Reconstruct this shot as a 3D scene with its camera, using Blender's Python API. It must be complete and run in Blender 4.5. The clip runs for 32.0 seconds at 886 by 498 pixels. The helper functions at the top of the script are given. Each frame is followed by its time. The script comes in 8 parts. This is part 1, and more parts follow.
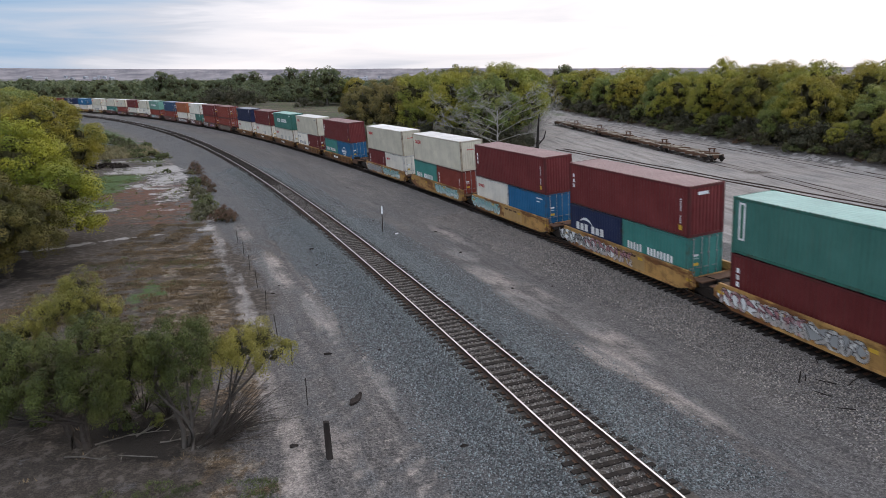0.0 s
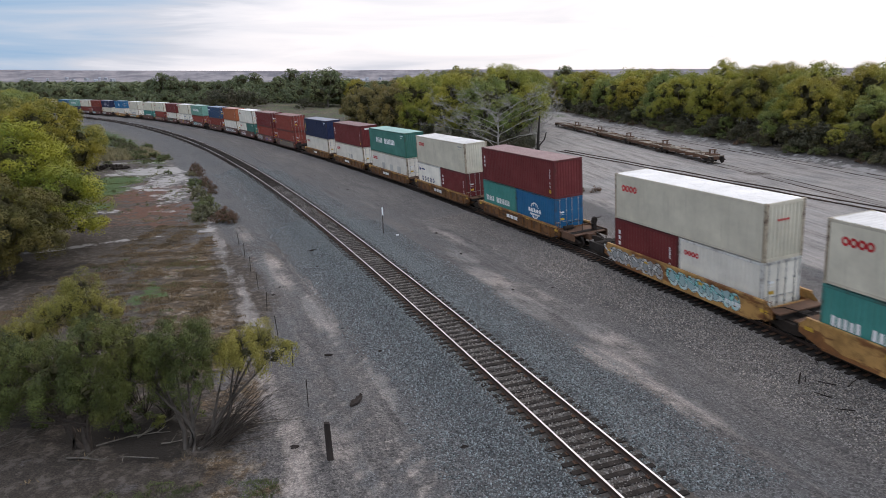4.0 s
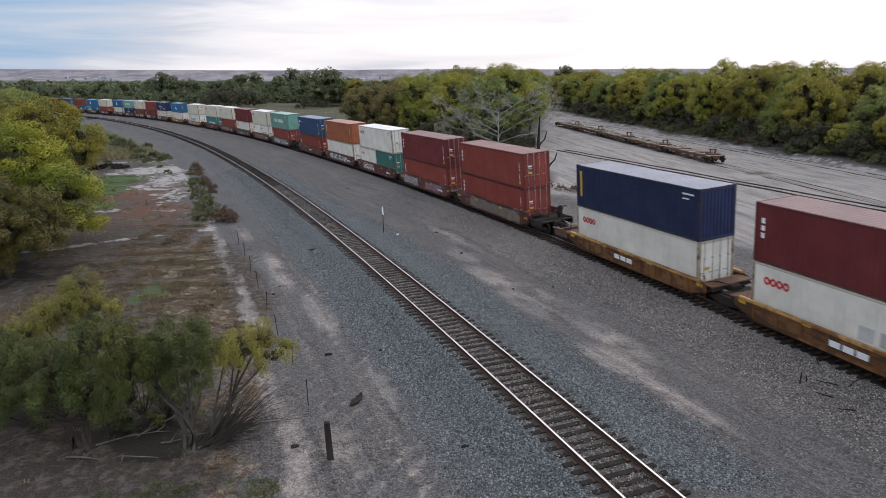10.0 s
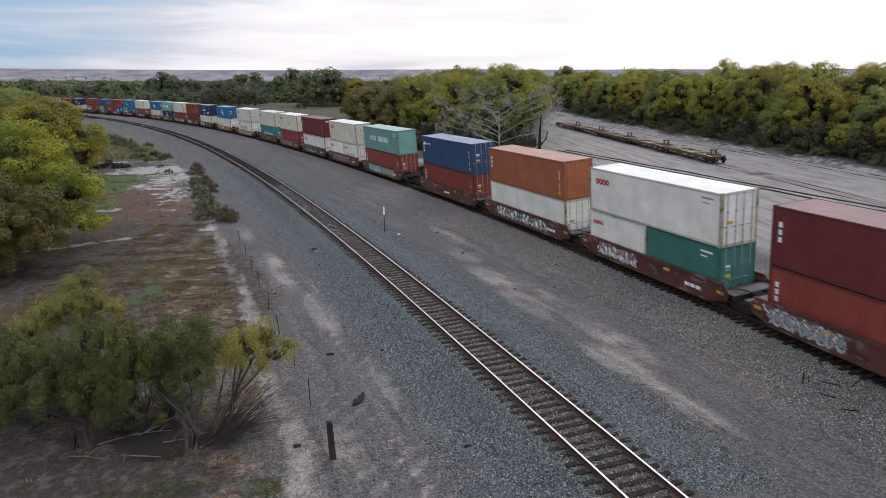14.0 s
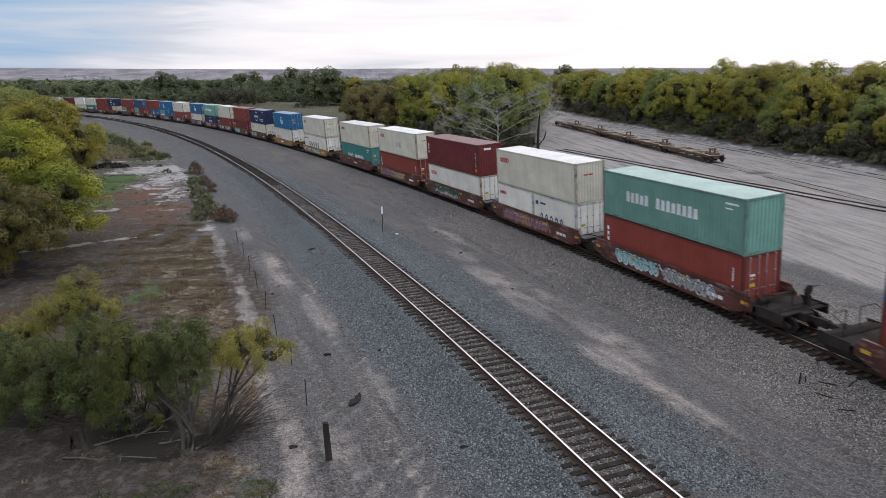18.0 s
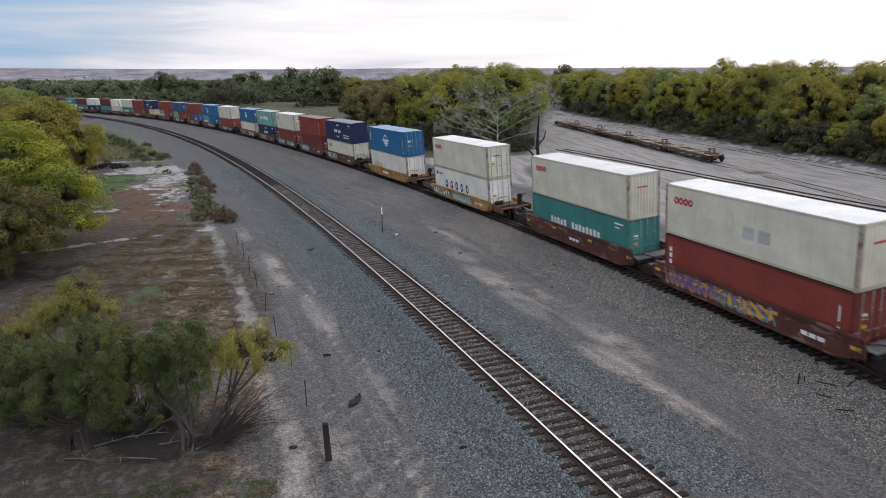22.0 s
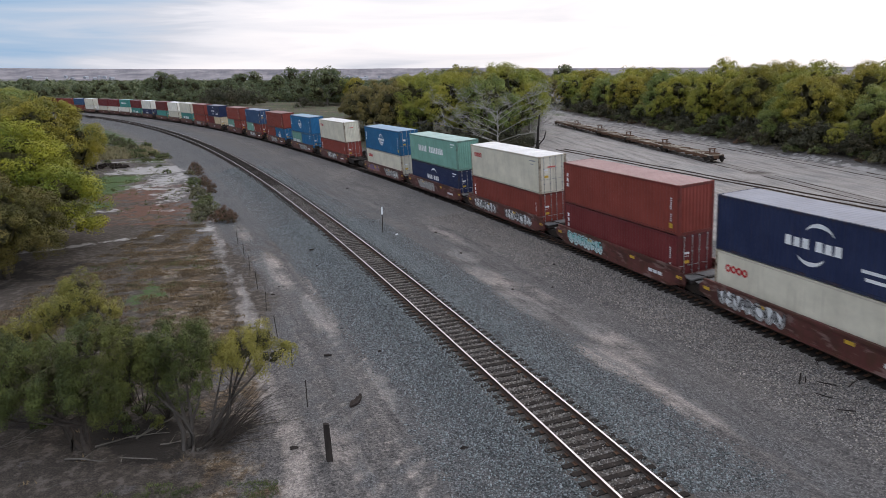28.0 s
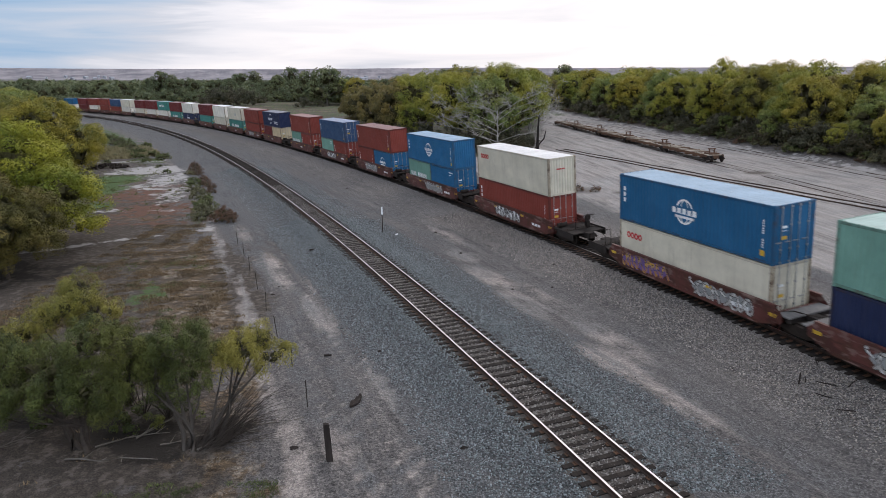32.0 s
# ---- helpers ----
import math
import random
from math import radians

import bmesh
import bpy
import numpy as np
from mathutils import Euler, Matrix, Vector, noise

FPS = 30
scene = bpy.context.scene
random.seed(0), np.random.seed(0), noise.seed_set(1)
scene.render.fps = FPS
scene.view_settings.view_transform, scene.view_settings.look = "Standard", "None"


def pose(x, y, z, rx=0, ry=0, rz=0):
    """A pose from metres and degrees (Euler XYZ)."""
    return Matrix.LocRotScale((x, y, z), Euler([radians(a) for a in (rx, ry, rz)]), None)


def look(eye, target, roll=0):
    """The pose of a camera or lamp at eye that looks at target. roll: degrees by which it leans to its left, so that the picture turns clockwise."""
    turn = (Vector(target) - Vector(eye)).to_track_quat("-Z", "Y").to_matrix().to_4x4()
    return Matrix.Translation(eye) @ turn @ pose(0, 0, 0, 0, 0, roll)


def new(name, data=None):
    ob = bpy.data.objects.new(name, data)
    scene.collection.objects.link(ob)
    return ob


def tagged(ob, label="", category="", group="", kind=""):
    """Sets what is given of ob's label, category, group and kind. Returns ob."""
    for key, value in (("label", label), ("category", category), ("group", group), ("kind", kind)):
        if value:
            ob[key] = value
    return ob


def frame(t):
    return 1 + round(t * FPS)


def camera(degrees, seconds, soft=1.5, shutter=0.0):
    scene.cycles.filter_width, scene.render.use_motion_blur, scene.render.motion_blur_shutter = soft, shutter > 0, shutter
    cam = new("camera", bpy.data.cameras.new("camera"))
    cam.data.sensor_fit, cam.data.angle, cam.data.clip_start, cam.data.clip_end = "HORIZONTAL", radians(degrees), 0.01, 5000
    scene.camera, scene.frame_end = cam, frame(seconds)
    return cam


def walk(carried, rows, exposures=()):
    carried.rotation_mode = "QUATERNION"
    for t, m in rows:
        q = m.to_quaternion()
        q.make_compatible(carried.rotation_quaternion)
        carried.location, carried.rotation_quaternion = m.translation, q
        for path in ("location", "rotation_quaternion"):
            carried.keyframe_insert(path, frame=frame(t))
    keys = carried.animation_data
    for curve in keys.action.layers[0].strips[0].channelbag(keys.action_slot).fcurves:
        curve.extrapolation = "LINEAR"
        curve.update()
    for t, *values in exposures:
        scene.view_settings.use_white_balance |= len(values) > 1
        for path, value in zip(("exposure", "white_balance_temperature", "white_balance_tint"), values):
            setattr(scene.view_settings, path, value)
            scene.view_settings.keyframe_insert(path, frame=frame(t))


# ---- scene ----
cam = camera(67.33, 32.0, soft=0.75, shutter=0.35)

# The drone hovers: seconds, drift in metres (x, y, z), and small turns in degrees (yaw, pitch, roll).
DRIFT = (
    (0, 0.000, -0.000, 0.000, -0.000, 0.000, 0.000), (1, 0.006, -0.008, 0.008, 0.010, 0.037, -0.006),
    (2, 0.021, -0.024, 0.014, 0.031, 0.064, -0.020), (3, 0.040, -0.053, 0.026, 0.054, 0.078, -0.048),
    (3.5, 0.029, -0.067, 0.030, 0.062, 0.094, -0.047), (5.5, -0.011, -0.046, 0.016, 0.055, 0.121, -0.013),
    (6, -0.028, -0.017, 0.006, 0.051, 0.116, 0.012), (7, -0.013, -0.007, 0.008, 0.057, 0.083, 0.021),
    (9, 0.001, -0.015, 0.002, 0.066, 0.072, 0.003), (11, -0.009, -0.003, -0.012, 0.074, 0.075, 0.011),
    (12, -0.034, 0.003, -0.018, 0.075, 0.074, 0.027), (13, -0.071, 0.012, -0.028, 0.075, 0.080, 0.060),
    (13.5, -0.099, 0.009, -0.028, 0.072, 0.087, 0.097), (14.5, -0.083, 0.008, -0.018, 0.070, 0.084, 0.094),
    (16.5, -0.033, 0.029, -0.008, 0.066, 0.066, 0.069), (17, 0.004, 0.046, 0.007, 0.049, 0.032, 0.065),
    (18, 0.023, 0.040, 0.022, 0.031, 0.000, 0.049), (19, 0.039, 0.023, 0.035, 0.029, -0.013, 0.011),
    (21, 0.050, 0.005, 0.058, 0.032, -0.019, -0.017), (23, 0.046, -0.010, 0.080, 0.028, -0.013, -0.029),
    (24, 0.030, -0.017, 0.080, 0.020, 0.008, -0.038), (25.5, 0.015, 0.004, 0.068, 0.017, 0.011, -0.037),
    (27.5, 0.010, 0.026, 0.068, 0.019, -0.010, -0.024), (29, 0.016, 0.018, 0.079, 0.026, -0.024, -0.020),
    (30.5, 0.018, 0.007, 0.085, 0.026, -0.026, -0.021), (32, 0.008, 0.014, 0.081, 0.007, -0.024, -0.018))
walk(cam, [(t, pose(x, y, 11.249 + z, 90 - 14.49 + p, 0, w) @ pose(0, 0, 0, 0, 0, -1.287 + r))
           for t, x, y, z, w, p, r in DRIFT], exposures=((0, 0.0, 6560, 16), (32, 0.0, 6560, 16)))

# ---- light: bright overcast sky, brightest low behind the yard ----
SUN_EL, SUN_AZ = radians(34), radians(25)
world = bpy.data.worlds.new("sky")
scene.world = world
world.use_nodes = True


def build_sky():
    nt = world.node_tree
    nt.nodes.clear()
    n = nt.nodes.new
    out, bg = n("ShaderNodeOutputWorld"), n("ShaderNodeBackground")
    sky = n("ShaderNodeTexSky")
    sky.sky_type, sky.sun_disc = "NISHITA", False
    sky.sun_elevation, sky.sun_rotation = SUN_EL, SUN_AZ
    sky.air_density, sky.dust_density = 1.0, 2.0
    geo = n("ShaderNodeTexCoord")
    sep = n("ShaderNodeSeparateXYZ")
    nt.links.new(geo.outputs["Generated"], sep.inputs[0])
    # flattened cloud coordinates
    mp = n("ShaderNodeMapping")
    mp.inputs["Scale"].default_value = (0.9, 0.9, 9.0)
    nt.links.new(geo.outputs["Generated"], mp.inputs[0])
    cl = n("ShaderNodeTexNoise")
    cl.inputs["Scale"].default_value, cl.inputs["Detail"].default_value = 3.2, 8
    cl.inputs["Distortion"].default_value = 0.5
    nt.links.new(mp.outputs[0], cl.inputs[0])
    # brightness lobe round the hidden sun
    dot = n("ShaderNodeVectorMath")
    dot.operation = "DOT_PRODUCT"
    nt.links.new(geo.outputs["Generated"], dot.inputs[0])
    dot.inputs[1].default_value = (math.sin(SUN_AZ) * math.cos(SUN_EL), math.cos(SUN_AZ) * math.cos(SUN_EL), math.sin(SUN_EL))
    lobe = n("ShaderNodeMapRange")
    lobe.inputs["From Min"].default_value, lobe.inputs["From Max"].default_value = 0.50, 0.86
    nt.links.new(dot.outputs["Value"], lobe.inputs["Value"])
    # cloud value = noise + lobe
    add = n("ShaderNodeMath")
    add.operation = "MULTIPLY_ADD"
    nt.links.new(lobe.outputs[0], add.inputs[0])
    add.inputs[1].default_value = 0.55
    # thinner, bluer cloud to the north-west
    dot2 = n("ShaderNodeVectorMath")
    dot2.operation = "DOT_PRODUCT"
    nt.links.new(geo.outputs["Generated"], dot2.inputs[0])
    dot2.inputs[1].default_value = (-0.585, 0.775, 0.24)
    thin = n("ShaderNodeMapRange")
    thin.inputs["From Min"].default_value, thin.inputs["From Max"].default_value = 0.915, 0.995
    thin.inputs["To Max"].default_value = 0.25
    nt.links.new(dot2.outputs["Value"], thin.inputs["Value"])
    less = n("ShaderNodeMath")
    less.operation = "SUBTRACT"
    hard = n("ShaderNodeMapRange")
    hard.clamp = False
    hard.inputs["From Min"].default_value, hard.inputs["From Max"].default_value = 0.25, 0.75
    hard.inputs["To Min"].default_value, hard.inputs["To Max"].default_value = 0.12, 0.88
    nt.links.new(cl.outputs["Fac"], hard.inputs["Value"])
    nt.links.new(hard.outputs[0], less.inputs[0])
    nt.links.new(thin.outputs[0], less.inputs[1])
    nt.links.new(less.outputs[0], add.inputs[2])
    ramp = n("ShaderNodeValToRGB")
    r = ramp.color_ramp
    r.elements[0].position, r.elements[0].color = 0.12, (0.31, 0.50, 0.71, 1)
    r.elements[1].position, r.elements[1].color = 0.92, (1.02, 1.02, 1.03, 1)
    e = r.elements.new(0.34)
    e.color = (0.44, 0.585, 0.745, 1)
    e = r.elements.new(0.55)
    e.color = (0.64, 0.70, 0.78, 1)
    e = r.elements.new(0.69)
    e.color = (0.85, 0.88, 0.93, 1)
    nt.links.new(add.outputs[0], ramp.inputs[0])
    # the cloud deck is brighter overhead than near the horizon
    up = n("ShaderNodeMapRange")
    up.interpolation_type = "SMOOTHSTEP"
    up.inputs["From Min"].default_value, up.inputs["From Max"].default_value = 0.14, 0.75
    up.inputs["To Min"].default_value, up.inputs["To Max"].default_value = 1.0, 1.25
    nt.links.new(sep.outputs["Z"], up.inputs["Value"])
    deck = n("ShaderNodeMixRGB")
    deck.blend_type = "MULTIPLY"
    deck.inputs[0].default_value = 1
    nt.links.new(ramp.outputs[0], deck.inputs[1])
    nt.links.new(up.outputs[0], deck.inputs[2])
    # thinner, brighter cloud to the south-east
    dot3 = n("ShaderNodeVectorMath")
    dot3.operation = "DOT_PRODUCT"
    nt.links.new(geo.outputs["Generated"], dot3.inputs[0])
    dot3.inputs[1].default_value = (0.55, -0.80, 0.24)
    east = n("ShaderNodeMapRange")
    east.interpolation_type = "SMOOTHSTEP"
    east.inputs["From Min"].default_value, east.inputs["From Max"].default_value = 0.0, 0.95
    east.inputs["To Min"].default_value, east.inputs["To Max"].default_value = 1.0, 1.75
    nt.links.new(dot3.outputs["Value"], east.inputs["Value"])
    glow = n("ShaderNodeMixRGB")
    glow.blend_type = "MULTIPLY"
    glow.inputs[0].default_value = 1
    nt.links.new(deck.outputs[0], glow.inputs[1])
    nt.links.new(east.outputs[0], glow.inputs[2])
    deck = glow
    mix = n("ShaderNodeMixRGB")
    mix.inputs[0].default_value = 0.93
    sc = n("ShaderNodeMixRGB")
    sc.blend_type = "MULTIPLY"
    sc.inputs[0].default_value = 1
    sc.inputs[2].default_value = (0.1, 0.1, 0.1, 1)
    nt.links.new(sky.outputs[0], sc.inputs[1])
    nt.links.new(sc.outputs[0], mix.inputs[1])
    nt.links.new(deck.outputs[0], mix.inputs[2])
    nt.links.new(mix.outputs[0], bg.inputs[0])
    bg.inputs[1].default_value = SKY_POWER
    nt.links.new(bg.outputs[0], out.inputs[0])


SKY_POWER = 1.0
build_sky()
sun_lamp = bpy.data.lights.new("sun", "SUN")
sun_lamp.energy, sun_lamp.angle, sun_lamp.color = 0.5, radians(40), (1.0, 0.96, 0.9)
sun_ob = new("sun", sun_lamp)
sun_ob.matrix_world = look((math.sin(SUN_AZ) * math.cos(SUN_EL), math.cos(SUN_AZ) * math.cos(SUN_EL), math.sin(SUN_EL)), (0, 0, 0))


# ---- materials ----
def mat(name):
    m = bpy.data.materials.new(name)
    m.use_nodes = True
    return m, m.node_tree, m.node_tree.nodes["Principled BSDF"]


def nd(nt, kind, **kw):
    x = nt.nodes.new("ShaderNode" + kind)
    for k, v in kw.items():
        x.inputs[k].default_value = v
    return x


def ramp2(nt, src, a, b, p0=0.35, p1=0.65):
    r = nt.nodes.new("ShaderNodeValToRGB")
    r.color_ramp.elements[0].position, r.color_ramp.elements[0].color = p0, (*a, 1)
    r.color_ramp.elements[1].position, r.color_ramp.elements[1].color = p1, (*b, 1)
    nt.links.new(src, r.inputs[0])
    return r.outputs[0]


def mixc(nt, fac, a, b, mode="MIX"):
    m = nt.nodes.new("ShaderNodeMixRGB")
    m.blend_type = mode
    for sock, v in zip(m.inputs, (fac, a, b)):
        if isinstance(v, (int, float)):
            sock.default_value = v
        elif isinstance(v, tuple):
            sock.default_value = (*v, 1)
        else:
            nt.links.new(v, sock)
    return m.outputs[0]


def coords(nt, kind="Object", scale=(1, 1, 1)):
    tc = nt.nodes.new("ShaderNodeTexCoord")
    mp = nt.nodes.new("ShaderNodeMapping")
    mp.inputs["Scale"].default_value = scale
    nt.links.new(tc.outputs[kind], mp.inputs[0])
    return mp.outputs[0]


def noise_tex(nt, vec, scale, detail=4, rough=0.55):
    x = nd(nt, "TexNoise", Scale=scale, Detail=detail, Roughness=rough)
    nt.links.new(vec, x.inputs["Vector"])
    return x.outputs["Fac"]


def bump(nt, bsdf, height, strength=0.3, dist=0.02):
    b = nt.nodes.new("ShaderNodeBump")
    b.inputs["Strength"].default_value, b.inputs["Distance"].default_value = strength, dist
    nt.links.new(height, b.inputs["Height"])
    nt.links.new(b.outputs[0], bsdf.inputs["Normal"])


def paint(name, col, dirt=(0.12, 0.09, 0.07), wear=0.5, rough=0.55, metal=0.0, blotch=0.0, chalk=0.0, panel=None):
    """Weathered paint: faded patches, vertical grime streaks and rust specks."""
    m, nt, b = mat(name)
    v = coords(nt)
    streak = noise_tex(nt, coords(nt, "Object", (4.2, 4.2, 0.20)), 2.0, 5)
    patch = noise_tex(nt, v, 0.55, 5, 0.65)
    speck = noise_tex(nt, v, 9.0, 3, 0.7)
    info = nt.nodes.new("ShaderNodeObjectInfo")
    fade = ramp2(nt, patch, tuple(c * 0.82 for c in col), tuple(min(1, c * 1.12 + 0.012) for c in col), 0.3, 0.7)
    hsv = nd(nt, "HueSaturation")
    mr = nd(nt, "MapRange")
    mr.inputs["To Min"].default_value, mr.inputs["To Max"].default_value = 0.86, 1.12
    nt.links.new(info.outputs["Random"], mr.inputs["Value"])
    nt.links.new(mr.outputs[0], hsv.inputs["Value"])
    nt.links.new(fade, hsv.inputs["Color"])
    k = nt.nodes.new("ShaderNodeValToRGB")
    k.color_ramp.elements[0].position, k.color_ramp.elements[1].position = 0.56, 0.80
    nt.links.new(streak, k.inputs[0])
    f = nd(nt, "Math")
    f.operation = "MULTIPLY"
    nt.links.new(k.outputs[0], f.inputs[0])
    f.inputs[1].default_value = wear * 0.75
    c1 = mixc(nt, f.outputs[0], hsv.outputs[0], dirt)
    k2 = nt.nodes.new("ShaderNodeValToRGB")
    k2.color_ramp.elements[0].position, k2.color_ramp.elements[1].position = 0.66, 0.74
    nt.links.new(speck, k2.inputs[0])
    f2 = nd(nt, "Math")
    f2.operation = "MULTIPLY"
    nt.links.new(k2.outputs[0], f2.inputs[0])
    f2.inputs[1].default_value = wear * 0.5
    c2 = mixc(nt, f2.outputs[0], c1, (0.10, 0.045, 0.02))
    if panel:
        plates = noise_tex(nt, coords(nt, "Object", (0.28, 1, 0.9)), 1.0, 4, 0.6)
        c2 = mixc(nt, ramp2(nt, plates, (0, 0, 0), (1, 1, 1), 0.50, 0.54), c2, mixc(nt, streak, tuple(q * 0.75 for q in panel), panel))
    if blotch:
        big = noise_tex(nt, v, 1.7, 6, 0.7)
        c2 = mixc(nt, ramp2(nt, big, (0, 0, 0), (blotch, blotch, blotch), 0.47, 0.60), c2, mixc(nt, speck, (0.030, 0.018, 0.013), (0.110, 0.052, 0.027)))
    if chalk:
        pat = noise_tex(nt, coords(nt, "Object", (0.55, 1, 1.6)), 1.3, 5, 0.6)
        c2 = mixc(nt, ramp2(nt, pat, (0, 0, 0), (chalk, chalk, chalk), 0.55, 0.60), c2, (0.30, 0.21, 0.185))
    nt.links.new(c2, b.inputs["Base Color"])
    b.inputs["Roughness"].default_value, b.inputs["Metallic"].default_value = rough, metal
    b.inputs["Specular IOR Level"].default_value = 0.28
    bump(nt, b, patch, 0.12, 0.02)
    return m


def plain(name, a, b_, scale=6.0, rough=0.8, metal=0.0, bmp=0.4, dist=0.02, stretch=(1, 1, 1)):
    m, nt, b = mat(name)
    v = coords(nt, "Object", stretch)
    n1, n2 = noise_tex(nt, v, scale, 6, 0.65), noise_tex(nt, v, scale * 0.13, 3)
    c = ramp2(nt, n1, a, b_, 0.3, 0.7)
    c = mixc(nt, 0.5, c, ramp2(nt, n2, a, b_, 0.35, 0.65))
    nt.links.new(c, b.inputs["Base Color"])
    b.inputs["Roughness"].default_value, b.inputs["Metallic"].default_value = rough, metal
    if metal == 0:
        b.inputs["Specular IOR Level"].default_value = 0.15
    bump(nt, b, n1, bmp, dist)
    return m


def foliage(name, dark, light, yellow, share=0.25, mottle=0.75):
    """Leaves: every leaf its own shade, some of them turning."""
    m, nt, b = mat(name)
    geo = nt.nodes.new("ShaderNodeNewGeometry")
    v = coords(nt)
    rnd = geo.outputs["Random Per Island"]
    c = ramp2(nt, rnd, tuple(a * 0.72 + b_ * 0.24 for a, b_ in zip(dark, light)), tuple(q * 0.86 for q in light), 0.0, 1.0)
    c = mixc(nt, mottle, c, ramp2(nt, noise_tex(nt, v, 0.85, 3), (0.55, 0.58, 0.58), (1.30, 1.28, 1.15), 0.36, 0.64), "MULTIPLY")
    big = noise_tex(nt, v, 0.30, 3)
    info = nt.nodes.new("ShaderNodeObjectInfo")
    a = nd(nt, "Math")
    a.operation = "ADD"
    nt.links.new(big, a.inputs[0])
    s = nd(nt, "Math")
    s.operation = "MULTIPLY_ADD"
    nt.links.new(info.outputs["Random"], s.inputs[0])
    s.inputs[1].default_value, s.inputs[2].default_value = 0.16, -0.08 + (share - 0.25)
    nt.links.new(s.outputs[0], a.inputs[1])
    k = nt.nodes.new("ShaderNodeValToRGB")
    k.color_ramp.elements[0].position, k.color_ramp.elements[1].position = 0.44, 0.80
    nt.links.new(a.outputs[0], k.inputs[0])
    c = mixc(nt, k.outputs[0], c, yellow)
    nt.links.new(c, b.inputs["Base Color"])
    b.inputs["Roughness"].default_value = 0.6
    b.inputs["Specular IOR Level"].default_value = 0.25
    tr = nt.nodes.new("ShaderNodeBsdfTranslucent")
    nt.links.new(c, tr.inputs[0])
    mx = nt.nodes.new("ShaderNodeMixShader")
    mx.inputs[0].default_value = 0.05
    out = nt.nodes["Material Output"]
    nt.links.new(b.outputs[0], mx.inputs[1])
    nt.links.new(tr.outputs[0], mx.inputs[2])
    nt.links.new(mx.outputs[0], out.inputs[0])
    return m


PAINTS = {
    "maroon": paint("maroon_paint", (0.150, 0.022, 0.022), wear=0.35),
    "red": paint("rust_red_paint", (0.245, 0.046, 0.031), wear=0.40),
    "white": paint("white_paint", (0.80, 0.762, 0.672), wear=0.34),
    "beige": paint("beige_grey_paint", (0.630, 0.590, 0.475), wear=0.45),
    "green": paint("green_paint", (0.052, 0.185, 0.152), wear=0.5),
    "teal": paint("teal_paint", (0.050, 0.235, 0.205), wear=0.5),
    "mint": paint("mint_paint", (0.165, 0.340, 0.275), wear=0.55),
    "navy": paint("navy_paint", (0.012, 0.022, 0.070), wear=0.4),
    "blue": paint("blue_paint", (0.009, 0.120, 0.265), wear=0.45),
    "midblue": paint("faded_blue_paint", (0.028, 0.072, 0.155), wear=0.5),
    "orange": paint("orange_paint", (0.390, 0.120, 0.050), wear=0.45),
    "cream": paint("cream_paint", (0.56, 0.46, 0.30), wear=0.5),
}
EDGE_COLOURS = {"maroon": (0.120, 0.017, 0.020), "red": (0.155, 0.026, 0.020), "green": (0.028, 0.150, 0.115), "teal": (0.045, 0.195, 0.170), "mint": (0.145, 0.290, 0.235), "navy": (0.012, 0.022, 0.060),
                "blue": (0.010, 0.105, 0.225), "midblue": (0.026, 0.064, 0.135), "orange": (0.33, 0.105, 0.045), "cream": (0.50, 0.41, 0.27), "white": (0.60, 0.59, 0.55), "beige": (0.52, 0.48, 0.38)}
EDGES = {k: paint(k + "_chipped_edge_paint", v, wear=1.7, dirt=(0.075, 0.040, 0.024), blotch=0.5) for k, v in EDGE_COLOURS.items()}
CAR_PAINTS = {
    "yellow": paint("car_yellow", (0.46, 0.255, 0.080), wear=1.2, dirt=(0.14, 0.065, 0.03), blotch=0.40, panel=(0.255, 0.110, 0.040)),
    "ochre": paint("car_ochre", (0.190, 0.085, 0.028), wear=1.3, dirt=(0.045, 0.025, 0.015), blotch=0.8, panel=(0.095, 0.045, 0.022)),
    "brown": paint("car_brown", (0.120, 0.036, 0.030), wear=1.0, dirt=(0.05, 0.035, 0.025), blotch=0.6, chalk=0.45, panel=(0.085, 0.032, 0.026)),
}
# roof colours mixed with pale grey to paint in the sky's sheen
M_ROOF_SHEEN = {k: paint(k + "_roof_sheen_paint", tuple(min(0.82, c * 0.62 + a * (0.62 if k in ("maroon", "red") else 1.0)) for c, a in zip(v, (0.21, 0.20, 0.20))), wear=0.8)
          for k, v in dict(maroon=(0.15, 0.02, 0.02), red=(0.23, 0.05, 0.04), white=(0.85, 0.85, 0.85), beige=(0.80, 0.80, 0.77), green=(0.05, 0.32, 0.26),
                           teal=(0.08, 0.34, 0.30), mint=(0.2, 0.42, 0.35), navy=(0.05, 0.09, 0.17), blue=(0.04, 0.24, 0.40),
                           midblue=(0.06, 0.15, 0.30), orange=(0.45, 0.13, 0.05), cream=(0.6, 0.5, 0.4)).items()}
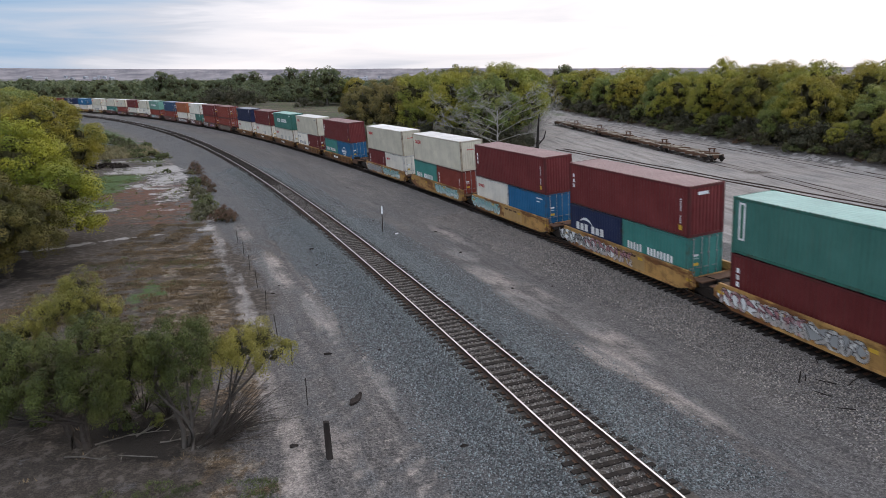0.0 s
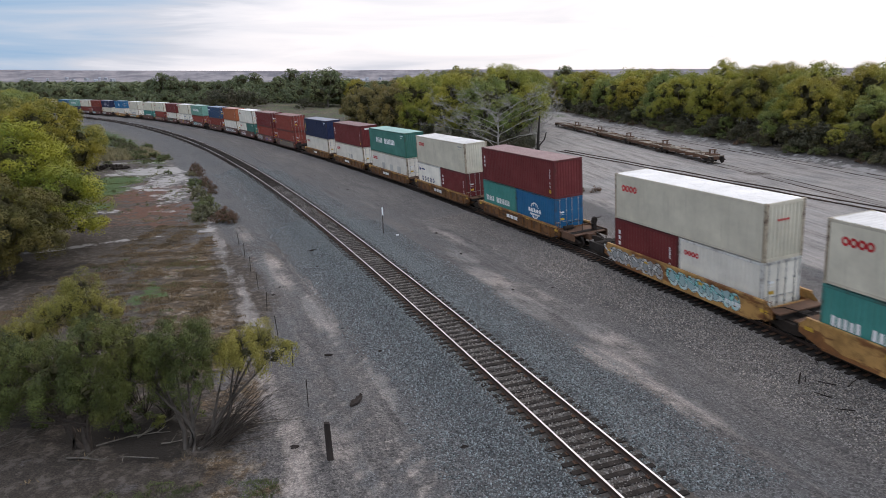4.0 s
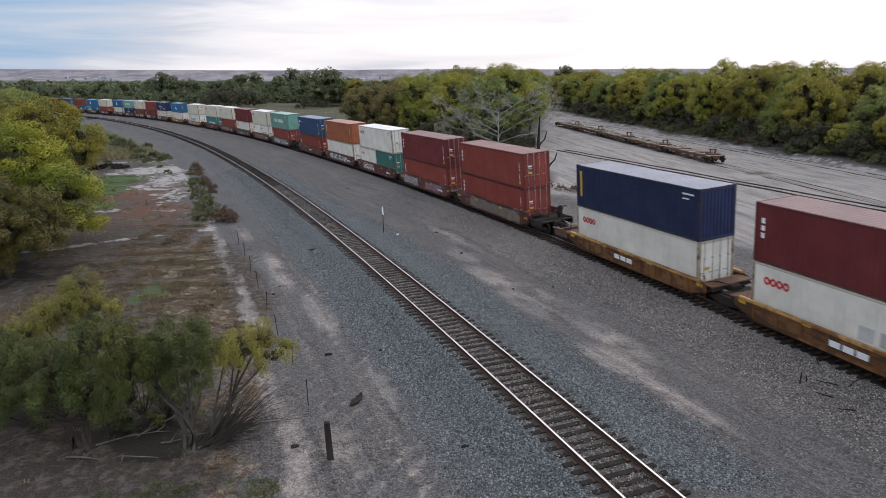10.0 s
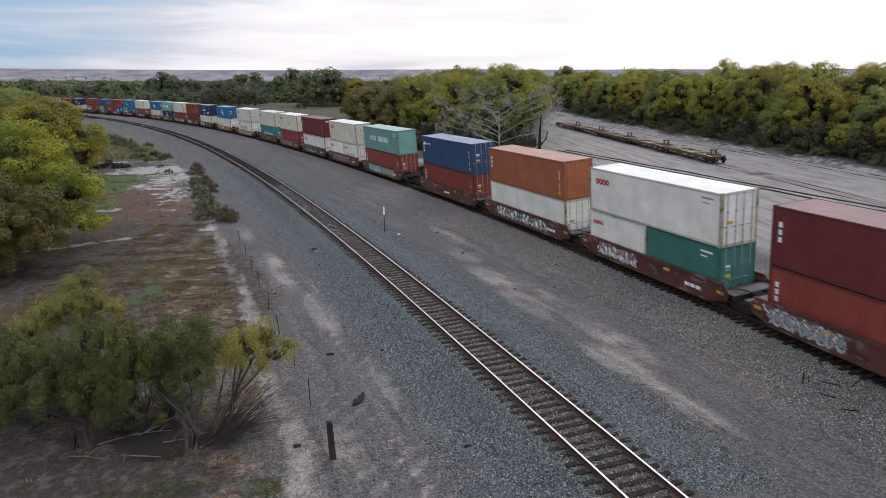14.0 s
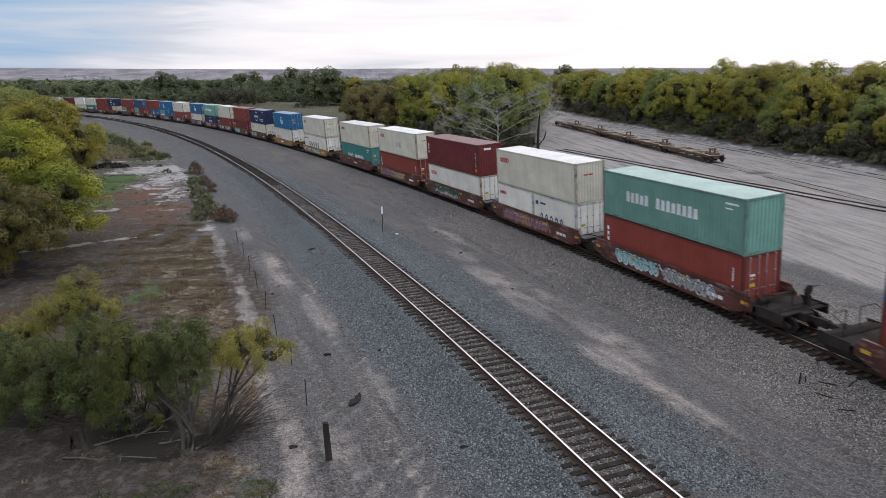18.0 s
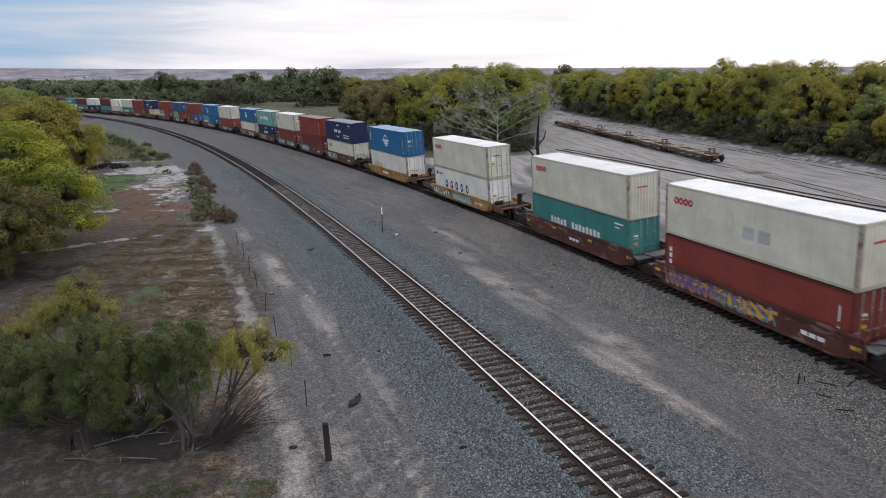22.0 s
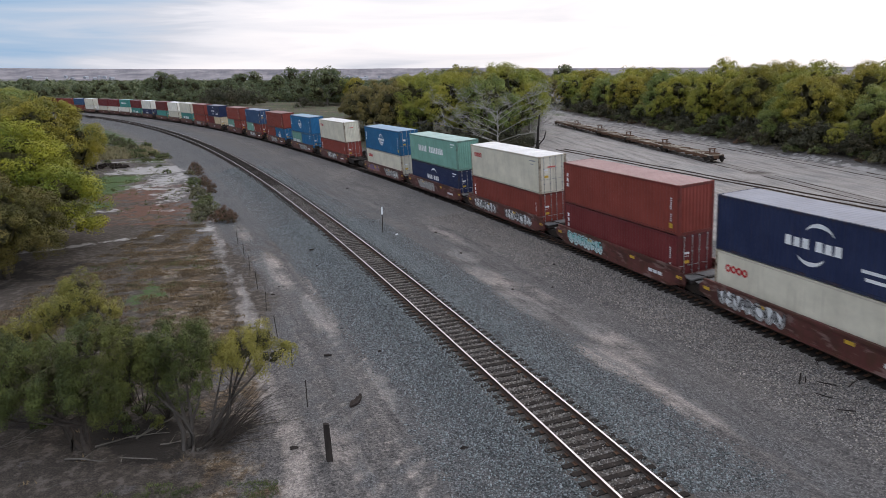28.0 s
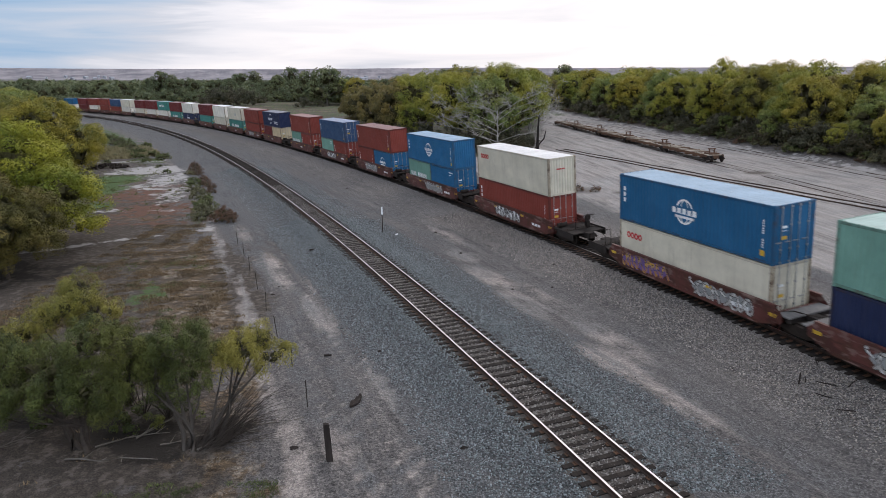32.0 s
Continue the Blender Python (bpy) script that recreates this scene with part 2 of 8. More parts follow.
M_LOGO = {"white": paint("logo_white", (0.80, 0.82, 0.82), wear=0.2), "red": paint("logo_red", (0.52, 0.025, 0.03), wear=0.3),
          "navy": paint("logo_navy", (0.03, 0.05, 0.16), wear=0.3), "yellow": paint("logo_yellow", (0.62, 0.38, 0.04), wear=0.3),
          "mint": paint("graffiti_mint", (0.22, 0.60, 0.56), wear=0.3), "purple": paint("graffiti_purple", (0.16, 0.10, 0.30), wear=0.3),
          "black": paint("graffiti_black", (0.02, 0.02, 0.022), wear=0.2), "grey": paint("patch_grey", (0.30, 0.31, 0.31), wear=0.4), "faded": paint("patch_faded", (0.47, 0.47, 0.44), wear=0.5), "faded_orange": paint("faded_orange_letters", (0.66, 0.40, 0.27), wear=0.6), "pale_mint": paint("graffiti_pale_mint", (0.36, 0.52, 0.53), wear=0.3),
          "green": paint("graffiti_green", (0.03, 0.16, 0.10), wear=0.3), "pink": paint("graffiti_pink", (0.40, 0.12, 0.14), wear=0.3)}
M_GRIME = paint("grimy_frame_paint", (0.53, 0.485, 0.385), wear=0.9, dirt=(0.09, 0.06, 0.04))
M_RUSTY = paint("rust_bitten_post_paint", (0.40, 0.34, 0.25), wear=1.8, dirt=(0.12, 0.055, 0.025), blotch=0.85)
M_PANEL = paint("repainted_car_side", (0.50, 0.315, 0.130), wear=0.7, dirt=(0.20, 0.10, 0.045), blotch=0.15)
M_PRIMER = paint("grey_primer", (0.205, 0.182, 0.145), wear=0.9, blotch=0.3, chalk=0.25)
M_DECK = plain("dark_car_deck", (0.010, 0.009, 0.008), (0.046, 0.038, 0.034), 3, 0.85, 0.0)
M_STEEL = plain("dark_steel", (0.012, 0.010, 0.009), (0.044, 0.034, 0.028), 7, 0.8, 0.0)
M_GRATE = plain("grey_grating", (0.070, 0.070, 0.072), (0.200, 0.198, 0.195), 6, 0.7, 0.2)
M_BARS = plain("galvanised_bar", (0.22, 0.22, 0.22), (0.42, 0.42, 0.41), 7, 0.5, 0.5)
M_RUST = plain("rusty_steel", (0.060, 0.030, 0.018), (0.150, 0.075, 0.040), 5, 0.8, 0.1)
M_RAIL = plain("rail_side", (0.036, 0.023, 0.018), (0.080, 0.050, 0.037), 6, 0.75, 0.3)
M_SHINE = plain("polished_rail_head", (0.44, 0.43, 0.43), (0.60, 0.59, 0.585), 5, 0.42, 1.0, 0.05)
M_WORN = plain("worn_rail_head", (0.20, 0.19, 0.185), (0.34, 0.33, 0.32), 5, 0.5, 0.8, 0.05)
M_TIE = plain("creosoted_timber", (0.012, 0.010, 0.009), (0.042, 0.034, 0.029), 3, 0.9, 0, 0.6, 0.02, (1, 6, 6))
M_BARK = plain("grey_bark", (0.10, 0.085, 0.07), (0.22, 0.20, 0.175), 5, 0.9, 0, 0.8, 0.03, (1, 1, 0.3))
M_DEAD = plain("bleached_deadwood", (0.24, 0.225, 0.205), (0.44, 0.42, 0.385), 6, 0.9, 0, 0.6, 0.02)
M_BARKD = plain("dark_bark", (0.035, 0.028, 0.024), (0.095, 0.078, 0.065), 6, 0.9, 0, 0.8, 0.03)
M_BARKM = plain("weathered_bark", (0.050, 0.042, 0.036), (0.150, 0.132, 0.115), 5, 0.9, 0, 0.8, 0.03, (1, 1, 0.3))
# twig-coloured dark for crown cores: inner shade put into the colour
M_CORE_SHADE = plain("crown_core_shade", (0.034, 0.033, 0.017), (0.096, 0.088, 0.042), 5, 0.95, 0, 0.6, 0.02)
M_POST = plain("weathered_post", (0.018, 0.014, 0.013), (0.060, 0.049, 0.043), 5, 0.9, 0, 0.6, 0.02, (1, 1, 0.2))
M_FLAT = plain("weathered_car_deck", (0.10, 0.082, 0.064), (0.50, 0.44, 0.36), 1.6, 0.85)
M_LEAF = {
    "leafy": foliage("leafy_cottonwood", (0.081, 0.115, 0.014), (0.225, 0.268, 0.029), (0.374, 0.340, 0.025), 0.23),
    "cottonwood": foliage("cottonwood_leaves", (0.105, 0.138, 0.022), (0.278, 0.306, 0.049), (0.419, 0.357, 0.049), 0.27),
    "yellowing": foliage("yellowing_leaves", (0.106, 0.117, 0.019), (0.261, 0.252, 0.043), (0.402, 0.315, 0.041), 0.31),
    "old": foliage("old_cottonwood_leaves", (0.076, 0.087, 0.019), (0.204, 0.204, 0.037), (0.365, 0.293, 0.032), 0.27),
    "dull_olive": foliage("dull_olive_leaves", (0.060, 0.060, 0.017), (0.143, 0.129, 0.033), (0.176, 0.128, 0.028), 0.28),
    "green": foliage("green_leaves", (0.105, 0.147, 0.042), (0.236, 0.286, 0.079), (0.348, 0.334, 0.074), 0.20),
    "distant": foliage("distant_leaves", (0.084, 0.110, 0.060), (0.128, 0.156, 0.076), (0.195, 0.195, 0.072), 0.24, 0.2),
    "brownish": foliage("browning_leaves", (0.114, 0.098, 0.039), (0.246, 0.206, 0.075), (0.286, 0.211, 0.057), 0.28),
    "olive": foliage("olive_leaves", (0.039, 0.042, 0.026), (0.087, 0.086, 0.052), (0.098, 0.077, 0.042), 0.26),
    "mesquite": foliage("willow_leaves", (0.022, 0.037, 0.013), (0.116, 0.137, 0.034), (0.202, 0.189, 0.038), 0.21, 1.0),
    "willow_yellow": foliage("yellow_willow_leaves", (0.116, 0.121, 0.033), (0.285, 0.262, 0.052), (0.310, 0.262, 0.055), 0.3),
    "sage": foliage("grey_green_brush", (0.082, 0.088, 0.050), (0.175, 0.172, 0.092), (0.19, 0.15, 0.07), 0.25),
    "russet": foliage("russet_scrub", (0.075, 0.052, 0.036), (0.165, 0.105, 0.072), (0.170, 0.085, 0.050), 0.3),
    "drygrass": foliage("dry_grass", (0.100, 0.070, 0.042), (0.240, 0.176, 0.108), (0.20, 0.125, 0.062), 0.25),
    "straw": foliage("straw_grass", (0.17, 0.145, 0.080), (0.33, 0.285, 0.16), (0.22, 0.21, 0.10), 0.25),
    "weeds": foliage("green_weeds", (0.055, 0.080, 0.028), (0.145, 0.170, 0.062), (0.20, 0.17, 0.07), 0.2),
}


def spray(name, a, b_, c_):
    """Overlapping spray-paint swirls in three colours."""
    m, nt, b = mat(name)
    v = coords(nt)
    w = nd(nt, "TexNoise", Scale=2.2, Detail=2.0)
    nt.links.new(v, w.inputs["Vector"])
    k = nd(nt, "TexVoronoi", Scale=2.6)
    k.feature = "DISTANCE_TO_EDGE"
    nt.links.new(mixc(nt, 0.22, v, w.outputs["Color"]), k.inputs["Vector"])
    c = ramp2(nt, k.outputs["Distance"], c_, a, 0.035, 0.06)
    c = mixc(nt, ramp2(nt, noise_tex(nt, v, 1.4, 2), (0, 0, 0), (1, 1, 1), 0.50, 0.56), c, b_)
    c = mixc(nt, ramp2(nt, noise_tex(nt, v, 9, 3), (0, 0, 0), (1, 1, 1), 0.62, 0.72), c, (0.06, 0.03, 0.02))
    nt.links.new(c, b.inputs["Base Color"])
    b.inputs["Roughness"].default_value = 0.6
    return m


SPRAY = {
    "white": spray("tag_white", (0.62, 0.62, 0.60), (0.40, 0.38, 0.36), (0.12, 0.10, 0.09)),
    "mint": spray("tag_mint", (0.26, 0.60, 0.58), (0.55, 0.66, 0.64), (0.03, 0.16, 0.16)),
    "yellow": spray("tag_yellow", (0.60, 0.37, 0.04), (0.42, 0.20, 0.03), (0.03, 0.025, 0.03)),
    "purple": spray("tag_purple", (0.20, 0.14, 0.34), (0.10, 0.28, 0.20), (0.04, 0.03, 0.06)),
    "green": spray("tag_green", (0.045, 0.20, 0.13), (0.55, 0.56, 0.52), (0.015, 0.02, 0.02)),
    "pink": spray("tag_pink", (0.42, 0.20, 0.22), (0.50, 0.45, 0.42), (0.10, 0.03, 0.04)),
    "grey": spray("tag_grey", (0.24, 0.24, 0.24), (0.38, 0.38, 0.37), (0.02, 0.02, 0.022)),
}


# ---- building helpers ----
def bm_box(bm, x0, x1, y0, y1, z0, z1, mi=0, taper=0.0):
    vs = [bm.verts.new(p) for p in ((x0, y0, z0), (x1, y0, z0), (x1, y1, z0), (x0, y1, z0),
                                    (x0 + taper, y0 + taper, z1), (x1 - taper, y0 + taper, z1), (x1 - taper, y1 - taper, z1), (x0 + taper, y1 - taper, z1))]
    for f in ((3, 2, 1, 0), (4, 5, 6, 7), (0, 1, 5, 4), (1, 2, 6, 5), (2, 3, 7, 6), (3, 0, 4, 7)):
        bm.faces.new([vs[i] for i in f]).material_index = mi


def bm_tube(bm, pts, radii, sides=6, cap=True):
    rings = []
    for i, (p, r) in enumerate(zip(pts, radii)):
        d = (Vector(pts[min(i + 1, len(pts) - 1)]) - Vector(pts[max(i - 1, 0)])).normalized()
        a = d.orthogonal().normalized()
        b = d.cross(a)
        rings.append([bm.verts.new(Vector(p) + (a * math.cos(k * 2 * math.pi / sides) + b * math.sin(k * 2 * math.pi / sides)) * r) for k in range(sides)])
    for r0, r1 in zip(rings, rings[1:]):
        best = min(range(sides), key=lambda o: (r1[o].co - r0[0].co).length)
        r1[:] = r1[best:] + r1[:best]
        for k in range(sides):
            bm.faces.new((r0[k], r0[(k + 1) % sides], r1[(k + 1) % sides], r1[k])).smooth = True
    if cap:
        bm.faces.new(rings[0][::-1])
        bm.faces.new(rings[-1])


def finish(name, bm, mats):
    bmesh.ops.recalc_face_normals(bm, faces=bm.faces)
    me = bpy.data.meshes.new(name)
    bm.to_mesh(me)
    bm.free()
    for m in mats if isinstance(mats, (list, tuple)) else [mats]:
        me.materials.append(m)
    return me


def place(name, me, parent, m=None, label="", material=None):
    """One object on a mesh that others may share, under a thing or a part."""
    ob = new(name, me)
    ob.parent = parent
    if m is not None:
        ob.matrix_local = m
    if label:
        ob["label"] = label
    if material is not None:
        ob.material_slots[0].link = "OBJECT"
        ob.material_slots[0].material = material
    return ob


def part(name, bm, material, parent, label=""):
    return place(name, finish(name, bm, material), parent, None, label)


def thing(name, m=None, **tags):
    ob = new(name)
    ob.empty_display_size = 0.3
    if m is not None:
        ob.matrix_world = m
    return tagged(ob, **tags)


def grid_mesh(name, verts, faces, mats, smooth=False):
    me = bpy.data.meshes.new(name)
    me.from_pydata(verts, [], faces)
    for m in mats if isinstance(mats, (list, tuple)) else [mats]:
        me.materials.append(m)
    if smooth:
        me.shade_smooth()
    return me


# ---- the two main tracks: centre lines by start, heading and curvature ----
S = np.arange(-620.0, 900.0, 1.0)
KNOTS = np.array([-60, -20, 30, 80, 130, 180, 230, 280, 330, 380.0])
NEAR_K = np.array([0, 0.00078, 0.00107, 0.00111, 0.00131, 0.00126, 0.00124, 0.00124, 0.00124, 0.00124])
TRAIN_K = np.array([0, 0.00240, 0.00198, 0.00071, 0.00112, 0.00124, 0.00098, 0.00121, 0.00142, 0.00142])
ZT, CANT = -0.855, radians(3.27)


def line(x0, y0, th, k):
    t = np.cumsum(np.interp(S, KNOTS, k))
    t += th - np.interp(0, S, t)
    x, y = np.cumsum(np.cos(t)), np.cumsum(np.sin(t))
    return x + x0 - np.interp(0, S, x), y + y0 - np.interp(0, S, y), t


NEAR = line(4.158, 19.717, 1.93624, NEAR_K)
TRAIN = line(17.210, 29.493, 1.90535, TRAIN_K)


def on(c, s, off=0.0):
    x, y, t = np.interp(s, S, c[0]), np.interp(s, S, c[1]), np.interp(s, S, c[2])
    return x + off * np.sin(t), y - off * np.cos(t), t


def offsets(c, X, Y):
    """Along and across a centre line; across counts to its right."""
    s0, n0 = np.zeros(X.shape), np.zeros(X.shape)
    cs = np.arange(0, len(S), 4)
    for i in range(0, len(X), 4000):
        x, y = X[i:i + 4000, None], Y[i:i + 4000, None]
        j = cs[np.argmin((x - c[0][None, cs]) ** 2 + (y - c[1][None, cs]) ** 2, axis=1)]
        dx, dy, t = X[i:i + 4000] - c[0][j], Y[i:i + 4000] - c[1][j], c[2][j]
        s0[i:i + 4000] = S[j] + dx * np.cos(t) + dy * np.sin(t)
        n0[i:i + 4000] = dx * np.sin(t) - dy * np.cos(t)
    return s0, n0


# ---- ground ----
def smooth(a, b, x):
    u = np.clip((x - a) / (b - a), 0, 1)
    return u * u * (3 - 2 * u)


def soft_noise(X, Y, scale, seed):
    """Cheap smooth noise: a sum of turned sine waves."""
    rng = np.random.RandomState(seed)
    v = np.zeros(X.shape)
    for o in range(4):
        for _ in range(4):
            a, ph = rng.uniform(0, 2 * math.pi, 2)
            w = 2 ** o * rng.uniform(0.7, 1.4) * 2 * math.pi / scale
            v += np.sin((X * math.cos(a) + Y * math.sin(a)) * w + ph) / 2 ** (o * 0.8)
    return v / 4.2


BANK_Y = np.array([-4000, 20, 44, 62, 80, 95, 112, 130, 150, 175, 205, 240, 280, 320, 4000.0])
BANK_X = np.array([66, 64, 61, 57, 53.5, 51, 48.5, 46, 44, 41.5, 40, 38, 33, 24, 24.0])


def lay(x):
    """The plain's gentle fall across the view."""
    return -0.0225 * (x - np.clip(x, -45, 75))


def height(X, Y):
    X, Y = np.asarray(X, float).ravel(), np.asarray(Y, float).ravel()
    _, n = offsets(NEAR, X, Y)
    _, m = offsets(TRAIN, X, Y)
    z = np.full(X.shape, -0.78)
    z += -0.55 * smooth(3.0, 8.5, n) * (1 - smooth(40, 90, np.abs(n)))
    z += 0.06 * soft_noise(X, Y, 9, 3) * smooth(4, 6, np.abs(n)) * smooth(3.5, 5, np.abs(m))
    z += 0.25 * soft_noise(X, Y, 60, 5) * smooth(12, 40, -n)
    bed = 1 - smooth(1.35, 3.6, np.abs(n))
    z = z * (1 - bed) + -0.225 * bed
    bed = 1 - smooth(1.45, 4.4, np.abs(m))
    z = z * (1 - bed) + (ZT - 0.225 + np.clip(m, -1.5, 1.5) * math.sin(CANT)) * bed
    bank = X - np.interp(Y, BANK_Y, BANK_X)
    z += (0.26 + 0.22 * soft_noise(X, Y, 5, 31)) * np.exp(-((bank + 0.7 + 0.8 * soft_noise(X, Y, 16, 32)) / 0.8) ** 2) * smooth(10, 40, Y) * (Y < 260)
    z += 0.9 * smooth(-1.5, 2.5, bank) * smooth(0, 30, Y) * (Y < 400)
    return z + lay(X) * smooth(18, 60, np.minimum(np.abs(n), np.abs(m)))


def axis(parts):
    out = []
    for a, b, st in parts:
        out += list(np.arange(a, b, st))
    return np.array(out)


def blobs(X, Y, rows):
    v = np.zeros(X.shape)
    for x, y, rx, ry, w in rows:
        v = np.maximum(v, w * np.exp(-(((X - x) / rx) ** 2 + ((Y - y) / ry) ** 2) ** 1.5))
    return v


def sand_spots(n, s):
    """Worn sandy patches beside the near track, by distance across and along it."""
    rows = ((-4.3, 6.5, 0.6, 5.5, 0.76), (-5.0, 17, 0.9, 5, 0.72), (-5.8, 27, 0.9, 7, 0.66), (-7.2, 3.0, 0.9, 3.0, 0.53), (-8.7, 8, 0.5, 9, 0.56), (-6.4, 40, 1.2, 7, 0.60), (-6.8, 84, 0.9, 7, 0.74),
            (-4.4, 22, 0.5, 5, 0.58), (6.2, 14.5, 2.2, 4.6, 0.65), (6.6, 20, 1.9, 4.5, 0.63), (7.4, 26, 1.8, 3.6, 0.58), (5.6, 5.5, 1.6, 4.0, 0.66), (7.5, 9, 1.4, 6, 0.64), (5.8, 1.5, 1.0, 4, 0.70),
            (8.1, 15, 1.0, 6, 0.56), (6.5, 38, 1.0, 6, 0.50), (9.0, 32, 1.1, 9, 0.56), (7.5, 50, 1.1, 8, 0.48))
    return blobs(n, s, rows)


def ground_material():
    m, nt, b = mat("ground")
    v = coords(nt)

    def attr(name):
        a = nt.nodes.new("ShaderNodeAttribute")
        a.attribute_name = name
        return a
    za, zb, zc, tuv = attr("zone_a"), attr("zone_b"), attr("zone_c"), attr("track_uv")
    sa, sb = nt.nodes.new("ShaderNodeSeparateColor"), nt.nodes.new("ShaderNodeSeparateColor")
    nt.links.new(za.outputs["Color"], sa.inputs[0])
    nt.links.new(zb.outputs["Color"], sb.inputs[0])
    grain, mid, big = noise_tex(nt, v, 14, 6, 0.75), noise_tex(nt, v, 0.8, 7, 0.68), noise_tex(nt, v, 0.16, 4)
    st = nt.nodes.new("ShaderNodeMapping")
    st.inputs["Scale"].default_value = (0.11, 1.0, 1)
    nt.links.new(tuv.outputs["Vector"], st.inputs[0])
    streak = noise_tex(nt, st.outputs[0], 1.0, 6, 0.6)
    vor = nd(nt, "TexVoronoi", Scale=15.0)
    nt.links.new(v, vor.inputs["Vector"])
    vor2 = nd(nt, "TexVoronoi", Scale=8.0)
    nt.links.new(v, vor2.inputs["Vector"])

    def edge(src, tex, amount=0.5, lo=0.4, hi=0.6):
        """A zone's weight with a ragged edge."""
        a = nd(nt, "Math")
        a.operation = "MULTIPLY_ADD"
        nt.links.new(tex, a.inputs[0])
        a.inputs[1].default_value = amount
        nt.links.new(src, a.inputs[2])
        r = nd(nt, "MapRange")
        r.inputs["From Min"].default_value, r.inputs["From Max"].default_value = lo + amount * 0.5, hi + amount * 0.5
        nt.links.new(a.outputs[0], r.inputs["Value"])
        return r.outputs[0]

    # plain dirt
    c = mixc(nt, mid, (0.098, 0.088, 0.087), (0.180, 0.163, 0.156))
    c = mixc(nt, 0.45, c, mixc(nt, grain, (0.070, 0.064, 0.063), (0.27, 0.245, 0.23)))
    def shades(vo, lo, hi):
        sp = nt.nodes.new("ShaderNodeSeparateColor")
        nt.links.new(vo.outputs["Color"], sp.inputs[0])
        return ramp2(nt, sp.outputs[0], lo, hi, 0.0, 1.0)
    pebble = nd(nt, "TexVoronoi", Scale=22.0)
    nt.links.new(v, pebble.inputs["Vector"])
    specks = shades(pebble, (0.45, 0.45, 0.45), (1.55, 1.53, 1.51))
    coarse = nd(nt, "TexVoronoi", Scale=11.0)
    nt.links.new(v, coarse.inputs["Vector"])
    chips = shades(coarse, (0.52, 0.53, 0.54), (1.46, 1.45, 1.43))
    fine = nt.nodes.new("ShaderNodeMapping")
    fine.inputs["Scale"].default_value = (0.06, 2.6, 1)
    nt.links.new(tuv.outputs["Vector"], fine.inputs[0])
    rut = noise_tex(nt, fine.outputs[0], 1.0, 5, 0.6)
    c = mixc(nt, 0.8, c, specks, "MULTIPLY")
    c = mixc(nt, 0.75, c, chips, "MULTIPLY")
    c = mixc(nt, 0.8, c, ramp2(nt, rut, (0.74, 0.74, 0.75), (1.24, 1.22, 1.20), 0.38, 0.62), "MULTIPLY")
    # dry brown grass litter
    litter = mixc(nt, grain, (0.030, 0.024, 0.020), (0.128, 0.101, 0.082))
    litter = mixc(nt, 0.6, litter, specks, "MULTIPLY")
    litter = mixc(nt, ramp2(nt, noise_tex(nt, v, 2.4, 6, 0.7), (0, 0, 0), (0.8, 0.8, 0.8), 0.50, 0.62), litter, (0.185, 0.152, 0.126))
    c = mixc(nt, edge(za.outputs["Alpha"], mid, 1.5), c, litter)
    # straw and sand among the dry tufts
    sc = nt.nodes.new("ShaderNodeSeparateColor")
    nt.links.new(zc.outputs["Color"], sc.inputs[0])
    tuft = noise_tex(nt, coords(nt, "Object", (0.8, 2.0, 1)), 1.5, 6, 0.7)
    straw = mixc(nt, ramp2(nt, tuft, (0, 0, 0), (1, 1, 1), 0.36, 0.62), (0.036, 0.025, 0.016), (0.215, 0.148, 0.092))
    straw = mixc(nt, ramp2(nt, noise_tex(nt, v, 1.9, 5, 0.7), (0, 0, 0), (1, 1, 1), 0.52, 0.60), straw, (0.285, 0.232, 0.186))
    straw = mixc(nt, 0.7, straw, specks, "MULTIPLY")
    c = mixc(nt, edge(sc.outputs[1], mid, 1.6), c, straw)
    # pale sand
    pale = mixc(nt, ramp2(nt, mixc(nt, 0.6, mid, streak), (0, 0, 0), (1, 1, 1), 0.34, 0.64), (0.228, 0.188, 0.168), (0.545, 0.455, 0.400))
    pale = mixc(nt, ramp2(nt, big, (0, 0, 0), (0.8, 0.8, 0.8), 0.47, 0.62), pale, mixc(nt, streak, (0.13, 0.125, 0.122), (0.27, 0.258, 0.25)))
    pale = mixc(nt, 0.3, pale, mixc(nt, grain, (0.16, 0.145, 0.14), (0.44, 0.40, 0.38)))
    pale = mixc(nt, ramp2(nt, streak, (0, 0, 0), (0.65, 0.65, 0.65), 0.50, 0.60), pale, (0.215, 0.202, 0.195))
    pale = mixc(nt, 0.6, pale, specks, "MULTIPLY")
    pale = mixc(nt, 0.45, pale, chips, "MULTIPLY")
    c = mixc(nt, edge(sa.outputs[1], mixc(nt, 0.5, streak, mid), 2.2, 0.36, 0.64), c, pale)
    # packed light dust of the yard
    dust = mixc(nt, ramp2(nt, streak, (0, 0, 0), (1, 1, 1), 0.38, 0.62), (0.250, 0.236, 0.230), (0.540, 0.500, 0.472))
    dust = mixc(nt, 0.7, dust, ramp2(nt, rut, (0.72, 0.71, 0.71), (1.22, 1.21, 1.20), 0.38, 0.60), "MULTIPLY")
    c = mixc(nt, sc.outputs[0], c, dust)
    # red-brown soil and green growth
    c = mixc(nt, edge(sb.outputs[0], mid, 2.0), c, mixc(nt, grain, (0.105, 0.048, 0.034), (0.215, 0.115, 0.078)))
    c = mixc(nt, edge(sa.outputs[2], mid, 2.0), c, mixc(nt, grain, (0.040, 0.070, 0.024), (0.122, 0.178, 0.064)))
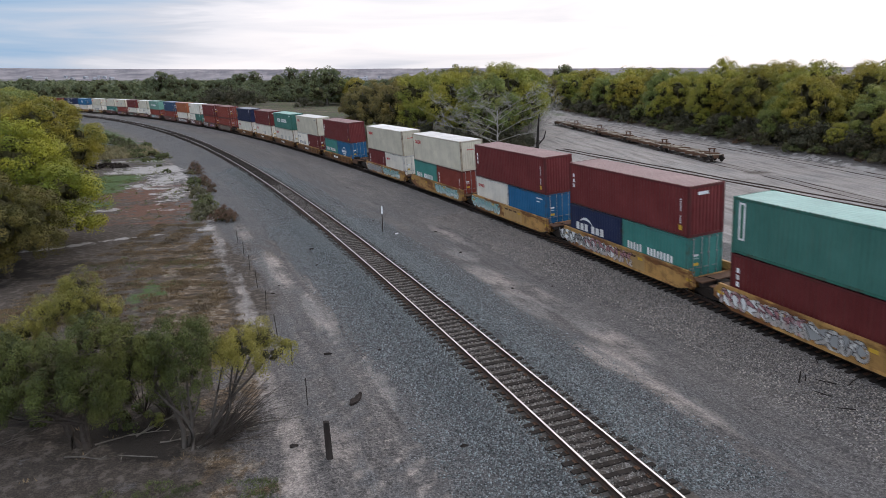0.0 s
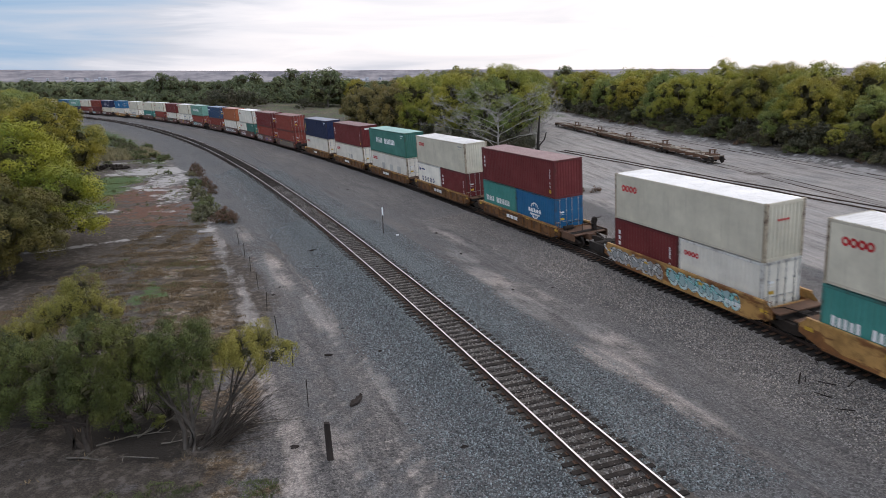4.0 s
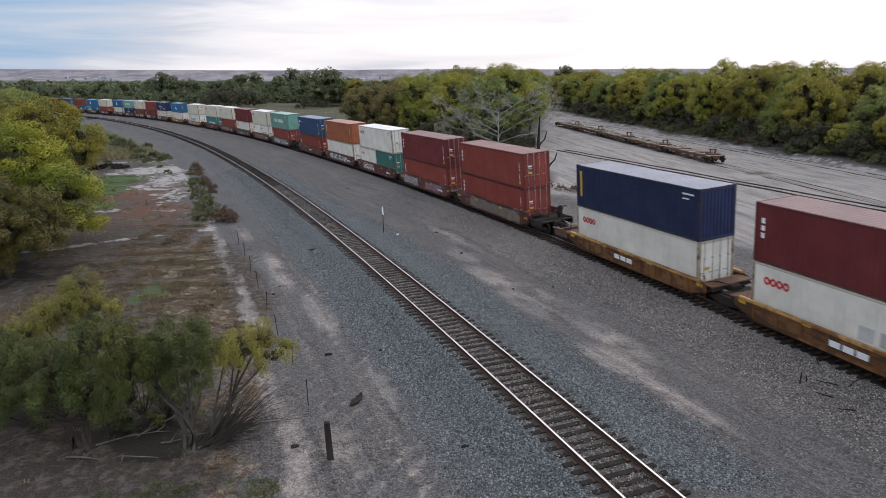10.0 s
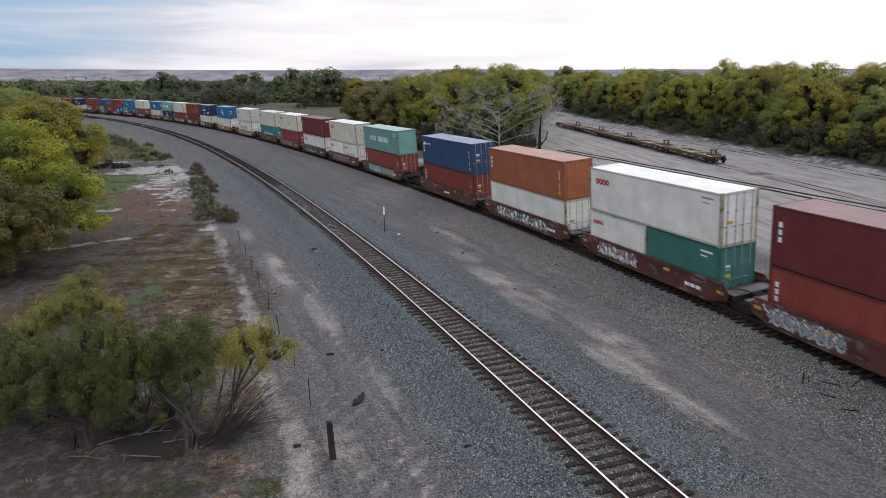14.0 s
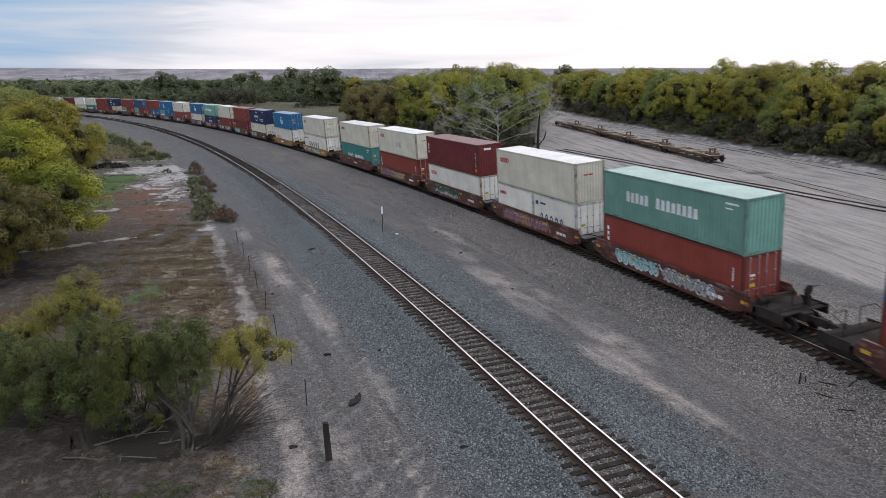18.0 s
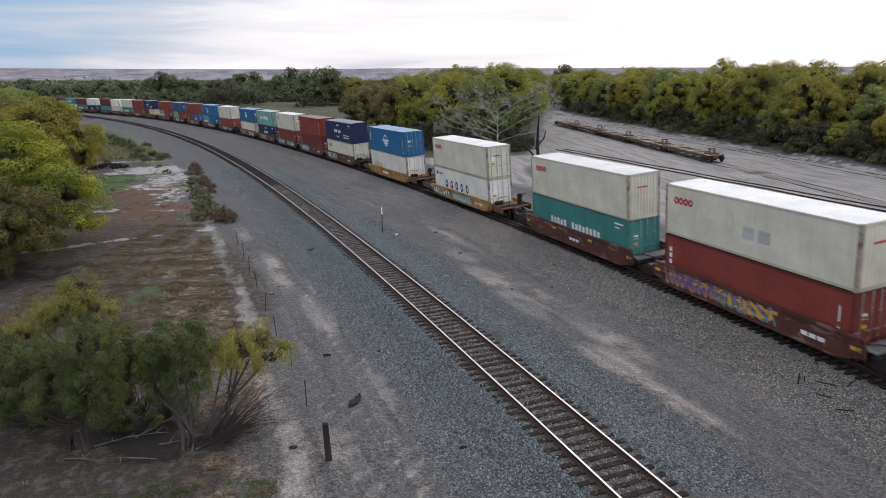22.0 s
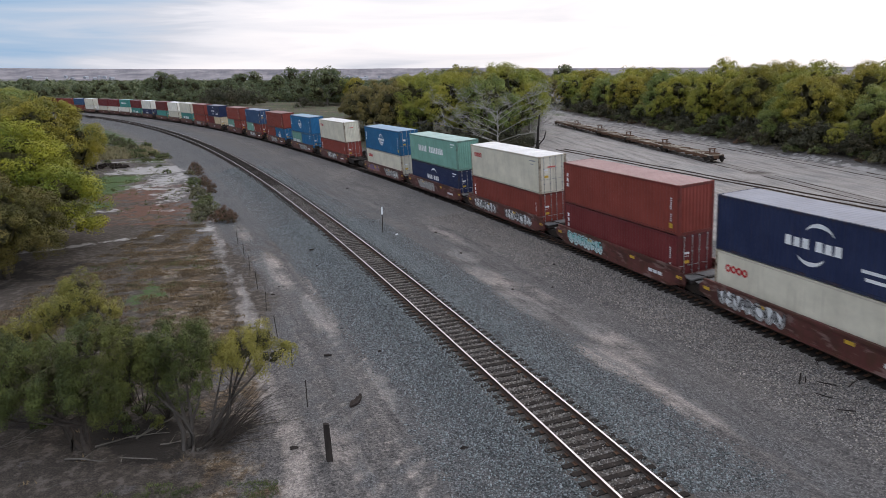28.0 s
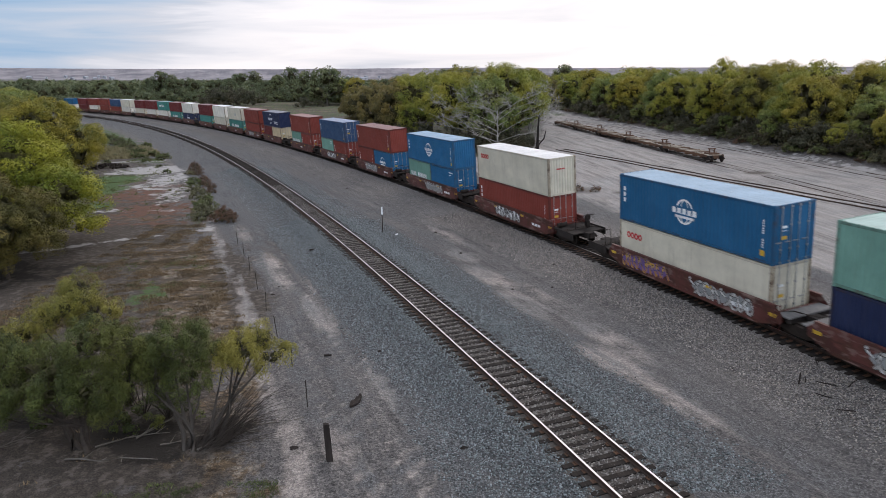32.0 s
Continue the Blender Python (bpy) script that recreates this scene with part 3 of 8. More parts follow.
    # wet dark mud and bare white crust
    c = mixc(nt, edge(sb.outputs[2], mid, 2.4), c, mixc(nt, mid, (0.30, 0.275, 0.26), (0.54, 0.50, 0.475)))
    # dark leaf litter, with the shade under thicket and belt painted in
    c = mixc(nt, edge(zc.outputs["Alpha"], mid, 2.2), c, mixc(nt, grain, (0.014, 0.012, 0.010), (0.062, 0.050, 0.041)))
    # ballast stones
    stone = shades(vor, (0.006, 0.006, 0.007), (0.350, 0.342, 0.345))
    stone2 = shades(vor2, (0.035, 0.035, 0.037), (0.205, 0.200, 0.202))
    stone = mixc(nt, 0.35, stone, stone2)
    gap = nd(nt, "TexVoronoi", Scale=15.0)
    gap.feature = "DISTANCE_TO_EDGE"
    nt.links.new(v, gap.inputs["Vector"])
    stone = mixc(nt, ramp2(nt, gap.outputs["Distance"], (1, 1, 1), (0, 0, 0), 0.02, 0.10), stone, (0.050, 0.047, 0.047))
    stone = mixc(nt, ramp2(nt, mixc(nt, 0.5, big, streak), (0, 0, 0), (0.6, 0.6, 0.6), 0.42, 0.62), stone, mixc(nt, 0.6, stone, (0.19, 0.172, 0.162)))
    stone = mixc(nt, zb.outputs["Alpha"], stone, mixc(nt, 1.0, stone, (1.50, 1.38, 1.28), "MULTIPLY"))
    c = mixc(nt, edge(sa.outputs[0], mixc(nt, 0.5, streak, mid), 1.5), c, stone)
    # oil and rust between the rails
    dirty = mixc(nt, grain, (0.060, 0.048, 0.042), (0.190, 0.160, 0.138))
    c = mixc(nt, edge(sb.outputs[1], grain, 0.6), c, dirty)
    c = mixc(nt, edge(sc.outputs[2], grain, 0.6), c, mixc(nt, grain, (0.014, 0.012, 0.011), (0.060, 0.050, 0.043)))
    c = mixc(nt, 1.0, c, (0.805, 0.838, 0.848), "MULTIPLY")
    nt.links.new(c, b.inputs["Base Color"])
    b.inputs["Roughness"].default_value = 0.95
    b.inputs["Specular IOR Level"].default_value = 0.2
    h = nd(nt, "Math")
    h.operation = "ADD"
    nt.links.new(vor.outputs["Distance"], h.inputs[0])
    nt.links.new(grain, h.inputs[1])
    bump(nt, b, h.outputs[0], 0.75, 0.05)
    return m


def build_ground():
    gx = axis(((-4200, -1200, 600), (-1200, -300, 100), (-300, -120, 15), (-120, -46, 2.5), (-46, -22, 0.8), (-22, 30, 0.4), (30, 80, 0.9), (80, 200, 10), (200, 1000, 80), (1000, 4300, 550)))
    gy = axis(((-4000, -400, 400), (-400, -40, 40), (-40, 8, 3), (8, 62, 0.4), (62, 120, 0.8), (120, 320, 2.5), (320, 700, 20), (700, 4600, 300)))
    X, Y = np.meshgrid(gx, gy)
    nx, ny = len(gx), len(gy)
    X, Y = X.ravel(), Y.ravel()
    s, n = offsets(NEAR, X, Y)
    _, m = offsets(TRAIN, X, Y)
    Z = height(X, Y)
    me = bpy.data.meshes.new("ground")
    i = (np.arange(ny - 1)[:, None] * nx + np.arange(nx - 1)[None, :]).ravel()
    me.from_pydata(np.stack([X, Y, Z], 1).tolist(), [], np.stack([i, i + 1, i + nx + 1, i + nx], 1).tolist())
    me.shade_smooth()
    me.materials.append(ground_material())
    an, am = np.abs(n), np.abs(m)
    w1, w2 = soft_noise(X, Y, 14, 11), soft_noise(X, Y, 30, 12)
    bank = X - np.interp(Y, BANK_Y, BANK_X)
    inner = X - np.interp(Y, [0, 100, 108, 165, 237, 300], [-900, -900, 14, 25, 35, 40])
    gravel = np.maximum(1 - smooth(3.6, np.where(n < 0, 5.4, 6.4), an + 0.6 * w1), 1 - smooth(3.6, 6.6, am + 0.8 * w2))
    gravel = np.maximum(gravel, (0.52 + 0.05 * w2) * (n > 0) * (m < 0))
    gravel = np.maximum(gravel, (0.60 + 0.12 * w2) * (m > 0) * (1 - smooth(9.0, 14.0, m + 1.5 * w2)))
    gravel = np.maximum(gravel, (0.47 + 0.06 * w1 + 0.25 * smooth(28, 48, s)) * smooth(-8.6, -7.6, n) * (n < 0))
    # pale sand: a band by the fence, worn patches, and wheel ruts along the tracks
    pale = (0.61 - 0.13 * smooth(12, 24, s)) * smooth(-9.6, -9.0, n + 0.3 * w1) * (1 - smooth(-8.5, -7.6, n + 0.5 * w1))
    pale = np.maximum(pale, sand_spots(n, s))
    for a0, slope, wgt, wide, to in ((-5.5, -0.060, 0.70, 0.24, 11), (-6.9, -0.045, 0.58, 0.22, 16), (-4.9, -0.020, 0.55, 0.26, 40), (-6.4, -0.012, 0.55, 0.28, 60), (8.6, -0.03, 0.46, 0.5, 45), (6.9, -0.02, 0.46, 0.5, 45)):
        pale = np.maximum(pale, wgt * np.exp(-((n - a0 - slope * s - 0.10 * np.sin(s / 3.1 + a0)) / wide) ** 2) * (0.86 + 0.28 * w1) * (1 - smooth(to - 8, to, s)))
    gravel = np.where((an > 3.2) & (am > 3.4), gravel - 0.9 * np.clip(pale - 0.42, 0, 0.3), gravel)
    yard = smooth(8.0, 13.0, m + 1.5 * w2) * (1 - smooth(-2.5, 0.5, bank + 1.2 * w1)) * smooth(-2, 2, inner + 1.5 * w1)
    pale = np.maximum(pale, 0.86 * yard)
    green = np.maximum(0.45 * smooth(1.0, 6.0, bank), 0.62 * smooth(105, 150, Y) * (n < -9))
    green = np.maximum(green, 0.50 * smooth(300, 360, Y))
    green = np.maximum(green, blobs(X, Y, ((-43, 85, 5.0, 8, 0.88), (-45, 109, 7, 5, 0.72), (-58, 124, 9, 5, 0.6), (-8.5, 15.3, 3.0, 1.2, 0.55), (-17.5, 38, 1.8, 4, 0.5),
                                           (-38, 140, 16, 20, 0.8), (-36, 67, 3.0, 5, 0.62), (-22, 63, 1.6, 8, 0.5), (-60, 160, 20, 30, 0.8), (-40, 78, 3.4, 6, 0.80))))
    dry = 0.74 * (1 - smooth(-11.5, -8.8, n)) * (Y < 75)
    dry = np.maximum(dry, blobs(X, Y, ((-15, 40, 5, 13, 0.85), (-62, 120, 10, 9, 0.9), (-11, 33, 2.5, 8, 0.75))))
    dry = np.maximum(dry, 0.6 * smooth(120, 180, Y) * (n < -9))
    dry = np.maximum(dry, 0.72 * smooth(200, 240, Y) * (m > 7) * (bank < 0))
    dry = np.maximum(dry, 0.7 * smooth(-1, 2.0, bank) * (Y < 330))
    dry = np.maximum(dry, 0.56 * (1 - smooth(-12, -9.5, n)) * (Y >= 75) * (Y < 140))
    past = smooth(6, 11, m) * (1 - smooth(-2, 2, inner)) * smooth(100, 112, Y)
    field = smooth(215, 250, Y) * (1 - smooth(385, 420, Y)) * (m > 9)
    dry, green = np.maximum(dry, 0.62 * field * (0.8 + 0.4 * w2)), green * (1 - 0.25 * field)
    dry, green = np.maximum(dry, 0.66 * past), np.maximum(green, 0.42 * past)
    green *= ((n < -9) | (m > 6)) 
    green = np.where((Y > 200) & (m > 7) & (bank < 0), 0.42 + 0.12 * w2, green * (1 - 0.3 * smooth(180, 240, Y)))
    red = blobs(X, Y, ((-34, 75, 7, 9, 0.66), (-28, 65, 6, 5, 0.66), (-25, 59, 7, 2.5, 0.5), (-37, 83, 4, 5, 0.55)))
    warm = 0.60 * smooth(-15.5 - 0.10 * np.clip(s, 0, 60), -11, n) * (1 - smooth(-9.6, -8.8, n)) * (0.75 + 0.25 * smooth(8, 16, s)) * smooth(-3, 3, s) * (1 - smooth(36, 42, s))
    warm = np.maximum(warm, blobs(X, Y, ((-8.2, 25.5, 1.8, 4.5, 0.66), (-6.4, 17.6, 2.2, 1.6, 0.55), (-28, 62, 5, 4, 0.5))))
    # litter patches that also carry painted shade beneath thicket, low tree and belt
    litter_shade = blobs(X, Y, ((-10.2, 21.4, 3.0, 1.8, 0.74), (-12.6, 21.6, 2.4, 1.5, 0.68), (-7.8, 21.2, 1.6, 1.2, 0.66), (-16.5, 22.8, 2.5, 1.4, 0.55), (-29, 43, 6, 4, 0.6)))
    litter_shade = np.maximum(litter_shade, 0.72 * smooth(0.8, 2.4, bank) * (1 - smooth(9, 14, bank)) * (Y < 330))
    warm = np.maximum(np.where(n < -8.7, warm, 0), 0.50 * smooth(225, 260, Y) * (1 - smooth(370, 400, Y)) * (m > 9) * (1 + 0.5 * w1))
    dirty = np.maximum(1 - smooth(1.0, 1.75, an), 0.9 * (1 - smooth(0.9, 1.9, am)))
    ya = (X - 38.3) * 0.992 + (Y - 92.2) * 0.1224
    dirty = np.maximum(dirty, blobs(X, Y, ((39.5, 82.5, 2.6, 2.2, 0.62), (36, 78, 2.5, 1.2, 0.5), (15.5, 74, 3.5, 4.5, 0.55), (20, 71.5, 2.5, 1.5, 0.6), (46.5, 86, 2.2, 1.6, 0.5), (13, 88, 3, 12, 0.6))))
    dirty = np.maximum(dirty, yard * np.maximum(0.50 * np.exp(-((ya - 0.0) / 1.5) ** 2), 0.42 * np.exp(-((ya + 12.5) / 1.2) ** 2)))
    for off, wgt in ((-4.5, 0.46), (-7.2, 0.42), (-16.0, 0.46), (-18.6, 0.42), (4.2, 0.46), (-21.5, 0.42)):
        dirty = np.maximum(dirty, yard * (wgt + 0.08 * w2) * np.exp(-((ya - off - 0.6 * np.sin(Y / 17 + off)) / 0.55) ** 2))
    white = blobs(X, Y, ((-41, 96, 7, 5.5, 0.88), (-35, 86, 4.0, 8, 0.63), (-30.5, 75, 2.6, 5, 0.60), (-50, 107, 8, 1.6, 0.6), (-33, 64.5, 3, 0.9, 0.6), (-31, 91, 1.5, 6, 0.5), (-38, 89, 3, 3, 0.55), (-36.5, 81, 2.2, 3.2, 0.63), (-33, 78.5, 3.2, 1.4, 0.63), (-29, 70, 1.2, 3.5, 0.55), (-27, 64.5, 2.4, 0.9, 0.56), (-43.5, 93, 4, 2.2, 0.6)))
    white = np.maximum(white, 0.56 * np.exp(-((bank + 0.8 + 0.8 * soft_noise(X, Y, 16, 32)) / 1.0) ** 2) * smooth(20, 50, Y) * (Y < 230))
    warm = np.maximum(warm, blobs(X, Y, ((19.7, 76, 2.4, 4.5, 0.58), (22.5, 84, 1.8, 3, 0.5))))
    for (ax, ay), (bx, by) in (((-34, 47.2), (-27, 51.4)), ((-27, 51.4), (-20.2, 55.2)), ((-20.2, 55.2), (-21.5, 66))):
        u = np.clip(((X - ax) * (bx - ax) + (Y - ay) * (by - ay)) / ((bx - ax) ** 2 + (by - ay) ** 2), 0, 1)
        dd = np.hypot(X - ax - u * (bx - ax), Y - ay - u * (by - ay))
        white = np.maximum(white, 0.62 * np.exp(-(dd / 0.75) ** 2))
    for name, cols in (("zone_a", (gravel, pale, green, dry)), ("zone_b", (red, dirty, white, 1 - smooth(5.0, 10.0, am))), ("zone_c", (0.5 * yard, warm, 1 - smooth(1.05, 1.55, am), litter_shade))):
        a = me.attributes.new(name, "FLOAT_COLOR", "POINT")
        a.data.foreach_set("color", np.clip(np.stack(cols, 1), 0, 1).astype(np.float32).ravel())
    a = me.attributes.new("track_uv", "FLOAT_VECTOR", "POINT")
    a.data.foreach_set("vector", np.stack([np.where(yard > 0.2, (Y - 92.2) * 0.992 - (X - 38.3) * 0.122, s), np.where(yard > 0.2, ya, n), np.zeros(X.shape)], 1).astype(np.float32).ravel())
    ob = new("ground", me)
    tagged(ob, "gravel, dusty dirt and dry grass ground beside the railway", "ground", kind="structure")


def stone_material(name, tint):
    m, nt, b = mat(name)
    geo = nt.nodes.new("ShaderNodeNewGeometry")
    c = ramp2(nt, geo.outputs["Random Per Island"], (0.010, 0.010, 0.011), (0.400, 0.395, 0.400), 0.0, 1.0)
    c = mixc(nt, 1.0, c, ramp2(nt, geo.outputs["Random Per Island"], (0.75, 0.75, 0.75), (1.0, 1.0, 1.0), 0.3, 0.9), "MULTIPLY")
    c = mixc(nt, 0.25, c, mixc(nt, noise_tex(nt, coords(nt), 0.5, 4), (0.10, 0.105, 0.115), (0.25, 0.235, 0.215)))
    c = mixc(nt, 1.0, c, tint, "MULTIPLY")
    nt.links.new(c, b.inputs["Base Color"])
    b.inputs["Roughness"].default_value = 0.9
    return m


def build_stones():
    """Loose ballast stones on the shoulders nearest to the camera."""
    rng = np.random.RandomState(6)
    bands = ((NEAR, -4, 40, -4.7, -1.0, 42000), (NEAR, -4, 40, 1.0, 5.6, 42000), (NEAR, 40, 80, -4.6, -1.0, 8000), (NEAR, 40, 80, 1.0, 5.0, 8000),
             (TRAIN, -14, 36, -6.0, -1.75, 30000), (NEAR, -4, 60, -0.7, 0.7, 19000))
    grey, brown = stone_material("grey_ballast_stone", (0.86, 0.98, 0.99)), stone_material("brown_ballast_stone", (1.42, 1.27, 1.12))
    grimy = stone_material("grimy_ballast_stone", (1.02, 0.95, 0.87))
    P = np.array([(1, 0, 0), (-1, 0, 0), (0, 1, 0), (0, -1, 0), (0, 0, 1), (0, 0, -1)], float)
    F = np.array([(0, 2, 4), (2, 1, 4), (1, 3, 4), (3, 0, 4), (2, 0, 5), (1, 2, 5), (3, 1, 5), (0, 3, 5)])
    for c, s0, s1, n0, n1, k in bands:
        s, n = rng.uniform(s0, s1, k), rng.uniform(n0, n1, k)
        if abs(n0) > 2 or abs(n1) > 2:
            far = np.abs(n) / max(abs(n0), abs(n1))
            keep = rng.uniform(0, 1, k) > 0.85 * np.clip((far - 0.55) / 0.45, 0, 1)
            s, n = s[keep], n[keep]
        if c is NEAR:
            keep = rng.uniform(0, 1, len(s)) > np.clip((sand_spots(n, s) - 0.40) * 3.0, 0, 0.93)
            s, n = s[keep], n[keep]
        k = len(s)
        x, y, _ = on(c, s, n)
        z = height(x, y)
        size = rng.uniform(0.020, 0.047, k) * (1.25 if s0 >= 40 else 1.0)
        q = rng.normal(size=(k, 6, 1)) * 0.0 + rng.uniform(0.65, 1.3, (k, 6, 1))
        v = P[None] * q + rng.normal(size=(k, 6, 3)) * 0.16
        a = rng.uniform(0, 6.28, k)
        ca, sa = np.cos(a)[:, None], np.sin(a)[:, None]
        tl = rng.uniform(-0.7, 0.7, k)
        ct, st = np.cos(tl)[:, None], np.sin(tl)[:, None]
        vx, vy, vz = v[..., 0] * ca - v[..., 1] * sa, v[..., 0] * sa + v[..., 1] * ca, v[..., 2]
        vx, vz = vx * ct - vz * st, vx * st + vz * ct
        V = np.stack([vx, vy, vz * 0.8], -1) * size[:, None, None] + np.stack([x, y, z + size * 0.35], 1)[:, None, :]
        T = (np.arange(k) * 6)[:, None, None] + F[None]
        me = bpy.data.meshes.new("ballast_stones")
        me.vertices.add(6 * k)
        me.vertices.foreach_set("co", V.astype(np.float32).ravel())
        me.loops.add(24 * k)
        me.loops.foreach_set("vertex_index", T.astype(np.int32).ravel())
        me.polygons.add(8 * k)
        me.polygons.foreach_set("loop_start", np.arange(0, 24 * k, 3, dtype=np.int32))
        me.update(calc_edges=True)
        me.materials.append(brown if c is TRAIN else grimy if n1 < 0.8 and n0 > -0.8 else grey)
        tagged(new("ballast_stones", me), "loose grey crushed ballast stones on the track shoulder", "gravel", kind="stuff")


build_ground()
build_stones()


def ground_z(x, y):
    return float(height([x], [y])[0])


def build_mesa():
    """Low eroded bluffs along the horizon."""
    verts, faces = [], []
    az = np.radians(np.arange(-62, 62, 0.12))
    prof = ((2700, 0.0), (3050, 0.22), (3300, 0.62), (3400, 0.97), (3480, 1.0), (3900, 0.95))
    w = soft_noise(az * 1000, az * 0, 420, 21)
    g = soft_noise(az * 1000, az * 0, 34, 22)
    for k, a in enumerate(az):
        top = 59 + 2.6 * w[k] - 6 * float(smooth(0.06, 0.42, -a))
        for r, h in prof:
            rr = r + (48 * g[k] if 0.1 < h < 0.98 else 0)
            hh = h * top + (1.2 * g[k] if 0.1 < h < 0.9 else 0)
            verts.append((rr * math.sin(a), rr * math.cos(a), -6 + hh + float(lay(rr * math.sin(a)))))
    p = len(prof)
    for k in range(len(az) - 1):
        for j in range(p - 1):
            faces.append((k * p + j, (k + 1) * p + j, (k + 1) * p + j + 1, k * p + j + 1))
    m, nt, b = mat("hazy_bluffs")
    v = coords(nt, "Object", (0.012, 0.004, 0.06))
    c = ramp2(nt, noise_tex(nt, v, 1.0, 8, 0.7), (0.085, 0.080, 0.096), (0.300, 0.265, 0.272), 0.42, 0.58)
    c = mixc(nt, 0.5, c, ramp2(nt, noise_tex(nt, coords(nt, "Object", (0.006, 0.006, 0.04)), 1.0, 6), (0.120, 0.120, 0.142), (0.300, 0.282, 0.295)))
    nt.links.new(c, b.inputs["Base Color"])
    b.inputs["Roughness"].default_value = 1.0
    ob = new("backdrop", grid_mesh("backdrop", verts, faces, m, True))
    tagged(ob, "low eroded pinkish grey bluffs along the horizon", "hills", kind="structure")
    # pale roofs of the far town on the bluff's foot
    rng = random.Random(4)
    m2 = plain("far_town_walls", (0.22, 0.23, 0.27), (0.48, 0.49, 0.52), 0.05, 0.9, 0, 0)
    for i in range(36):
        a = radians(rng.uniform(-9.5, -3.0) if i < 25 else rng.choice((-28, -26.5, 12, -31)) + rng.uniform(-2, 2))
        r = rng.uniform(2650, 2950)
        bm = bmesh.new()
        wx, hh = rng.uniform(3, 8), rng.uniform(2.5, 5)
        bm_box(bm, -wx, wx, -6, 6, -3, hh)
        vs = [bm.verts.new(q) for q in ((-wx - 1, -7, hh), (wx + 1, -7, hh), (wx + 1, 7, hh), (-wx - 1, 7, hh), (-wx, 0, hh + 3), (wx, 0, hh + 3))]
        for f in ((0, 1, 5, 4), (2, 3, 4, 5), (1, 2, 5), (3, 0, 4), (3, 2, 1, 0)):
            bm.faces.new([vs[q] for q in f])
        h = new("far_house", finish("far_house", bm, m2))
        h.matrix_world = pose(r * math.sin(a), r * math.cos(a), (r - 2650) * 0.03 + 2 + float(lay(r * math.sin(a))), 0, 0, rng.uniform(0, 90))
        tagged(h, "pale house far off at the foot of the bluffs", "house", "houses of the far town")


build_mesa()


# ---- tracks ----
RAIL_PROFILE = ((-0.036, 0), (0.036, 0), (0.036, -0.035), (0.010, -0.05), (0.010, -0.145), (0.07, -0.165), (0.07, -0.175),
                (-0.07, -0.175), (-0.07, -0.165), (-0.010, -0.145), (-0.010, -0.05), (-0.036, -0.035))


def rail_mesh(c, off, z, s0, s1, roll=0.0, top=None):
    verts, faces, mi = [], [], []
    k = len(RAIL_PROFILE)
    cs = np.arange(s0, s1 + 0.1, 2.0)
    for s in cs:
        for u, v in RAIL_PROFILE:
            w, h = (off + u) * math.cos(roll) - v * math.sin(roll), (off + u) * math.sin(roll) + v * math.cos(roll)
            x, y, _ = on(c, s, w)
            verts.append((x, y, z + h))
    for i in range(len(cs) - 1):
        for j in range(k):
            a, b = i * k + j, i * k + (j + 1) % k
            faces.append((a, a + k, b + k, b))
            mi.append(1 if j == 0 else 0)
    me = grid_mesh("rail", verts, faces, [M_RAIL, top or M_SHINE])
    me.polygons.foreach_set("material_index", mi)
    return me


def tie_mesh(length=2.6, w=0.23, h=0.18):
    bm = bmesh.new()
    bm_box(bm, -w / 2, w / 2, -length / 2, length / 2, -h, 0, 0, 0.012)
    return finish("tie", bm, M_TIE)


def tie_plate_mesh():
    bm = bmesh.new()
    for y in (-0.7525, 0.7525):
        bm_box(bm, -0.09, 0.09, y - 0.17, y + 0.17, 0.0, 0.016, 0, 0.006)
        for sx in (-0.05, 0.05):
            for sy in (-0.1, 0.1):
                bm_box(bm, sx - 0.015, sx + 0.015, y + sy - 0.018, y + sy + 0.018, 0.016, 0.045)
    return finish("tie_plates", bm, M_RUST)


def build_track(name, label, c, z, s0, s1, roll, single_from, single_to, seed, step=0.5):
    rng = random.Random(seed)
    root = thing(name, label=label, category="railway track", kind="structure")
    for off in (-0.7525, 0.7525):
        place("rail", rail_mesh(c, off, z, s0, s1, roll, M_WORN if roll else M_SHINE), root, None, "steel rail with a worn running top")
    tie, plates = tie_mesh(), tie_plate_mesh()
    verts, faces = [], []
    base = [v.co.copy() for v in tie.vertices]
    quads = [tuple(p.vertices) for p in tie.polygons]
    for s in np.arange(s0, s1, step):
        x, y, t = on(c, s + rng.uniform(-0.03, 0.03), rng.uniform(-0.05, 0.05) if not roll else rng.uniform(-0.34, -0.12))
        m = Matrix.Translation((x, y, z - 0.178 + rng.uniform(-0.02, 0.0))) @ Euler((-roll, 0, t + rng.uniform(-0.02, 0.02))).to_matrix().to_4x4()
        if single_from <= s < single_to:
            o = place("tie", tie, root, m)
            if s < single_from + 50:
                place("tie_plates", plates, o, None, "rusty steel tie plates with spikes")
        else:
            k = len(verts)
            verts += [tuple(m @ v) for v in base]
            faces += [tuple(k + i for i in q) for q in quads]
    far = place("far_ties", grid_mesh("far_ties", verts, faces, M_TIE), root)
    far["kind"] = "stuff"


build_track("near_track", "single railway track on timber ties, rails worn bright", NEAR, 0.0, -30, 420, 0.0, -4, 142, 1)
build_track("train_track", "ballasted curved track under the container train", TRAIN, ZT, -120, 480, CANT, -14, 40, 2)


# ---- containers: x along the train towards its tail, +y to the camera's side, z from the container's foot ----
CW, CH = 2.438, 2.896


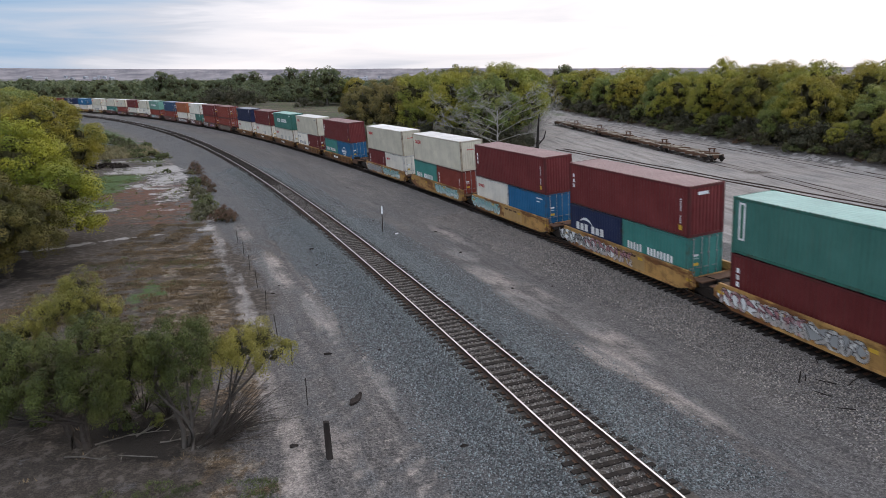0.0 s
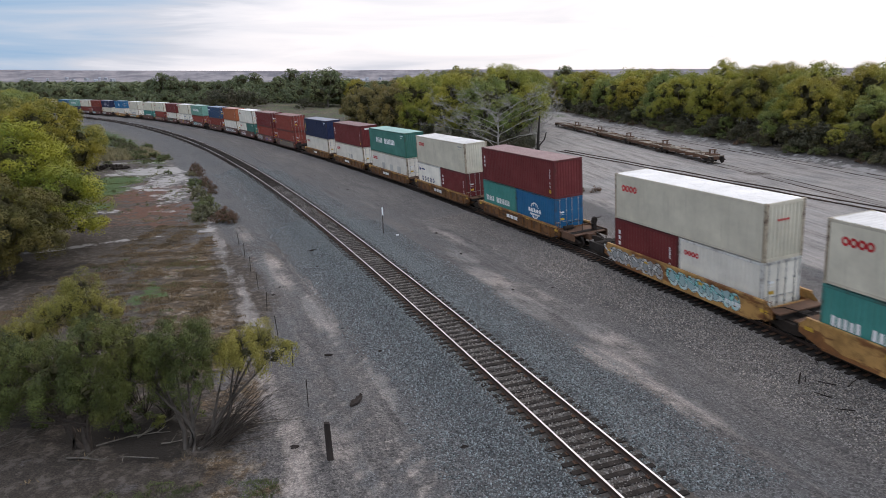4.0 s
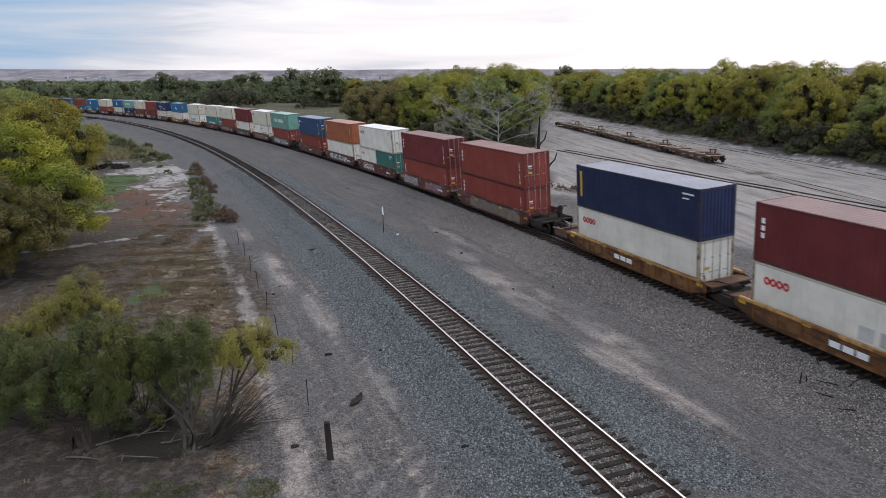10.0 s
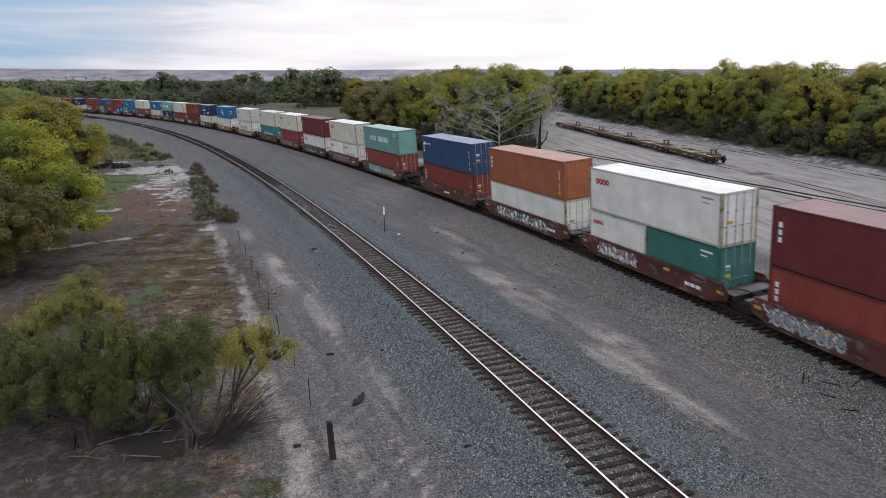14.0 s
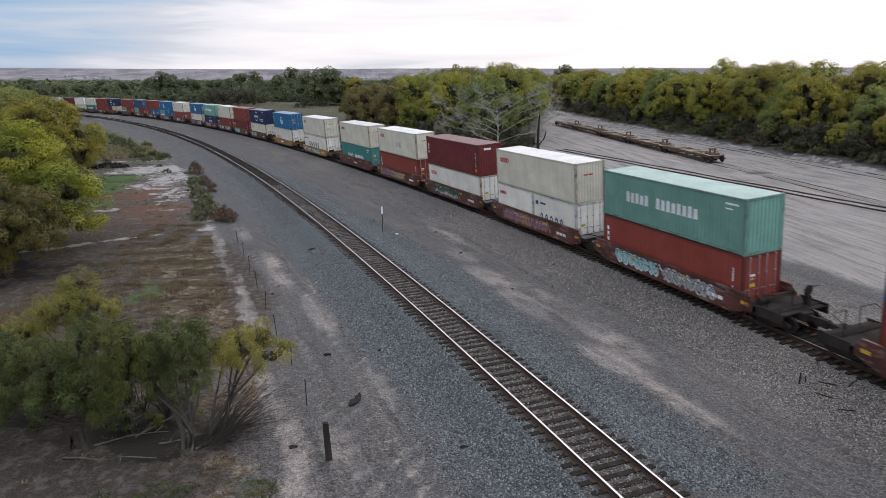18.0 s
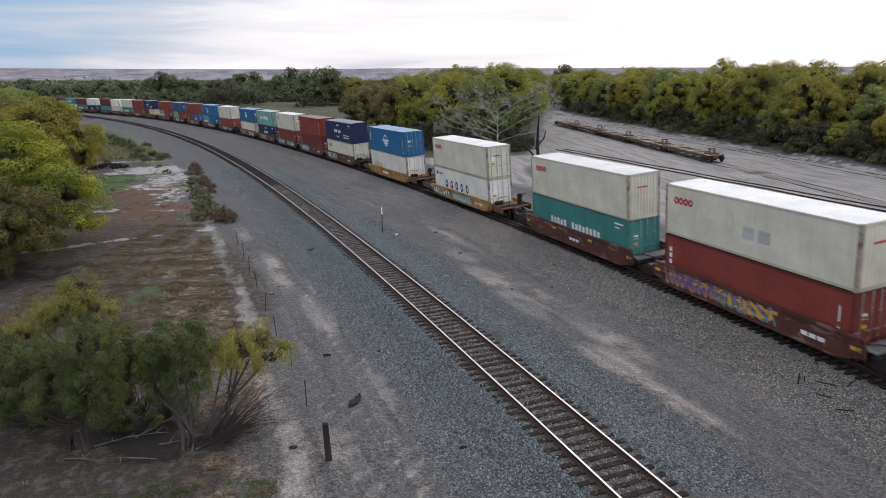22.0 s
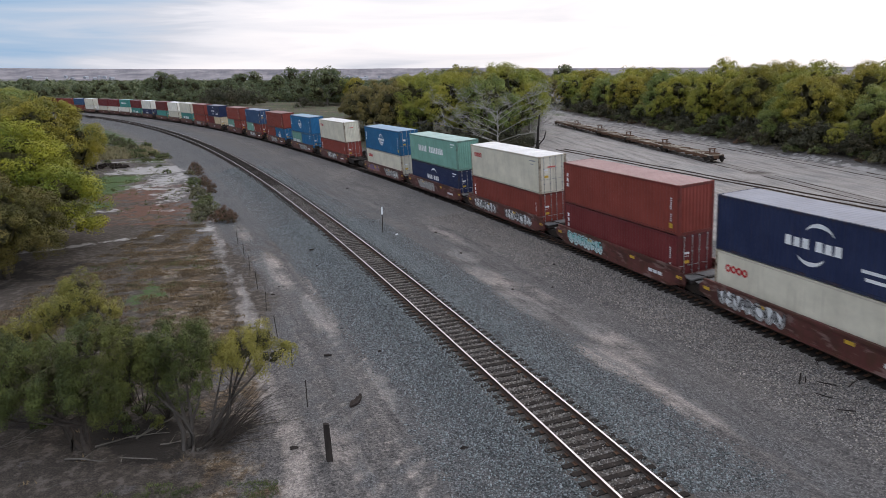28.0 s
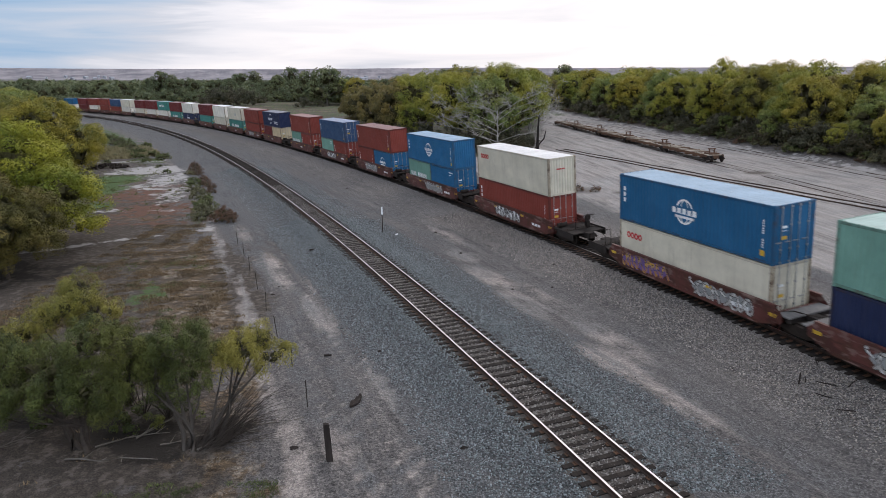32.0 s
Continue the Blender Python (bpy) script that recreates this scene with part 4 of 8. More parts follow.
def corrugated(bm, length, height, depth=0.026, pitch=0.28):
    """A ribbed sheet in the xz plane, ribs upright, its outer face towards +y at y = 0."""
    n = max(2, round(length / pitch))
    p = length / n
    prof = [(0.0, 0.0)]
    for i in range(n):
        x = i * p
        prof += [(x + p * 0.30, 0.0), (x + p * 0.45, -depth), (x + p * 0.75, -depth), (x + p * 0.90, 0.0)]
    prof.append((length, 0.0))
    lo = [bm.verts.new((x, y, 0)) for x, y in prof]
    hi = [bm.verts.new((x, y, height)) for x, y in prof]
    for i in range(len(prof) - 1):
        bm.faces.new((lo[i + 1], lo[i], hi[i], hi[i + 1]))


CONTAINER_MESH = {}


def container_meshes(length):
    if length in CONTAINER_MESH:
        return CONTAINER_MESH[length]
    L, d = length, {}
    base = PAINTS["red"]
    bm = bmesh.new()
    corrugated(bm, L - 0.30, CH - 0.30)
    d["side_wall"] = finish("side_wall", bm, base)
    bm = bmesh.new()
    n = round((L - 0.30) / 1.15)
    prof = [(0.0, 0.0)]
    for i in range(1, n):
        x = (L - 0.30) * i / n
        prof += [(x - 0.012, 0.0), (x - 0.009, -0.004), (x + 0.009, -0.004), (x + 0.012, 0.0)]
    prof.append((L - 0.30, 0.0))
    lo = [bm.verts.new((x, y, 0)) for x, y in prof]
    hi = [bm.verts.new((x, y, CH - 0.30)) for x, y in prof]
    for i in range(len(prof) - 1):
        bm.faces.new((lo[i + 1], lo[i], hi[i], hi[i + 1]))
    d["flush_side"] = finish("side_wall", bm, base)
    bm = bmesh.new()
    corrugated(bm, CW - 0.30, CH - 0.30, 0.045, 0.25)
    d["end_wall"] = finish("end_wall", bm, base)
    bm = bmesh.new()
    n = round((L - 0.2) / 0.30)
    p = (L - 0.2) / n
    xs = []
    for i in range(n):
        xs += [(i * p, 0.0), (i * p + p * 0.36, 0.0), (i * p + p * 0.52, -0.014), (i * p + p * 0.84, -0.014)]
    xs.append((L - 0.2, 0.0))
    a = [bm.verts.new((x, -CW / 2 + 0.06, z)) for x, z in xs]
    c = [bm.verts.new((x, CW / 2 - 0.06, z)) for x, z in xs]
    for i in range(len(xs) - 1):
        bm.faces.new((a[i], a[i + 1], c[i + 1], c[i]))
    d["roof"] = finish("roof", bm, base)
    bm = bmesh.new()
    bm_box(bm, 0.10, L - 0.10, -CW / 2 + 0.06, CW / 2 - 0.06, 0.03, 0.16)
    d["underframe"] = finish("underframe", bm, base)
    for nm, z0, z1 in (("bottom_rail", 0.035, 0.155), ("top_rail", CH - 0.15, CH - 0.030)):
        bm = bmesh.new()
        bm_box(bm, 0.16, L - 0.16, -0.055, 0.0, z0, z1, 0, 0.004)
        d[nm] = finish(nm, bm, base)
    for nm, z0, z1 in (("sill", 0.0, 0.155), ("header", CH - 0.16, CH - 0.012)):
        bm = bmesh.new()
        bm_box(bm, -0.06, 0.0, -CW / 2 + 0.15, CW / 2 - 0.15, z0, z1, 0, 0.004)
        d[nm] = finish(nm, bm, base)
    bm = bmesh.new()
    bm_box(bm, -0.08, 0.08, -0.08, 0.08, 0.11, CH - 0.11, 0, 0.004)
    d["corner_post"] = finish("corner_post", bm, base)
    bm = bmesh.new()
    bm_box(bm, -0.095, 0.095, -0.086, 0.086, -0.059, 0.059, 0, 0.008)
    d["corner_casting"] = finish("corner_casting", bm, base)
    bm = bmesh.new()
    w = (CW - 0.32) / 2
    bm_box(bm, -0.045, 0.0, -w / 2, w / 2, 0.16, CH - 0.17, 0, 0.006)
    for z in (0.55, 1.10, 1.65, 2.2):
        bm_box(bm, -0.062, -0.044, -w / 2 + 0.06, w / 2 - 0.06, z, z + 0.26, 0, 0.012)
    d["door"] = finish("door", bm, base)
    bm = bmesh.new()
    bm_tube(bm, [(-0.085, 0, 0.05), (-0.085, 0, CH - 0.05)], [0.019, 0.019], 5)
    for z in (0.10, 0.75, 1.9, CH - 0.12):
        bm_box(bm, -0.105, -0.045, -0.045, 0.045, z - 0.04, z + 0.04)
    bm_box(bm, -0.115, -0.085, -0.02, 0.34, 1.08, 1.12)
    d["locking_bar"] = finish("locking_bar", bm, M_BARS)
    CONTAINER_MESH[length] = d
    return d


STICKER = {}


def sticker_mesh(key):
    if key not in STICKER:
        bm = bmesh.new()
        bm_box(bm, -0.002, 0.004, -0.17, 0.17, -0.13, 0.13)
        STICKER[key] = finish("door_sticker", bm, M_LOGO[key])
    return STICKER[key]


LOGO_MESH = {}


def logo_meshes(kind):
    """Marks as plain blocks, one for each sign; (name, mesh, material) with x from the far end."""
    if kind in LOGO_MESH:
        return LOGO_MESH[kind]
    out = []

    def blocks(name, material, rows):
        bm = bmesh.new()
        for x0, z0, w, h in rows:
            bm_box(bm, x0, x0 + w, 0.002, 0.009, z0, z0 + h, 0, 0.0)
        out.append((name, finish(name, bm, M_LOGO[material]), material))

    def word(name, material, x0, z0, n, w, h, gap, space=()):
        """A word as plain blocks on one thin base strip, running towards -x (the near end)."""
        bm = bmesh.new()
        x, prev = x0, None
        for i in range(n):
            if i in space:
                x -= w + gap
            top = h * (1.0, 0.94, 1.0, 0.9)[i % 4]
            if material in ("red", "navy"):
                ring = [[bm.verts.new((x - w / 2 + w * k * math.cos(radians(22.5 + 45 * q)) * 0.54, 0.008, z0 + h / 2 + h * k2 * math.sin(radians(22.5 + 45 * q)) * 0.54)) for q in range(8)] for k, k2 in ((1.0, 1.0), (0.40, 0.46))]
                for q in range(8):
                    bm.faces.new((ring[0][q], ring[0][(q + 1) % 8], ring[1][(q + 1) % 8], ring[1][q])[::-1])
                if material == "navy":
                    out.append(("ring_mark", finish("ring_mark", bm, M_LOGO[material]), material))
                    bm = bmesh.new()
                elif prev:
                    bm.faces.new((prev[3], prev[4], ring[0][7], ring[0][0]))
                prev = ring[0]
                x -= w + gap
                continue
            c = [bm.verts.new((px, 0.008, pz)) for px, pz in ((x, z0 - 0.02), (x, z0), (x - w, z0), (x - w, z0 - 0.02), (x - w * 0.06, z0 + top), (x - w * 0.94, z0 + top))]
            bm.faces.new((c[0], c[3], c[2], c[1]))
            bm.faces.new((c[1], c[2], c[5], c[4]))
            if prev:
                bm.faces.new((prev[3], prev[2], c[1], c[0])[::-1])
            prev = c
            x -= w + gap
        if material == "navy":
            bm.free()
        else:
            out.append((name, finish(name, bm, M_LOGO[material]), material))

    def arc(cx, cz, up, R, wide):
        bm, prev = bmesh.new(), None
        for i in range(13):
            a = radians(38 + i * 9)
            pair = [bm.verts.new((cx + r * math.cos(a) * wide, 0.009, cz + up * r * math.sin(a))) for r in (R, R - 0.18 * math.sin(math.pi * i / 12) - 0.02)]
            if prev:
                bm.faces.new((prev[0], pair[0], pair[1], prev[1]))
            prev = pair
        out.append(("swoosh", finish("swoosh", bm, M_LOGO["white"]), "white"))

    if kind == "two_words":
        word("first_word", "white", 9.7, 1.25, 5, 0.33, 0.62, 0.12)
        word("second_word", "white", 6.85, 1.25, 8, 0.33, 0.62, 0.12)
    elif kind == "two_words_low":
        word("first_word", "white", 9.4, 0.95, 5, 0.33, 0.62, 0.12)
        word("second_word", "white", 6.55, 0.95, 8, 0.33, 0.62, 0.12)
    elif kind == "two_words_small":
        word("first_word", "white", 5.5, 1.15, 5, 0.22, 0.46, 0.08)
        word("second_word", "white", 3.55, 1.15, 8, 0.22, 0.46, 0.08)
    elif kind == "red_word":
        word("lettering", "red", 11.45, 1.86, 4, 0.37, 0.40, 0.01)
    elif kind == "red_word_small":
        word("lettering", "red", 5.6, 2.0, 4, 0.25, 0.3, 0.05)
    elif kind == "navy_word":
        word("lettering", "navy", 9.5, 0.92, 5, 0.60, 0.84, 0.58)
        blocks("crest", "navy", [(11.2, 2.05, 0.45, 0.35)])
        blocks("small_line", "navy", [(10.1, 2.15, 0.9, 0.14)])
    elif kind == "navy_word_small":
        word("lettering", "navy", 5.0, 0.95, 5, 0.38, 0.52, 0.34)
        blocks("crest", "navy", [(5.3, 2.05, 0.35, 0.3)])
        blocks("small_line", "navy", [(4.2, 2.15, 0.8, 0.14)])
    elif kind == "arc_word":
        word("first_word", "white", 7.8, 1.30, 3, 0.36, 0.44, 0.11)
        word("second_word", "white", 6.15, 1.30, 3, 0.36, 0.44, 0.11)
        arc(6.0, 1.53, 1, 1.0, 0.9)
        arc(6.4, 1.53, -1, 1.0, 0.9)
        blocks("small_line", "white", [(1.3, 0.95, 2.6, 0.14)])
        blocks("small_line", "white", [(1.3, 0.62, 2.4, 0.14)])
    elif kind == "arc_word_small":
        word("first_word", "white", 5.3, 1.2, 3, 0.40, 0.50, 0.13)
        word("second_word", "white", 3.45, 1.2, 3, 0.40, 0.50, 0.13)
        arc(4.1, 1.2, 1, 0.95, 1.0)
    elif kind in ("globe", "globe_small"):
        cx, R = (6.2, 0.62) if kind == "globe" else (3.1, 0.58)
        for sx, y in ((1.0, 0.006), (0.45, 0.0075)):
            for up in (1, -1):
                bm = bmesh.new()
                prev = None
                for i in range(15):
                    a = radians(25 + 130 * i / 14)
                    pair = [bm.verts.new((cx + r * math.cos(a) * sx * 1.15, y, 1.5 + up * r * math.sin(a) * 1.15)) for r in (R, R * 0.86)]
                    if prev:
                        bm.faces.new((prev[0], pair[0], pair[1], prev[1]))
                    prev = pair
                out.append(("globe_arc", finish("globe_arc", bm, M_LOGO["white"]), "white"))
        word("lettering", "white", cx + 1.0, 1.38, 5, 0.32, 0.30, 0.09)
        blocks("second_line", "white", [(cx - 0.75, 1.12, 1.5, 0.14)])
    elif kind in ("side_marks", "side_marks_small"):
        L = 12.192 if kind == "side_marks" else 6.058
        for i in range(3):
            blocks("owner_mark", "white", [(L - 0.62, 1.2 + 0.36 * i, 0.2, 0.25)])
        for z0, k in ((1.45, 6), (0.75, 4)):
            bm = bmesh.new()
            prev = None
            for q in range(2 * k):
                w = (0.055, 0.014)[q % 2]
                pair = [[bm.verts.new((0.69 + e * w, 0.008, z0 + q * 0.06 + dz)) for e in (-1, 1)] for dz in (0.0, 0.058)]
                bm.faces.new((pair[0][0], pair[0][1], pair[1][1], pair[1][0]))
                if prev:
                    bm.faces.new((prev[0], prev[1], pair[0][1], pair[0][0]))
                prev = pair[1]
            out.append(("number_bar", finish("number_bar", bm, M_LOGO["white"]), "white"))
        blocks("warning_label", "yellow", [(0.55, 0.35, 0.28, 0.28)])
    elif kind in ("number_bars", "number_bars_small"):
        L = 12.192 if kind == "number_bars" else 6.058
        blocks("number_bar", "white", [(0.5, 2.45, 0.9, 0.10)])
        blocks("type_bar", "white", [(0.9, 2.2, 0.5, 0.07)])
    elif kind == "dark_bars":
        blocks("number_bar", "grey", [(0.6, 2.45, 0.9, 0.10)])
        blocks("type_bar", "grey", [(0.9, 2.2, 0.5, 0.07)])
    elif kind == "grey_patches":
        for i in range(2):
            blocks("touch_up_patch", "faded", [(4.6 + 1.0 * i, 0.95, 0.72, 0.62)])
    elif kind == "wide_patches":
        for x, w in ((7.35, 0.95), (4.6, 1.0), (2.1, 1.1)):
            blocks("touch_up_patch", "faded", [(x, 0.85, w, 0.80)])
    elif kind == "faded_word":
        for k in range(4):
            blocks("faded_letter", "faded_orange", [(10.6 - 0.8 * k, 0.80, 0.55, 0.62 + 0.1 * (k % 2)), (10.45 - 0.8 * k, 0.92, 0.15, 0.30)])
    elif kind == "label_panel":
        blocks("label_panel", "white", [(11.35, 0.75, 0.42, 1.9)])
        out[-1][1].materials[0] = M_LOGO["white"]
        bm = bmesh.new()
        bm_box(bm, 11.46, 11.66, 0.009, 0.012, 0.85, 2.55)
        out.append(("panel_bar", finish("panel_bar", bm, M_LOGO["green"]), "green"))
    elif kind == "yellow_panel":
        blocks("label_panel", "yellow", [(11.5, 0.75, 0.24, 1.75)])
    elif kind == "bird_mark":
        blocks("bird_mark", "white", [(11.0, 1.98, 0.5, 0.3)])
        blocks("small_line", "white", [(9.9, 2.05, 0.85, 0.14)])
    LOGO_MESH[kind] = out
    return out


COLOUR_WORDS = {"maroon": "dark maroon", "red": "rust red", "white": "off-white", "beige": "beige grey", "green": "dark green", "teal": "teal green",
                "mint": "faded mint green", "navy": "navy blue", "blue": "bright blue", "midblue": "faded blue", "orange": "orange", "cream": "cream"}


def container(colour, length, marks=(), doors=False, where="in a rail car", end_mark="", castings=True):
    """One steel box, its foot's centre at the origin."""
    L = 12.192 if length == 40 else 6.058
    d = container_meshes(L)
    P, roof = PAINTS[colour], M_ROOF_SHEEN[colour]
    cold = colour in ("beige", "white") and length == 40
    E = M_GRIME if cold else EDGES[colour]
    post_paint = M_RUSTY if cold else EDGES[colour]
    wall = d["flush_side"] if cold else d["side_wall"]
    size = "forty-foot" if length == 40 else "twenty-foot"
    root = thing("shipping_container", label=f"{COLOUR_WORDS[colour]} {size} steel container {where}", category="container", group="containers of the train")
    x0, h = -L / 2, CW / 2
    place("side_wall", wall, root, Matrix.Translation((x0 + 0.15, h - 0.012, 0.15)), "flush insulated side panel" if cold else "", P)
    place("side_wall", wall, root, Matrix.Translation((-x0 - 0.15, -h + 0.012, 0.15)) @ pose(0, 0, 0, 0, 0, 180), "", P)
    place("roof", d["roof"], root, Matrix.Translation((x0 + 0.1, 0, CH - 0.012)), "weathered ribbed roof, sky sheen painted in", roof)
    place("underframe", d["underframe"], root, Matrix.Translation((x0, 0, 0)), "", P)
    for nm in ("bottom_rail", "top_rail"):
        place(nm, d[nm], root, Matrix.Translation((x0, h, 0)), "", E)
        place(nm, d[nm], root, Matrix.Translation((-x0, -h, 0)) @ pose(0, 0, 0, 0, 0, 180), "", E)
    for sx, rz in ((x0, 0), (-x0, 180)):
        for nm in ("sill", "header"):
            place(nm, d[nm], root, Matrix.Translation((sx, 0, 0)) @ pose(0.065, 0, 0, 0, 0, 0) if rz == 0 else Matrix.Translation((sx, 0, 0)) @ pose(-0.065, 0, 0, 0, 0, 180), "", E)
        for sy in (h, -h):
            k = 1 if sy > 0 else -1
            q = 1 if sx < 0 else -1
            place("corner_post", d["corner_post"], root, Matrix.Translation((sx + q * 0.082, sy - k * 0.082, 0)), "", post_paint)
            for z in (0.059, CH - 0.059) if castings else ():
                place("corner_casting", d["corner_casting"], root, Matrix.Translation((sx + q * 0.095, sy - k * 0.086, z)), "", post_paint)
    near_doors = doors
    for near in (True, False):
        m = Matrix.Translation((x0, 0, 0)) if near else Matrix.Translation((-x0, 0, 0)) @ pose(0, 0, 0, 0, 0, 180)
        if near == near_doors:
            w = (CW - 0.32) / 2
            for y in (-w / 2 - 0.004, w / 2 + 0.004):
                leaf = place("door", d["door"], root, m @ Matrix.Translation((0.075, y, 0)), "", P)
                for yy in (-w * 0.27, w * 0.27):
                    place("locking_bar", d["locking_bar"], leaf, Matrix.Translation((0, yy, 0)), "galvanised locking bar")
            if near:
                for y, z, key in ((0.62, 1.75, "white"), (0.60, 1.25, "yellow")):
                    place("door_sticker", sticker_mesh(key), root, m @ Matrix.Translation((0.02, y, z)))
        else:
            place("end_wall", d["end_wall"], root, m @ pose(0.03, -CW / 2 + 0.15, 0.15, 0, 0, 90), "ribbed end wall", P)
    for kind in marks:
        for nm, me, colour_ in logo_meshes(kind):
            place(nm, me, root, Matrix.Translation((x0, h - 0.012, 0)), "")
    if end_mark:
        bm = bmesh.new()
        if end_mark == "white":
            bm_box(bm, 0, 0.012, -0.05, 0.65, 2.36, 2.54)
        else:
            for k in range(5):
                bm_box(bm, 0, 0.012, -0.2 + 0.15 * k, -0.09 + 0.15 * k, 1.98, 2.08)
        me = finish("end_mark", bm, M_LOGO[end_mark])
        place("end_mark", me, root, Matrix.Translation((x0 - 0.03, 0, 0)))
    return root


# ---- well cars ----
CAR_MESH = {}


def car_meshes():
    if CAR_MESH:
        return CAR_MESH
    d = CAR_MESH
    base = CAR_PAINTS["brown"]
    HL = 6.55
    for kind in ("deep", "framed"):
        bm = bmesh.new()
        top = 1.42 if kind == "deep" else 1.18
        z0 = 0.34
        prof = [(-HL - 0.42, 0.70), (-HL - 0.05, 0.60), (-HL + 0.7, z0), (HL - 0.7, z0), (HL + 0.05, 0.60), (HL + 0.42, 0.70)]
        lo = [bm.verts.new((x, 0, z)) for x, z in prof]
        hi = [bm.verts.new((x, 0, top if abs(x) < HL + 0.1 else 1.12)) for x, z in prof]
        lo2 = [bm.verts.new((x, -0.05, z)) for x, z in prof]
        hi2 = [bm.verts.new((x, -0.05, top if abs(x) < HL + 0.1 else 1.12)) for x, z in prof]
        for i in range(5):
            bm.faces.new((lo[i], lo[i + 1], hi[i + 1], hi[i]))
            bm.faces.new((lo2[i + 1], lo2[i], hi2[i], hi2[i + 1]))
            bm.faces.new((lo2[i], lo2[i + 1], lo[i + 1], lo[i]))
        bm.faces.new((lo[0], hi[0], hi2[0], lo2[0]))
        bm.faces.new((lo[5], lo2[5], hi2[5], hi[5]))
        d["side_sheet_" + kind] = finish("side_sheet", bm, base)
        bm = bmesh.new()
        bm_box(bm, -HL - 0.05, HL + 0.05, -0.10, 0.06, top - 0.03, top + 0.10, 0, 0.008)
        d["top_chord_" + kind] = finish("top_chord", bm, base)
        bm = bmesh.new()
        bm_box(bm, -HL + 0.9, HL - 0.9, -0.10, 0.05, z0 - 0.04, z0 + 0.08, 0, 0.008)
        d["bottom_chord_" + kind] = finish("bottom_chord", bm, base)
        bm = bmesh.new()
        bm_box(bm, -0.045, 0.045, 0.0, 0.075, z0 + 0.08, top - 0.03, 0, 0.006)
        d["side_post_" + kind] = finish("side_post", bm, base)
    bm = bmesh.new()
    bm_box(bm, -0.2, 0.2, -1.38, 1.38, 0.30, 0.355)
    d["floor_beam"] = finish("floor_beam", bm, M_STEEL)
    bm = bmesh.new()
    for x in (-0.20, 0.20):
        bm_tube(bm, [(x, 0.10, 0.32), (x, 0.10, 1.70)], [0.022, 0.022], 5)
    for q in range(5):
        bm_tube(bm, [(-0.20, 0.10, 0.42 + q * 0.29), (0.20, 0.10, 0.42 + q * 0.29)], [0.018, 0.018], 5)
    d["ladder"] = finish("ladder", bm, base)
    # end structure from the well's bulkhead to the truck, local x outwards
    bm = bmesh.new()
    bm_box(bm, -0.05, 0.06, -1.38, 1.38, 0.45, 1.10)
    d["bulkhead"] = finish("bulkhead", bm, base)
    bm = bmesh.new()
    bm_box(bm, 0.06, 1.25, -0.32, 0.32, 0.72, 1.02, 0, 0.03)
    bm_box(bm, 0.55, 0.85, -1.30, 1.30, 0.80, 0.98, 0, 0.03)
    d["end_platform"] = finish("end_platform", bm, M_DECK)
    bm = bmesh.new()
    bm_box(bm, 0.06, 0.88, -1.38, 1.38, 1.03, 1.09, 0, 0.012)
    d["end_walkway"] = finish("end_walkway", bm, M_GRATE)
    bm = bmesh.new()
    bm_tube(bm, [(0.1, -1.0, 1.12), (0.5, -0.7, 1.2), (0.95, -0.25, 1.05), (1.2, 0.1, 1.0)], [0.03] * 4, 6)
    d["brake_hose"] = finish("brake_hose", bm, M_STEEL)
    bm = bmesh.new()
    bm_box(bm, 0.06, 2.25, -0.32, 0.32, 0.62, 1.02, 0, 0.03)
    bm_box(bm, 0.06, 1.95, -1.38, 1.38, 0.96, 1.02, 0, 0.01)
    for y in (-1.45, 1.38):
        bm_box(bm, 0.60, 2.05, y, y + 0.07, 0.62, 1.12, 0, 0.01)
    d["coupler_platform"] = finish("coupler_platform", bm, M_DECK)
    bm = bmesh.new()
    for i in range(5):
        bm_box(bm, 1.40 + i * 0.10, 1.46 + i * 0.10, -1.33, 1.33, 1.03, 1.07)
    bm_box(bm, 1.38, 1.92, -1.36, -1.30, 1.02, 1.075)
    bm_box(bm, 1.38, 1.92, 1.30, 1.36, 1.02, 1.075)
    d["walkway"] = finish("walkway_grating", bm, M_STEEL)
    bm = bmesh.new()
    bm_tube(bm, [(0.06, 1.3, 1.0), (0.9, 1.15, 0.9), (1.9, 1.3, 0.95)], [0.05] * 3, 6)
    d["end_strut"] = finish("end_strut", bm, M_DECK)
    bm = bmesh.new()
    bmesh.ops.create_cone(bm, cap_ends=True, segments=12, radius1=0.17, radius2=0.17, depth=0.75, matrix=Matrix.Translation((0.55, -0.75, 1.22)) @ Euler((math.pi / 2, 0, 0)).to_matrix().to_4x4())
    d["air_tank"] = finish("air_tank", bm, M_STEEL)
    bm = bmesh.new()
    bm_box(bm, 2.2, 3.0, -0.10, 0.10, 0.70, 0.92, 0, 0.02)
    bm_box(bm, 2.95, 3.35, -0.17, 0.17, 0.62, 0.98, 0, 0.05)
    d["coupler"] = finish("coupler", bm, M_STEEL)
    for key, y in (("handrail_a", -1.25), ("handrail_b", 1.25)):
        bm = bmesh.new()
        k = 1 if y > 0 else -1
        bm_tube(bm, [(1.2, y, 1.1), (1.2, y, 1.72), (1.85, y, 1.98), (1.85, y - k * 0.85, 1.98), (1.85, y - k * 0.85, 1.1)], [0.022] * 5, 5)
        d[key] = finish("handrail", bm, M_STEEL)
    bm = bmesh.new()
    bmesh.ops.create_circle(bm, cap_ends=True, radius=0.28, segments=14, matrix=Matrix.Translation((1.7, 0.75, 1.75)) @ Euler((0, math.pi / 2, 0)).to_matrix().to_4x4())
